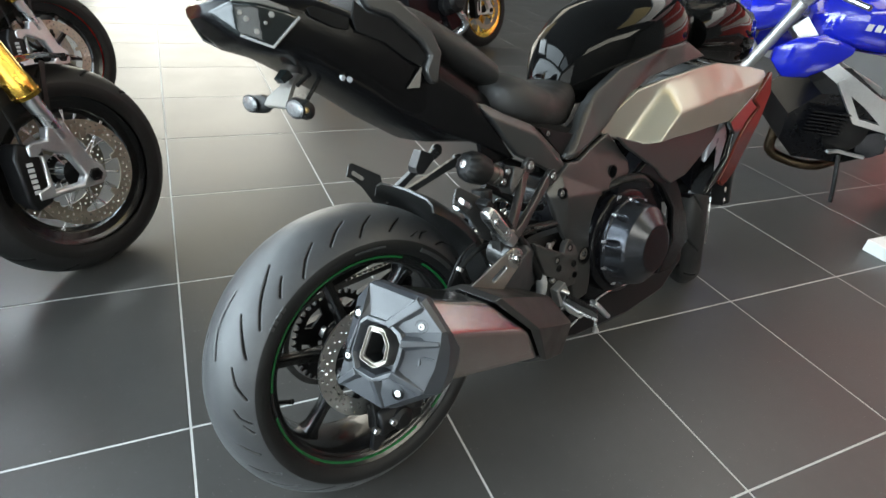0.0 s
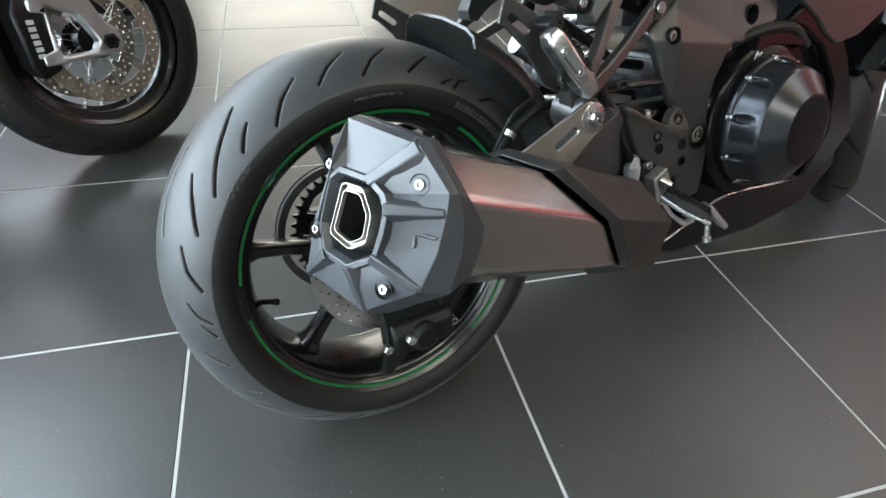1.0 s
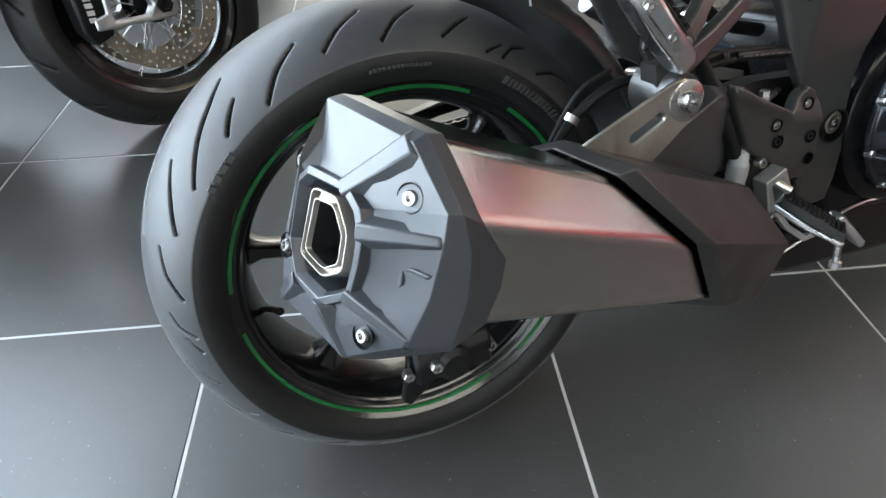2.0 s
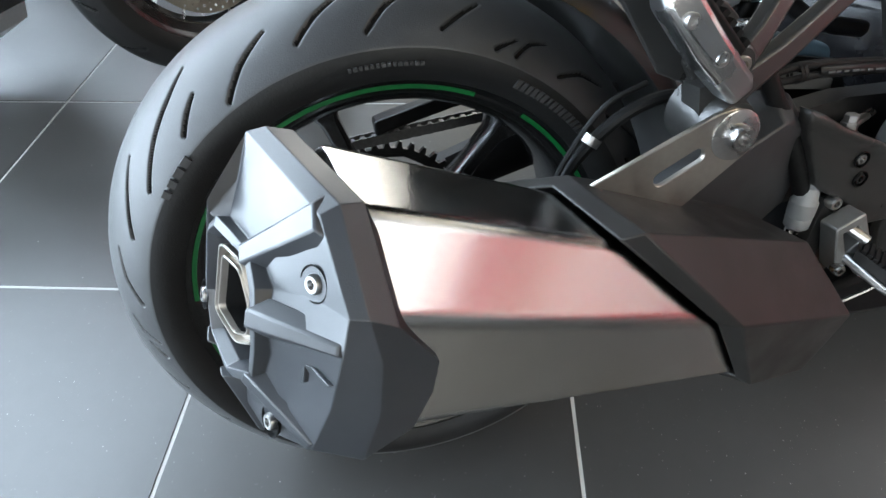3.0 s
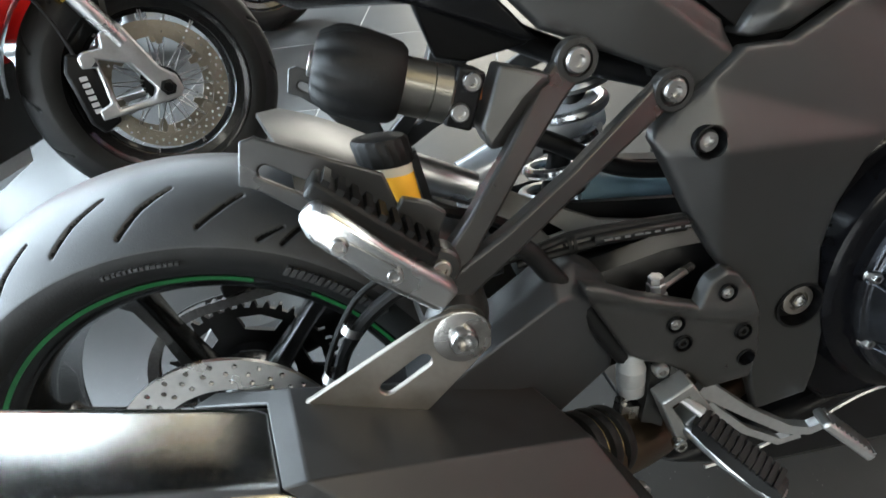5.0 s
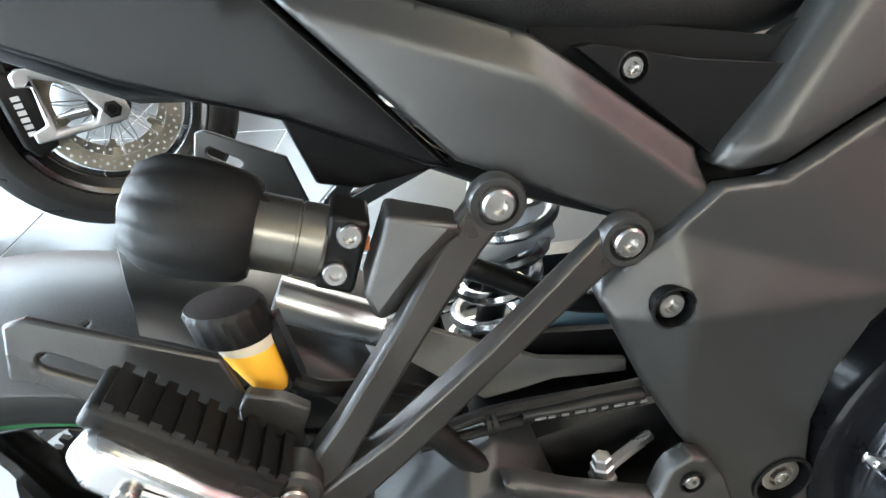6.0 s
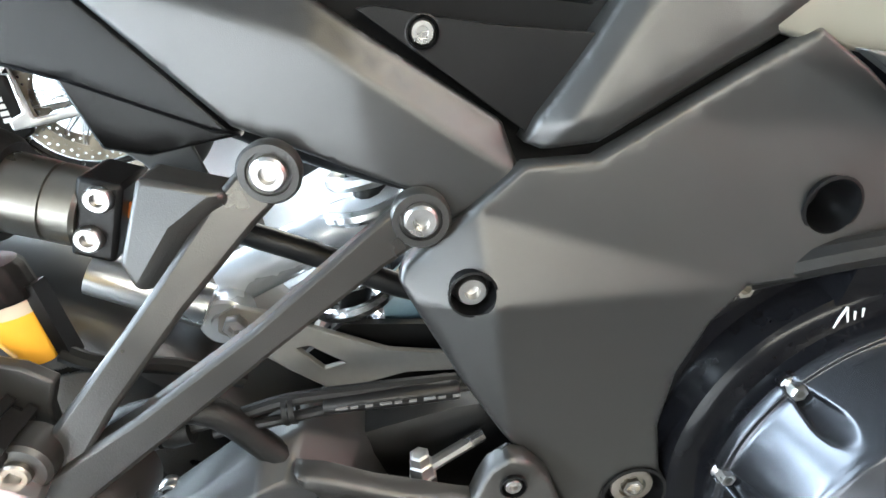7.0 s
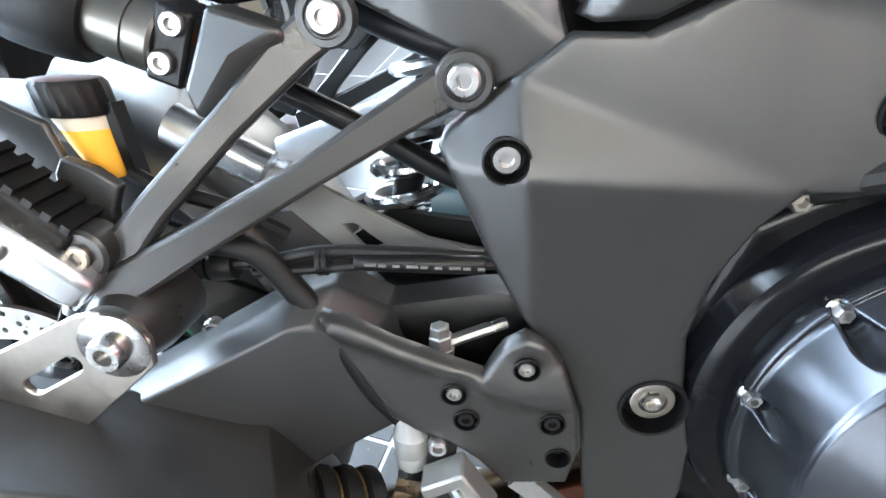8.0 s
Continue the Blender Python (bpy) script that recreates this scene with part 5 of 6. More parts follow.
part("cable_sleeve", turned((0.395, -0.166, 0.196), (1, 0, -0.09), [(0, 0.0055), (0.002, 0.0062), (0.078, 0.0062), (0.080, 0.0048)], 12), MATT, bike)
for k in range(9):
    c = V((0.402, -0.1722, 0.1957)).lerp(V((0.470, -0.1722, 0.1896)), k / 8)
    part("cable_mark", box_between(c, c + V((0.0045 if k % 3 else 0.007, 0, -0.0004)), 0.0008, 0.0018, 0.0008, 0.0018, (0, 1, 0)), DIMP, bike)
# mudguard plate with its link plate
HUG = [(-0.104, 0.322, 8), (-0.100, 0.336, 7), (-0.088, 0.345, 5.5), (-0.050, 0.353, 2.5), (0.0, 0.3555, 0), (0.050, 0.353, 2.5), (0.088, 0.345, 5.5), (0.100, 0.336, 7), (0.104, 0.322, 8)]
rings = []
for k in range(17):
    rings.append([V((0.0187 + r * math.cos(radians(a)), y, -0.007 + r * math.sin(radians(a)))) for y, r, back in HUG for a in (69.5 - back - (69.5 - back - 6) * k / 16,)])
hug = loft(rings, None, False, False)
bmesh.ops.recalc_face_normals(hug, faces=hug.faces[:])
bmesh.ops.solidify(hug, geom=hug.faces[:], thickness=0.004)
part("mudguard", hug, PANEL, bike, "matt black plastic rear mudguard", smooth=40)
panel("link_plate", [(0.318, 0.212), (0.322, 0.224), (0.334, 0.229), (0.352, 0.221), (0.390, 0.197), (0.431, 0.172), (0.500, 0.152), (0.500, 0.140), (0.440, 0.150), (0.408, 0.147), (0.383, 0.146), (0.358, 0.170), (0.334, 0.196)], -0.088, 0.006, LINKM, "dull grey mudguard stay plate", None, 0.001, [[(0.366, 0.188), (0.376, 0.188), (0.398, 0.168), (0.382, 0.166)]])
bolt(bike, (0.332, -0.088, 0.216), (0, -1, 0), 0.0085, 0.007, STEEL, hexed=True)
part("rocker_boss", turned((0.322, -0.060, 0.215), (0, -1, 0), [(0, 0.018), (0.02, 0.018), (0.022, 0.016), (0.022, 0.009), (0.026, 0.008), (0.026, 0.0)], 24), DAMP, bike)
part("linkage_tube", tube([(0.255, -0.085, 0.272), (0.318, -0.085, 0.232)], 0.0155, 20), CHROME, bike, "polished suspension linkage tube")
part("damper_body", tube([(0.318, -0.045, 0.228), (0.40, -0.035, 0.250), (0.46, -0.03, 0.262)], 0.019, 20), DAMP, bike, "bright damper reservoir")
coil = []
for k in range(121):
    a = 2 * math.pi * 6 * k / 120
    c = V((0.395, -0.03, 0.150)).lerp(V((0.445, -0.03, 0.300)), k / 120)
    coil.append(c + V((0.030 * math.cos(a), 0.034 * math.sin(a), 0)))
part("spring", tube(coil, 0.0055, 8, 1), CHROME, bike, "coil spring of the rear damper")
part("damper_rod", tube([(0.385, -0.03, 0.12), (0.455, -0.03, 0.33)], 0.012, 12), MATT, bike)
part("subframe_tube", tube([(0.330, -0.085, 0.295), (0.394, -0.085, 0.258), (0.455, -0.085, 0.218), (0.52, -0.085, 0.20)], 0.0085, 12), MATT, bike)
part("subframe_tube", tube([(0.36, -0.09, 0.36), (0.42, -0.09, 0.325), (0.50, -0.10, 0.29)], 0.011, 12), MATT, bike)
part("blue_cover", loft([oval((x, -0.030, z), 0.022, 0.018, 16, 3) for x, z in ((0.430, 0.184), (0.448, 0.182), (0.51, 0.163), (0.525, 0.158))]), mat("dull_blue_tank", (0.14, 0.22, 0.27), 0.35), bike, "dull blue plastic catch tank")
part("rear_frame_plate", flat([(0.36, 0.165), (0.40, 0.19), (0.52, 0.165), (0.55, 0.11), (0.50, 0.075), (0.42, 0.09)], (), -0.070, -0.062), MATT, bike)
# chain
ch = bmesh.new()
pts = []
for k in range(60):
    a = radians(95 + 170 * k / 59)
    pts.append(V((0.105 * math.cos(a), 0.0795, 0.105 * math.sin(a))))
pts = [V((0.56 - 0.57 * k / 40, 0.0795, 0.135 - 0.03 * k / 40)) for k in range(40)] + pts + [V((0.57 * k / 40, 0.0795, -0.105 + 0.13 * k / 40)) for k in range(40)]
for i in range(0, len(pts) - 1):
    a, b = pts[i], pts[i + 1]
    for off in (-0.0075, 0.0075):
        box_between(a + V((0, off, 0)), b + V((0, off, 0)), 0.0025, 0.013, 0.0025, 0.011, (0, 1, 0), ch)
    turned(a + V((0, -0.007, 0)), (0, 1, 0), [(0, 0.005), (0.014, 0.005)], 6, ch)
tagged(part("chain", ch, CHAIN, bike, "dark drive chain"), kind="stuff")
panel("chain_guard", [(0.02, 0.130), (0.12, 0.150), (0.30, 0.165), (0.30, 0.150), (0.12, 0.132), (0.02, 0.112)], 0.07, 0.025, PANELD, "", None, 0.003)

# ---- passenger peg bracket ----
pb = bmesh.new()
br = part("peg_bracket", bars([((0.399, -0.147, 0.334), 0.010, 0.026), ((0.378, -0.156, 0.319), 0.012, 0.024), ((0.340, -0.178, 0.286), 0.014, 0.018), ((0.300, -0.198, 0.250), 0.016, 0.018), ((0.262, -0.208, 0.213), 0.018, 0.024)], (0, 1, 0)), BRK, bike, "dark cast passenger footrest bracket")
bevel(br, 0.003, 2, 25)
st = part("bracket_strut", bars([((0.469, -0.150, 0.297), 0.010, 0.026), ((0.440, -0.160, 0.285), 0.012, 0.022), ((0.380, -0.180, 0.257), 0.014, 0.017), ((0.320, -0.200, 0.231), 0.016, 0.019), ((0.262, -0.210, 0.205), 0.018, 0.026)], (0, 1, 0)), BRK, bike)
bevel(st, 0.003, 2, 25)
for p in ((0.399, -0.1475, 0.3345), (0.4695, -0.1505, 0.297)):
    part("bracket_eye", turned(p, (0, -1, 0), [(0, 0.016), (0.008, 0.0165), (0.0105, 0.015), (0.0105, 0.0115), (0.007, 0.011), (0.007, 0.0)], 28), BRK, bike)
    bolt(bike, V(p) + V((0, -0.0072, 0)), (0, -1, 0), 0.0092, 0.0062, STEEL)
blk = bmesh.new()
wv = [blk.verts.new(p) for p in ((0.341, -0.168, 0.346), (0.377, -0.164, 0.331), (0.352, -0.174, 0.320), (0.324, -0.174, 0.290), (0.320, -0.172, 0.306), (0.380, -0.156, 0.316), (0.342, -0.160, 0.286))]
wb = [blk.verts.new((wv[i].co.x, -0.138, wv[i].co.z)) for i in (0, 1, 5, 6, 3, 4)]
blk.faces.new([wv[i] for i in (0, 1, 2, 3, 4)]), blk.faces.new([wv[i] for i in (2, 1, 5, 6, 3)]), blk.faces.new(wb)
for k, (i, j) in enumerate(((0, 1), (1, 5), (5, 6), (6, 3), (3, 4), (4, 0))):
    blk.faces.new((wv[i], wv[j], wb[(k + 1) % 6], wb[k]))
bevel(part("bracket_web", blk, BRK, bike), 0.003, 3, 20)
part("bracket_boss", turned((0.271, -0.175, 0.186), (0, -1, 0), [(0, 0.028), (0.03, 0.026), (0.044, 0.022), (0.050, 0.020)], 28), BRK, bike)
part("bracket_foot", bars([((0.262, -0.200, 0.222), 0.024, 0.034), ((0.268, -0.200, 0.200), 0.024, 0.040), ((0.272, -0.195, 0.178), 0.024, 0.036)], (0, 1, 0)), BRK, bike)
# footrest folded up
peg = part("passenger_peg", bars([((0.268, -0.222, 0.214), 0.022, 0.020), ((0.262, -0.224, 0.222), 0.026, 0.024), ((0.230, -0.226, 0.256), 0.027, 0.026), ((0.203, -0.226, 0.290), 0.026, 0.026), ((0.196, -0.224, 0.301), 0.020, 0.016)], (0, 1, 0)), CHROME, bike, "polished alloy folded passenger footrest")
bevel(peg, 0.005, 3, 20)
d = (V((0.192, 0, 0.294)) - V((0.262, 0, 0.222))).normalized()
nrm = V((-d.z, 0, d.x))
if nrm.x < 0:
    nrm = -nrm
pad = bars([((V((0.255, -0.212, 0.232)) + nrm * 0.014), 0.030, 0.012), ((V((0.190, -0.212, 0.302)) + nrm * 0.014), 0.030, 0.014)], (0, 1, 0))
bevel(part("peg_rubber", pad, SOFTR, peg, "ribbed black rubber pad"), 0.003, 2)
for k in range(9):
    c = V((0.252, -0.212, 0.236)).lerp(V((0.196, -0.212, 0.297)), k / 8) + nrm * 0.021
    part("rubber_rib", box_between(c + V((0, -0.014, 0)), c + V((0, 0.014, 0)), 0.005, 0.005, 0.005, 0.005, d), SOFTR, peg)
for t in (0.35, 0.75):
    bolt(peg, V((0.262, -0.238, 0.222)).lerp(V((0.192, -0.240, 0.294)), t), (0, -1, 0), 0.0055, 0.004)
part("peg_logo_bar", box_between(V((0.240, -0.2405, 0.245)), V((0.213, -0.2410, 0.273)), 0.002, 0.010, 0.002, 0.010, (0, 1, 0)), CHROME, peg)
part("peg_hinge", turned((0.268, -0.205, 0.235), (0, -1, 0), [(0, 0.014), (0.016, 0.014), (0.018, 0.012), (0.019, 0.0)], 24), BRK, bike)
bolt(bike, (0.268, -0.223, 0.235), (0, -1, 0), 0.0068, 0.004, HANG)
panel("heel_guard", [(0.152, 0.312), (0.162, 0.340), (0.172, 0.341), (0.246, 0.297), (0.258, 0.232), (0.248, 0.214), (0.225, 0.225), (0.190, 0.280), (0.165, 0.305)], -0.187, 0.005, BRK, "dark metal passenger heel guard", None, 0.0015, [slot_loop((0.172, 0.317), (0.194, 0.300), 0.0048)])
bevel(part("bracket_gusset", flat([(0.2420, 0.2316), (0.2480, 0.2720), (0.2545, 0.2800), (0.2705, 0.2726), (0.2819, 0.2617), (0.2740, 0.2480), (0.2700, 0.2250), (0.2646, 0.2105), (0.2551, 0.2080)], (), -0.196, -0.188), BRK, bike), 0.0015, 2)
# brake fluid reservoir
RES = (0.0055, 0, -0.005)
part("reservoir", loft([ringpts(c, (0.1, 0.05, 1), r, 20) for c, r in (((0.2545, -0.166, 0.265), 0.007), ((0.2530, -0.166, 0.270), 0.010), ((0.2490, -0.164, 0.286), 0.0135), ((0.2475, -0.163, 0.294), 0.0148))]), AMBER, bike, "amber brake fluid in a plastic reservoir").location = RES
part("reservoir_neck", loft([ringpts(c, (0.1, 0.05, 1), r, 24) for c, r in (((0.2475, -0.163, 0.294), 0.0149), ((0.2465, -0.163, 0.299), 0.0160), ((0.2455, -0.163, 0.304), 0.0165))]), FROST, bike, "frosted top of the brake fluid reservoir").location = RES
capr = []
for z, r in ((0.302, 0.019), (0.304, 0.0205), (0.319, 0.0205), (0.3215, 0.0185), (0.3218, 0.001)):
    mid = V((0.2450 - (z - 0.3) * 0.1, -0.163, z))
    capr.append([mid + (p - mid) * (1.0 if k % 3 or r < 0.02 else 0.94) for k, p in enumerate(ringpts(mid, (0.1, 0.05, 1), r, 54))])
part("reservoir_cap", loft(capr), SOFTR, bike, "black screw cap").location = RES
part("reservoir_mount", box_between((0.268, -0.163, 0.262), (0.264, -0.160, 0.306), 0.012, 0.006, 0.012, 0.006, (0, 1, 0)), PANELD, bike).location = RES
part("reservoir_hose", tube([(0.265, -0.166, 0.266), (0.280, -0.165, 0.255), (0.31, -0.15, 0.235), (0.34, -0.14, 0.21)], 0.005, 8), SOFTR, bike).location = RES
# crash bobbin clamped to the bracket
ax = V((0.903, 0, -0.430))
perp = V((0.430, 0, 0.903))
c0 = V((0.198, -0.148, 0.381)) + ax * 0.022
rings = []
for h, r, m in ((0, 0.017, 0.05), (0.002, 0.023, 0.10), (0.010, 0.0285, 0.13), (0.013, 0.0300, 0.12), (0.020, 0.0312, 0.06), (0.030, 0.0312, 0.01), (0.046, 0.0300, 0.0), (0.057, 0.0280, 0.0), (0.061, 0.0250, 0.0), (0.061, 0.016, 0.0)):
    mid = c0 + ax * h
    rings.append([mid + (p - mid) * (1 - m * (0.5 + 0.5 * math.cos(2 * math.pi * k / 8)) ** 2) for k, p in enumerate(ringpts(mid, ax, r, 80))])
part("crash_bobbin", loft(rings), SOFTR, bike, "black crash protector with a fluted end", smooth=45)
part("bobbin_sleeve", turned(c0 + ax * 0.059, ax, [(0, 0.0205), (0.022, 0.0205), (0.0223, 0.0192), (0.0235, 0.0192), (0.024, 0.0205), (0.036, 0.0205), (0.038, 0.019)], 32), SLEEVE, bike, "dark bare metal sleeve")
bolt(bike, c0, -ax, 0.0085, 0.003, STEEL)
cl = loft([[c0 + ax * s + perp * w + V((0, y, 0)) for y, w in ((-0.016, -0.0195), (-0.016, 0.0225), (0.020, 0.0225), (0.020, -0.0195))] for s in (0.095, 0.116)])
bevel(part("bobbin_clamp", cl, PANELD, bike, "black clamp"), 0.0025, 2)
for p in ((0.3204, -0.1635, 0.3386), (0.3084, -0.1635, 0.3200)):
    bolt(bike, p, (0, -1, 0), 0.0068, 0.005)
part("orange_tag", box_between((0.3275, -0.152, 0.331), (0.3255, -0.152, 0.323), 0.002, 0.004, 0.002, 0.004, (0, 1, 0)), mat("orange_tag_paint", (0.5, 0.14, 0.03), 0.5), bike)

# ---- rider's footrest plate ----
HP = [(0.374, 0.172), (0.376, 0.160), (0.408, 0.090), (0.424, 0.078), (0.444, 0.068), (0.462, 0.052), (0.478, 0.030), (0.520, 0.030), (0.529, 0.060), (0.528, 0.090), (0.520, 0.125), (0.508, 0.142), (0.497, 0.148), (0.485, 0.142), (0.476, 0.132), (0.470, 0.124), (0.416, 0.150), (0.390, 0.166)]
RIDGE = [(0.3803, 0.1590), (0.4160, 0.1410), (0.4400, 0.1285), (0.4610, 0.1252), (0.4685, 0.1130), (0.5042, 0.0985)]


def plate_lift(x, z):
    """A raised rim above the ridge line and a sunk face below it."""
    zl = float(np.interp(x, [p[0] for p in RIDGE], [p[1] for p in RIDGE]))
    return ramp(zl - z, 0.0, 0.003, 0.0, 0.0045) + ramp(z - zl, 0.010, 0.030, 0.0, 0.006)


plate = panel("heel_plate", HP, -0.194, 0.014, BRK, "dark cast rider footrest plate", plate_lift, 0.002, [round_loop(c, 0.0078, 16) for c in ((0.4505, 0.1105), (0.4565, 0.089), (0.5115, 0.0845), (0.4965, 0.128), (0.515, 0.055))], grid=0.008, folds=[RIDGE])
for x, z, m in ((0.4505, 0.1105, STEEL), (0.4565, 0.089, SOFTR), (0.5115, 0.0845, SOFTR), (0.4965, 0.128, STEEL)):
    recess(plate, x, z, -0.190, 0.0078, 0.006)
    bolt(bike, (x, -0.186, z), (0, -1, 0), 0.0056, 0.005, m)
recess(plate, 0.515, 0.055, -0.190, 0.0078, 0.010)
bolt(bike, (0.436, -0.186, 0.066), (0, -1, 0), 0.0068, 0.007, STEEL)
bs = turned((0.443, -0.172, 0.130), (0.02, 0, 1), [(0, 0.0095), (0.004, 0.0095), (0.0045, 0.008), (0.013, 0.008), (0.014, 0.0065), (0.020, 0.0065), (0.021, 0.005)], 6)
part("banjo_bolt", bs, STEEL, bike, "zinc banjo bolt")
part("banjo_pipe", tube([(0.443, -0.172, 0.136), (0.458, -0.165, 0.137), (0.485, -0.155, 0.140)], 0.0042, 8), STEEL, bike)
part("master_cylinder", turned((0.414, -0.174, 0.034), (0.06, 0, 1), [(0, 0.0085), (0.003, 0.0118), (0.012, 0.0125), (0.014, 0.0118), (0.016, 0.0128), (0.031, 0.0132), (0.034, 0.0115), (0.044, 0.0105), (0.047, 0.0085), (0.075, 0.0085)], 24), PALEP, bike, "pale grey rear master cylinder body", smooth=30)
part("push_rod", turned((0.405, -0.172, -0.004), (0.13, 0, 1), [(0, 0.006), (0.012, 0.008), (0.022, 0.008), (0.026, 0.0045), (0.068, 0.0045)], 8), STEEL, bike)
part("clevis", box_between((0.404, -0.174, 0.000), (0.411, -0.174, 0.026), 0.016, 0.018, 0.016, 0.018, (0, 1, 0)), STEEL, bike)
part("pedal_arm", bars([((0.440, -0.178, 0.066), 0.012, 0.018), ((0.432, -0.180, 0.030), 0.012, 0.020), ((0.425, -0.180, -0.004), 0.012, 0.022)], (0, 1, 0)), BRK, bike)
# peg with ribbed rubber
e0, e1 = V((0.450, -0.205, 0.025)), V((0.496, -0.271, -0.018))
rp = part("rider_peg", bars([(e0 + V((0, 0, -0.010)), 0.020, 0.010), (e0.lerp(e1, 0.5) + V((0, 0, -0.011)), 0.026, 0.010), (e1 + V((0, 0, -0.008)), 0.020, 0.008)], (1, 0.7, 0)), CHROME, bike, "alloy rider footrest with ribbed rubber")
bevel(rp, 0.003, 2)
part("peg_rubber", loft([[e0.lerp(e1, t) + V((0.7, 0.5, 0)).normalized() * w * a + V((0, 0, h * b)) for a, b in ((-1, -0.3), (-0.8, 0.8), (-0.3, 1), (0.3, 1), (0.8, 0.8), (1, -0.3))] for t, w, h in ((0.12, 0.012, 0.008), (0.3, 0.014, 0.010), (0.75, 0.015, 0.011), (1.0, 0.011, 0.008))]), SOFTR, rp, "black ribbed rubber")
for k in range(12):
    c = e0.lerp(e1, 0.2 + 0.068 * k) + V((0, 0, 0.0105))
    part("rubber_rib", box_between(c + V((0.0095, 0.007, 0)), c - V((0.0095, 0.007, 0)), 0.004, 0.003, 0.004, 0.003, e1 - e0), SOFTR, rp)
part("peg_feeler", turned((0.491, -0.269, -0.027), (0.02, -0.05, -1), [(0, 0.004), (0.022, 0.0042), (0.024, 0.007), (0.031, 0.007), (0.033, 0.004)], 12), STEEL, rp)
hg = flat([(0.424, 0.050), (0.453, 0.063), (0.474, 0.022), (0.440, -0.006)], [[(0.434, 0.043), (0.450, 0.050), (0.460, 0.029), (0.445, 0.018)]], -0.212, -0.190)
bevel(part("peg_clevis", hg, CASTG, bike, "grey alloy footrest clevis"), 0.002, 2)
bolt(bike, (0.437, -0.214, 0.003), (0, -1, 0), 0.006, 0.006)
part("peg_spring", turned((0.446, -0.205, 0.044), (0.5, -0.6, -0.4), [(0, 0.005), (0.02, 0.005)], 10), STEEL, bike)
part("brake_pedal", bars([((0.487, -0.165, 0.012), 0.010, 0.018), ((0.530, -0.169, -0.030), 0.010, 0.011), ((0.573, -0.172, -0.066), 0.010, 0.011), ((0.596, -0.176, -0.072), 0.010, 0.010), ((0.612, -0.182, -0.060), 0.010, 0.010)], (0, 1, 0)), ALLOY, bike, "bare alloy brake pedal")
part("brake_pedal_web", bars([((0.492, -0.166, -0.010), 0.008, 0.008), ((0.530, -0.168, -0.056), 0.008, 0.008), ((0.568, -0.170, -0.084), 0.008, 0.008), ((0.590, -0.172, -0.080), 0.008, 0.008)], (0, 1, 0)), ALLOY, bike)
pt = part("pedal_tip", bars([((0.600, -0.186, -0.050), 0.024, 0.010), ((0.648, -0.196, -0.104), 0.024, 0.010)], (0.3, 1, 0)), ALLOY, bike, "knurled brake pedal tip")
for k in range(10):
    c = V((0.6055, -0.1868, -0.0490)).lerp(V((0.6515, -0.1962, -0.1008)), (k + 0.5) / 10)
    part("knurl", box_between(c + V((0.003, 0.0105, 0)), c - V((0.003, 0.0105, 0)), 0.0026, 0.0040, 0.0026, 0.0040, (0.66, 0, -0.75)), ALLOY, pt)
bevel(pt, 0.003, 2)

# ---- tail underside: plate stay, indicators ----
part("plate_holder", loft([[V((x, -w, z)), V((x, w, z)), V((x + 0.005, w, z - 0.005)), V((x + 0.005, -w, z - 0.005))] for x, z, w in ((-0.012, 0.576, 0.018), (-0.030, 0.560, 0.020), (-0.050, 0.538, 0.024), (-0.068, 0.520, 0.040), (-0.074, 0.508, 0.044))]), LINKM, bike, "pale folded number plate holder")
part("plate_lamp", box_between((-0.050, -0.014, 0.560), (-0.066, -0.014, 0.548), 0.030, 0.014, 0.026, 0.010, (0, 1, 0)), SMOKE, bike, "small plate lamp")
for p, q in (((-0.012, -0.05, 0.566), (-0.053, -0.05, 0.540)), ((0.000, -0.05, 0.560), (-0.045, -0.055, 0.512))):
    part("holder_strut", tube([p, q], 0.0036, 8, 1), PANELD, bike, "thin black strut")
for s in (-1, 1):
    base = V((-0.062, s * 0.030, 0.508))
    end = base + V((-0.008, s * 0.088, -0.002))

    def shell_ring(f, ry, rz):
        c = base.lerp(end, f)
        return [c + V((ry * math.cos(2 * math.pi * k / 18), 0, rz * math.sin(2 * math.pi * k / 18))) for k in range(18)]
    ind = part("indicator", loft([shell_ring(*r) for r in ((0, 0.006, 0.006), (0.15, 0.008, 0.010), (0.35, 0.013, 0.0165), (0.80, 0.013, 0.0165), (0.95, 0.010, 0.013), (1.0, 0.004, 0.005))]), SOFTR, bike, "flat black turn indicator")
    c = base.lerp(end, 0.66) + V((-0.0115, 0, 0.002))
    face = [[c + V((-h, s * ry * math.cos(2 * math.pi * k / 28), rz * math.sin(2 * math.pi * k / 28))) for k in range(28)] for h, ry, rz in ((0, 0.029, 0.0140), (0.003, 0.029, 0.0138), (0.006, 0.026, 0.0118), (0.008, 0.016, 0.0070), (0.0085, 0.002, 0.001))]
    part("lens", loft(face), LENS, ind, "clear pebbled indicator lens")
    part("rim", tube([c + V((-0.002, s * 0.030 * math.cos(2 * math.pi * k / 24), 0.0148 * math.sin(2 * math.pi * k / 24))) for k in range(25)], 0.0016, 6, 1), PANELD, ind)
    part("tip", turned(base.lerp(end, 0.97) + V((-0.006, 0, 0.001)), (-0.5, s, 0), [(0, 0.005), (0.003, 0.004), (0.005, 0.001)], 12), BRASS, ind, "amber bulb tip")

# ---- front end ----
FW = V((1.44, 0, -0.012))
rear_parts = set(bike.children)
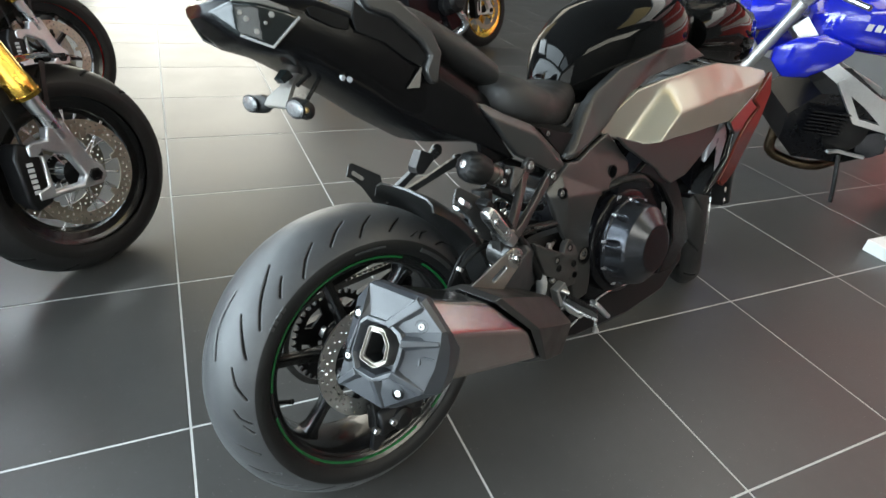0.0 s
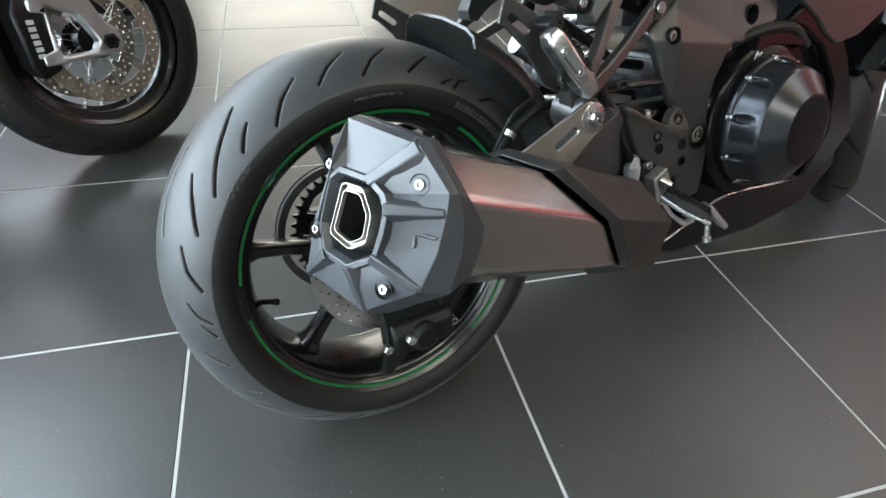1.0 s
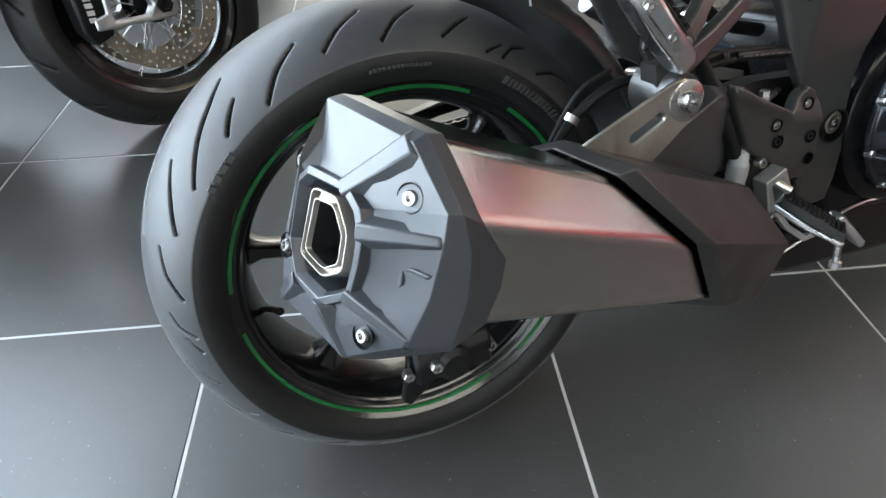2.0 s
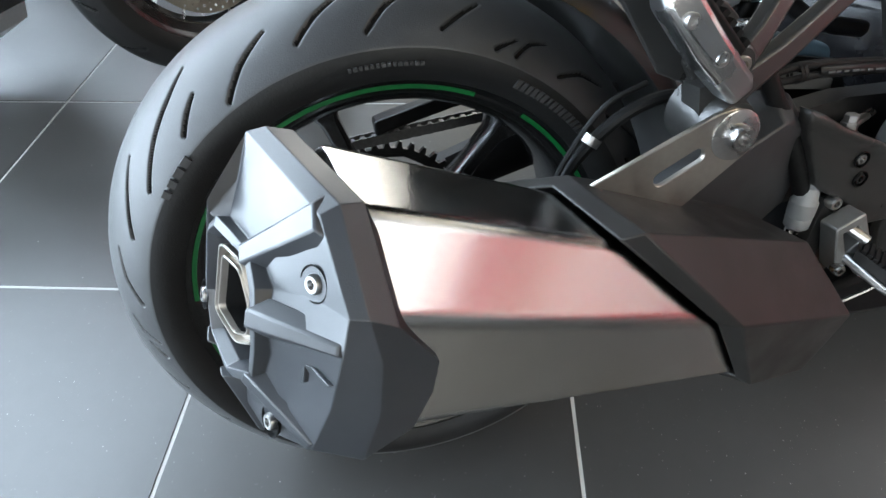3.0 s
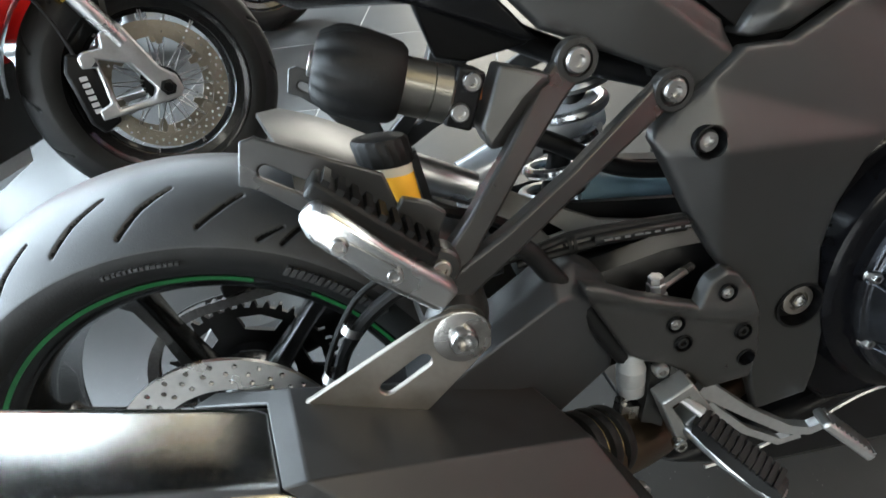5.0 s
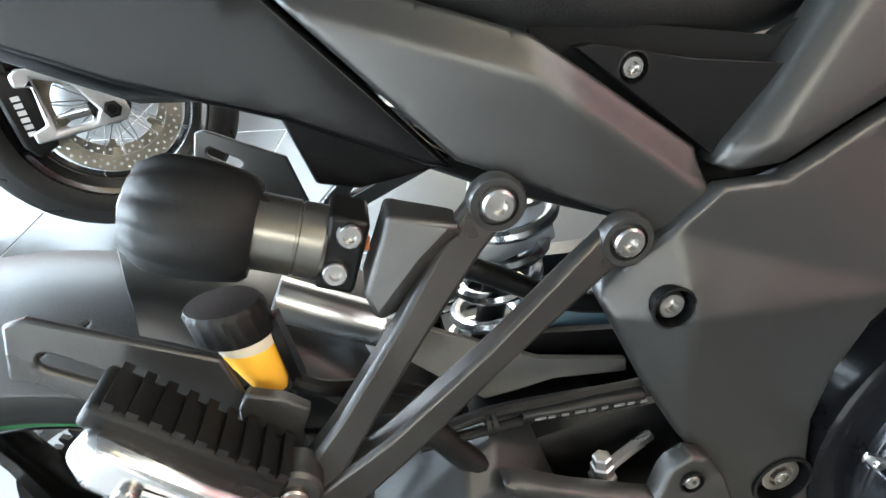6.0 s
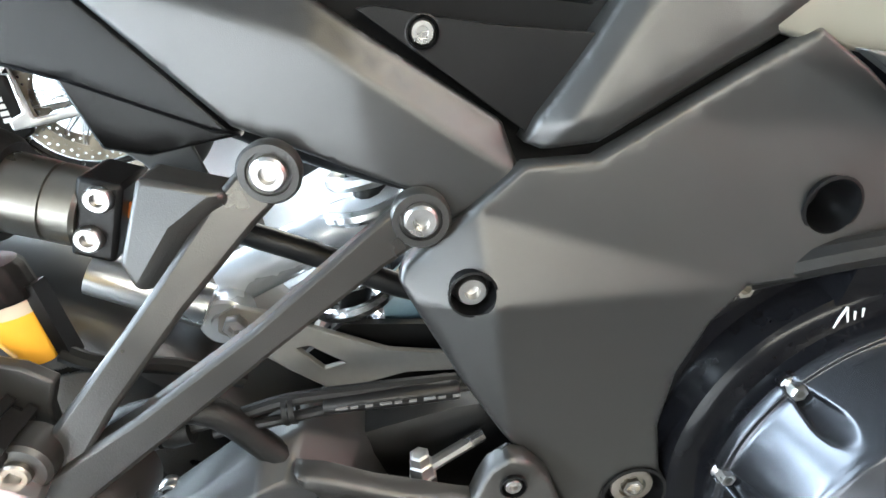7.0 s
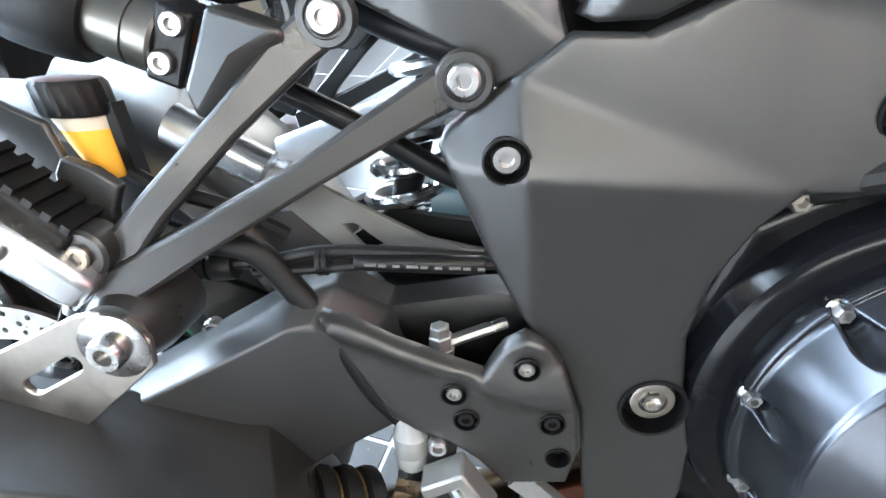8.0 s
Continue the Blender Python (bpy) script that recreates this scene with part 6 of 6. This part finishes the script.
fr = part("front_wheel", revolve([(0.222, -0.045), (0.230, -0.046), (0.230, -0.040), (0.205, -0.030), (0.200, 0.0), (0.205, 0.030), (0.230, 0.040), (0.230, 0.046), (0.222, 0.045), (0.195, 0.0)], 72, closed=True), GLOSS, bike, "gloss black front wheel")
fr.location = FW
ft = new("tyre", tyre_mesh(0.300, 0.060, 0.228, 360, 50, [(12, [[(0, 0.1, 0.003), (10, 0.5, 0.003)], [(9, -0.1, 0.003), (19, -0.5, 0.003)]])]))
ft.parent = fr
for a in range(6):
    c, s = math.cos(radians(60 * a)), math.sin(radians(60 * a))
    part("spoke", box_between((0.03 * c, 0, 0.03 * s), (0.20 * c, 0, 0.20 * s), 0.03, 0.024, 0.03, 0.018, (0, 1, 0)), GLOSS, fr)
for s in (-1, 1):
    dd = drilled_disc(fr, 0.150, 0.115, s * 0.066 - 0.0025, s * 0.066 + 0.0025, [(0.140, 24, 0.003, 0), (0.128, 24, 0.003, 0.5)])
    part("fork_leg", tube([(1.43, s * 0.105, 0.0), (1.30, s * 0.105, 0.38)], 0.027, 16), MATT, bike)
    part("front_caliper", bars([((1.33, s * 0.080, 0.02), 0.05, 0.045), ((1.31, s * 0.080, 0.11), 0.05, 0.045)], (0, 1, 0)), MATT, bike)
for z in (0.03, 0.065, 0.10):
    bolt(bike, (1.324, -0.103, z), (0, -1, 0), 0.009, 0.008, STEEL)
fen = loft([[FW + V((0.318 * math.cos(radians(a)), y, 0.318 * math.sin(radians(a)) - 1.6 * y * y)) for y in (-0.065, -0.03, 0, 0.03, 0.065)] for a in range(20, 161, 10)], None, False, False)
bmesh.ops.solidify(fen, geom=fen.faces[:], thickness=0.003)
part("front_fender", fen, BLACKP, bike, "gloss black front fender", smooth=60)
turned_left = Matrix.Translation(FW) @ Matrix.Rotation(radians(25), 4, "Z") @ Matrix.Translation(-FW)
for o in [o for o in bike.children if o not in rear_parts]:
    o.matrix_basis = turned_left @ o.matrix_basis
part("side_stand", bars([((0.70, 0.12, -0.10), 0.02, 0.02), ((0.62, 0.24, -0.355), 0.016, 0.016)], (1, 0, 0)), MATT, bike)

# the same passenger bracket on the other side
for o in [o for o in list(bike.children) if o.name.split(".")[0] in ("peg_bracket", "bracket_strut", "bracket_eye", "bracket_web", "heel_guard", "bracket_foot")]:
    me = o.data.copy()
    me.transform(Matrix.Diagonal((1, -1, 1, 1)))
    me.flip_normals()
    c = new(o.name.split(".")[0], me)
    c.parent = bike
    bevel(c, 0.002, 2)


# ---- the other motorcycles ----
def spoked_wheel(parent, at, R, half, rim_r, rim_mat, n_spokes, cast=False, tape=None):
    w = part("front_wheel", revolve([(rim_r - 0.004, -half * 0.62), (rim_r + 0.004, -half * 0.64), (rim_r, -half * 0.55), (rim_r - 0.034, -half * 0.40), (rim_r - 0.040, 0), (rim_r - 0.034, half * 0.40), (rim_r, half * 0.55), (rim_r + 0.004, half * 0.64), (rim_r - 0.004, half * 0.62), (rim_r - 0.048, 0)], 72, closed=True), rim_mat, parent)
    w.location = at
    gro = [(14, [[(0, 0.12, 0.002), (9, 0.55, 0.003)], [(13, -0.12, 0.002), (22, -0.55, 0.003)]])]
    t = new("tyre", tyre_mesh(R, half, rim_r, 420, 60, gro, 0.004))
    t.parent = w
    part("hub", turned((0, -0.05, 0), (0, 1, 0), [(0, 0.02), (0.004, 0.045), (0.02, 0.030), (0.08, 0.030), (0.096, 0.045), (0.10, 0.02)], 24), MATT, w)
    if cast:
        for k in range(10):
            a = radians(36 * k + (8 if k % 2 else -8))
            part("spoke", box_between((0.03 * math.cos(a), 0, 0.03 * math.sin(a)), ((rim_r - 0.02) * math.cos(a), 0, (rim_r - 0.02) * math.sin(a)), 0.022, 0.016, 0.018, 0.012, (0, 1, 0)), rim_mat, w)
    else:
        for k in range(n_spokes):
            a, b = 2 * math.pi * k / n_spokes, 2 * math.pi * (k + (1.6 if k % 2 else -1.6)) / n_spokes
            s = -1 if (k // 2) % 2 else 1
            part("spoke", tube([(0.038 * math.cos(a), s * 0.042, 0.038 * math.sin(a)), ((rim_r - 0.040) * math.cos(b), s * half * 0.25, (rim_r - 0.040) * math.sin(b))], 0.0015, 6, 1), STEEL, w)
    if tape:
        part("stripe", revolve([(rim_r + 0.001, -half * 0.655), (rim_r + 0.006, -half * 0.66), (rim_r + 0.006, -half * 0.645), (rim_r + 0.001, -half * 0.64)], 72, closed=True), tape, w)
    return w


def upright_bike(name, m, label, group, body, fork_mat, rim_mat, cast, tape, disc_mat, R=0.335, rim_r=0.245, half=0.058, guard=None, steer=0):
    """A motorcycle about its front axle, x forward: front end in full, the rest behind it."""
    g = empty(name, m, label, "motorcycle", group)
    w = spoked_wheel(g, (0, 0, 0), R, half, rim_r, rim_mat, 36, cast, tape)
    for s in (-1, 1):
        d = drilled_disc(w, 0.155, 0.118, s * 0.066 - 0.0025, s * 0.066 + 0.0025, [(0.147, 30, 0.0035, 0), (0.138, 30, 0.0035, 0.5), (0.128, 30, 0.0035, 0)], material=disc_mat, wave=0.0)
        for k in range(6):
            a = radians(60 * k + 15)
            part("disc_button", box_between((0.100 * math.cos(a), s * 0.064, 0.100 * math.sin(a)), (0.122 * math.cos(a), s * 0.066, 0.122 * math.sin(a)), 0.012, 0.006, 0.022, 0.006, (-math.sin(a), 0, math.cos(a))), disc_mat, w)
        up = V((-0.42, 0, 0.90)).normalized()
        y = s * 0.105
        part("fork_tube", tube([V((0, y, 0)) + up * 0.13, V((0, y, 0)) + up * 0.30], 0.0225, 18), CHROME, g, "polished chrome fork tube")
        part("fork_leg", turned(V((0, y, 0)) + up * 0.26, up, [(0, 0.035), (0.012, 0.038), (0.014, 0.036), (0.05, 0.036), (0.055, 0.033), (0.52, 0.033)], 24), fork_mat, g)
        lug = flat([(0.035, -0.012), (0.030, 0.022), (0.000, 0.050), (-0.048, 0.165), (-0.098, 0.150), (-0.105, 0.120), (-0.145, 0.120), (-0.160, 0.110), (-0.160, 0.085), (-0.130, 0.080), (-0.135, 0.000), (-0.165, -0.010), (-0.165, -0.035), (-0.120, -0.035), (-0.010, -0.032), (0.022, -0.030)],
                   [[(-0.122, 0.098), (-0.058, 0.070), (-0.026, 0.004), (-0.040, -0.017), (-0.120, -0.020)], round_loop((0, 0), 0.014, 16)], y - 0.018, y + 0.018)
        bevel(part("fork_foot", lug, ALLOY, g, "cast alloy fork foot with caliper mount"), 0.005, 2)
        part("axle_nut", turned((0, y + s * 0.010, 0), (0, s, 0), [(0, 0.020), (0.014, 0.020), (0.016, 0.013), (0.010, 0.012)], 6), MATT, g)
        cal = bars([((-0.150, s * 0.078, -0.055), 0.070, 0.050), ((-0.160, s * 0.080, -0.03), 0.080, 0.064), ((-0.165, s * 0.080, 0.085), 0.080, 0.064), ((-0.155, s * 0.078, 0.115), 0.070, 0.050)], (0, 1, 0))
        bevel(part("brake_caliper", cal, MATT, g, "black radial brake caliper"), 0.008, 3)
        for k in range(6):
            z = -0.015 + 0.015 * k
            part("caliper_mark", box_between((-0.165, s * 0.1205, z), (-0.165, s * 0.1205, z + 0.010), 0.0015, 0.016, 0.0015, 0.016, (0, 1, 0)), PRINT, g)
        part("brake_line", tube([(-0.16, y, 0.11), (-0.18, y, 0.22), (-0.26, s * 0.12, 0.42), (-0.34, s * 0.08, 0.62)], 0.004, 8), SOFTR, g)
    fn = loft([[V(((R + 0.03) * math.cos(radians(a)), y, (R + 0.03) * math.sin(radians(a)) - 2.0 * y * y)) for y in (-0.07, -0.035, 0, 0.035, 0.07)] for a in range(74, 176, 6)], None, False, False)
    bmesh.ops.solidify(fn, geom=fn.faces[:], thickness=0.003)
    part("fender", fn, guard or BLACKP, g, smooth=60)
    part("fender_stay", bars([((-0.07, -0.098, 0.16), 0.005, 0.012), ((-0.05, -0.085, 0.26), 0.005, 0.012), ((-0.03, -0.07, R + 0.01), 0.005, 0.014)], (0, 1, 0)), MATT, g)
    turn_bars = Matrix.Rotation(radians(steer), 4, "Z")
    for o in list(g.children):
        o.matrix_basis = turn_bars @ o.matrix_basis
    # the rest of the machine behind the front wheel
    part("engine_block", flat([(-0.42, 0.12), (-0.45, -0.10), (-0.60, -0.16), (-0.95, -0.12), (-1.0, 0.12), (-0.80, 0.26), (-0.52, 0.26)], (), -0.19, 0.19), ENGINE, g, "dark engine block")
    part("cylinder", turned((-0.62, -0.18, 0.05), (0.1, -1, 0.25), [(0, 0.075), (0.05, 0.08), (0.06, 0.07), (0.13, 0.085), (0.16, 0.06)], 20), MATT, g)
    part("header_pipe", tube([(-0.58, -0.30, 0.02), (-0.50, -0.30, -0.09), (-0.56, -0.22, -0.165), (-0.80, -0.16, -0.18), (-1.10, -0.15, -0.15)], 0.026, 16), CHROME, g, "polished chrome header pipe")
    if body is RED:
        for s in (-1, 1):
            part("side_shroud", loft([oval(c, a, b, 20, 2.8) for c, a, b in (((-0.10, s * 0.17, 0.40), 0.012, 0.03), ((-0.18, s * 0.20, 0.36), 0.028, 0.11), ((-0.34, s * 0.22, 0.30), 0.030, 0.15), ((-0.52, s * 0.21, 0.28), 0.024, 0.10), ((-0.62, s * 0.19, 0.30), 0.010, 0.03))]), RED, g, "red radiator shroud", smooth=60)
    part("frame_rail", tube([(-0.33, -0.10, 0.55), (-0.55, -0.17, 0.30), (-0.95, -0.16, 0.16)], 0.022, 12), RED if body is RED else MATT, g)
    part("side_stand", tube([(-0.80, 0.16, -0.12), (-0.66, 0.30, -0.325)], 0.012, 10), MATT, g)
    part("bash_plate", loft([[V((x, y, z)) for y in (-0.14, 0.14)] + [V((x, y, z - 0.006)) for y in (0.14, -0.14)] for x, z in ((-0.44, 0.0), (-0.48, -0.14), (-0.60, -0.20), (-0.90, -0.20))]), ALLOY, g)
    part("footrest", bars([((-0.78, -0.16, -0.06), 0.03, 0.014), ((-0.78, -0.30, -0.06), 0.03, 0.014)], (1, 0, 0)), MATT, g)
    part("fuel_tank", loft([oval(c, a, b, 24, 2.5) for c, a, b in (((-0.30, 0, 0.55), 0.10, 0.06), ((-0.40, 0, 0.57), 0.17, 0.13), ((-0.60, 0, 0.55), 0.18, 0.15), ((-0.82, 0, 0.48), 0.13, 0.11), ((-0.90, 0, 0.45), 0.08, 0.06))]), body, g, smooth=60)
    part("seat", loft([oval(c, a, b, 20, 2.6) for c, a, b in (((-0.84, 0, 0.46), 0.09, 0.05), ((-1.0, 0, 0.45), 0.14, 0.06), ((-1.3, 0, 0.50), 0.12, 0.05), ((-1.55, 0, 0.53), 0.07, 0.03))]), SEATM, g, smooth=60)
    part("handlebar", tube([(-0.42, 0.40, 0.80), (-0.36, 0.20, 0.80), (-0.34, 0, 0.76), (-0.36, -0.20, 0.80), (-0.42, -0.40, 0.80)], 0.012, 10), MATT, g)
    part("headlight", loft([oval(c, a, b, 20, 2.4) for c, a, b in (((-0.30, 0, 0.60), 0.10, 0.08), ((-0.20, 0, 0.58), 0.12, 0.10), ((-0.12, 0, 0.56), 0.09, 0.08))]), body, g, smooth=60)
    rw = part("rear_wheel", revolve([(0.20, -0.06), (0.222, -0.065), (0.215, 0), (0.222, 0.065), (0.20, 0.06), (0.185, 0)], 60, closed=True), rim_mat, g)
    rw.location = (-1.50, 0, -0.01)
    rt = new("tyre", tyre_mesh(0.32, 0.08, 0.222, 180, 40, [(10, [[(0, 0.15, 0.004), (12, 0.6, 0.004)], [(18, -0.15, 0.004), (30, -0.6, 0.004)]])]))
    rt.parent = rw
    for k in range(5):
        a = radians(72 * k)
        part("spoke", box_between((0, 0, 0), (0.20 * math.cos(a), 0, 0.20 * math.sin(a)), 0.05, 0.03, 0.03, 0.02, (0, 1, 0)), rim_mat, rw)
    part("swingarm", box_between((-0.95, -0.10, 0.0), (-1.50, -0.11, -0.01), 0.04, 0.09, 0.03, 0.05, (0, 1, 0)), MATT, g)
    return g


PALED = mat("pale_disc_steel", (0.34, 0.31, 0.25), 0.42, 0.9, vary=0.1, scale=120)
upright_bike("motorcycle", pose(-0.852, 1.435, 0.301, 0, 0, 16) @ pose(0, 0, 0, -13), "red adventure motorcycle with gold fork and spoked front wheel", "other motorcycles", RED, GOLD, GLOSS, False, None, PALED, 0.308, 0.220, 0.062, steer=24)
upright_bike("motorcycle", pose(-1.04, 2.70, 0.302, 0, 0, 16) @ pose(0, 0, 0, -13), "red sport motorcycle with gold fork and red-taped wheel", "other motorcycles", RED, GOLD, GLOSS, True, RED, PALED, 0.310, 0.228, steer=20)
upright_bike("motorcycle", pose(2.0, 4.28, 0.295, 0, 0, 20) @ pose(0, 0, 0, -12), "red motorcycle with gold cast wheel further back", "other motorcycles", RED, RED, GOLD, True, None, PALED, 0.300, 0.222, 0.055, RED)
upright_bike("motorcycle", pose(-1.45, 4.35, 0.330, 0, 0, 30) @ pose(0, 0, 0, -13), "dark motorcycle in the row behind", "other motorcycles", BLACKP, MATT, GLOSS, False, None, PALED)


def blue_bike(m):
    g = empty("motorcycle", m, "blue naked motorcycle with bare alloy frame on a side stand", "motorcycle", "other motorcycles")
    for x, R, h, nm in ((0.70, 0.30, 0.06, "front_wheel"), (-0.72, 0.31, 0.08, "rear_wheel")):
        w = part(nm, revolve([(0.20, -h * 0.8), (0.228, -h * 0.85), (0.215, 0), (0.228, h * 0.85), (0.20, h * 0.8), (0.185, 0)], 60, closed=True), GLOSS, g)
        w.location = (x, 0, R)
        t = new("tyre", tyre_mesh(R, h, 0.228, 180, 40, [(10, [[(0, 0.15, 0.004), (12, 0.6, 0.004)]])]))
        t.parent = w
        for k in range(3):
            a = radians(120 * k + 20)
            part("spoke", box_between((0, 0, 0), (0.21 * math.cos(a), 0, 0.21 * math.sin(a)), 0.06, 0.04, 0.03, 0.03, (0, 1, 0)), GLOSS, w)
        drilled_disc(w, 0.145, 0.10, h + 0.004, h + 0.009, [(0.13, 20, 0.004, 0)])
    part("fuel_tank", loft([oval(c, a, b, 28, 2.5) for c, a, b in (((0.36, 0, 0.82), 0.08, 0.06), ((0.28, 0, 0.86), 0.15, 0.12), ((0.10, 0, 0.87), 0.17, 0.14), ((-0.08, 0, 0.82), 0.13, 0.10), ((-0.16, 0, 0.78), 0.08, 0.05))]), BLUE, g, "gloss blue fuel tank", smooth=60)
    for k in range(6):
        part("tank_mark", box_between((0.19 - 0.040 * k, 0.172, 0.875), (0.165 - 0.040 * k, 0.172, 0.875), 0.004, 0.028, 0.004, 0.028, (0, 1, 0)), PRINT, g)
    for s in (-1, 1):
        part("frame_spar", bars([((0.42, s * 0.06, 0.83), 0.035, 0.07), ((0.28, s * 0.16, 0.70), 0.04, 0.06), ((0.0, s * 0.19, 0.56), 0.04, 0.065), ((-0.20, s * 0.17, 0.46), 0.045, 0.12), ((-0.24, s * 0.15, 0.34), 0.045, 0.10)], (0, 1, 0)), ALLOY, g, "bare alloy frame spar")
        part("frame_web", bars([((0.18, s * 0.18, 0.64), 0.03, 0.03), ((0.02, s * 0.19, 0.46), 0.03, 0.03), ((-0.20, s * 0.17, 0.42), 0.03, 0.03)], (0, 1, 0)), ALLOY, g)
        part("fork_leg", tube([(0.70, s * 0.10, 0.30), (0.46, s * 0.10, 0.92)], 0.026, 14), CASTG, g)
        part("side_shroud", loft([oval(c, a, b, 20, 2.6) for c, a, b in (((0.50, s * 0.13, 0.70), 0.02, 0.03), ((0.44, s * 0.16, 0.70), 0.035, 0.09), ((0.34, s * 0.17, 0.72), 0.035, 0.10), ((0.24, s * 0.16, 0.74), 0.03, 0.06), ((0.18, s * 0.15, 0.76), 0.015, 0.02))]), BLUE, g, smooth=60)
        part("swingarm", box_between((-0.22, s * 0.12, 0.36), (-0.72, s * 0.13, 0.31), 0.04, 0.08, 0.03, 0.05, (0, 1, 0)), ALLOY, g)
    part("crankcase", flat([(0.30, 0.30), (0.32, 0.44), (0.22, 0.56), (-0.05, 0.58), (-0.20, 0.46), (-0.22, 0.30), (-0.05, 0.22), (0.20, 0.22)], (), -0.17, 0.17), ENGINE, g, "dark engine crankcase")
    for z in range(7):
        part("cooling_fin", box_between((0.24, 0.19, 0.38 + 0.018 * z), (0.06, 0.19, 0.38 + 0.018 * z), 0.05, 0.006, 0.05, 0.006, (0, 1, 0)), ENGINE, g)
    part("engine_cover", turned((0.02, 0.165, 0.38), (0, 1, 0), [(0, 0.10), (0.02, 0.10), (0.03, 0.08), (0.032, 0)], 28), MATT, g)
    part("gear_cover", turned((-0.13, 0.165, 0.34), (0, 1, 0), [(0, 0.075), (0.02, 0.07), (0.022, 0)], 24), ENGSIL, g)
    part("exhaust", tube([(0.28, 0.05, 0.30), (0.24, 0.06, 0.17), (0.0, 0.08, 0.14), (-0.3, -0.10, 0.20), (-0.7, -0.20, 0.36)], 0.026, 14), PIPE, g)
    part("seat", loft([oval(c, a, b, 20, 2.6) for c, a, b in (((-0.12, 0, 0.78), 0.09, 0.05), ((-0.30, 0, 0.77), 0.14, 0.05), ((-0.60, 0, 0.84), 0.10, 0.05), ((-0.82, 0, 0.88), 0.05, 0.02))]), SEATM, g, smooth=60)
    part("tail", loft([oval(c, a, b, 20, 2.6) for c, a, b in (((-0.30, 0, 0.72), 0.12, 0.04), ((-0.60, 0, 0.78), 0.10, 0.05), ((-0.92, 0, 0.85), 0.05, 0.03))]), BLUE, g, smooth=60)
    part("headlight", loft([oval(c, a, b, 20, 2.3) for c, a, b in (((0.50, 0, 0.86), 0.09, 0.08), ((0.58, 0, 0.85), 0.10, 0.10), ((0.66, 0, 0.83), 0.08, 0.08))]), BLUE, g, smooth=60)
    part("handlebar", tube([(0.34, 0.38, 1.0), (0.42, 0.2, 1.0), (0.44, 0, 0.97), (0.42, -0.2, 1.0), (0.34, -0.38, 1.0)], 0.012, 10), CHROME, g)
    st = part("side_stand", tube([(-0.02, 0.17, 0.26), (-0.04, 0.23, 0.14), (-0.06, 0.27, 0.03)], 0.011, 10), MATT, g, "black side stand")
    part("stand_foot", tube([(-0.10, 0.27, 0.012), (-0.05, 0.28, 0.014), (0.0, 0.29, 0.012)], 0.009, 8), MATT, st)
    part("shift_lever", bars([((-0.12, 0.20, 0.28), 0.012, 0.016), ((0.02, 0.21, 0.30), 0.012, 0.014), ((0.08, 0.23, 0.30), 0.02, 0.014)], (0, 1, 0)), ALLOY, g)
    return g


blue_bike(pose(2.57, 1.37, 0.0, 0, 0, 150) @ pose(0, 0, 0, -9))
pl = block("plinth", (2.15, 0.22, 0.0), (2.75, 0.72, 0.055), WHITE, "low white display plinth on the floor", kind="")
tagged(pl, category="plinth")
bevel(pl, 0.004, 2)
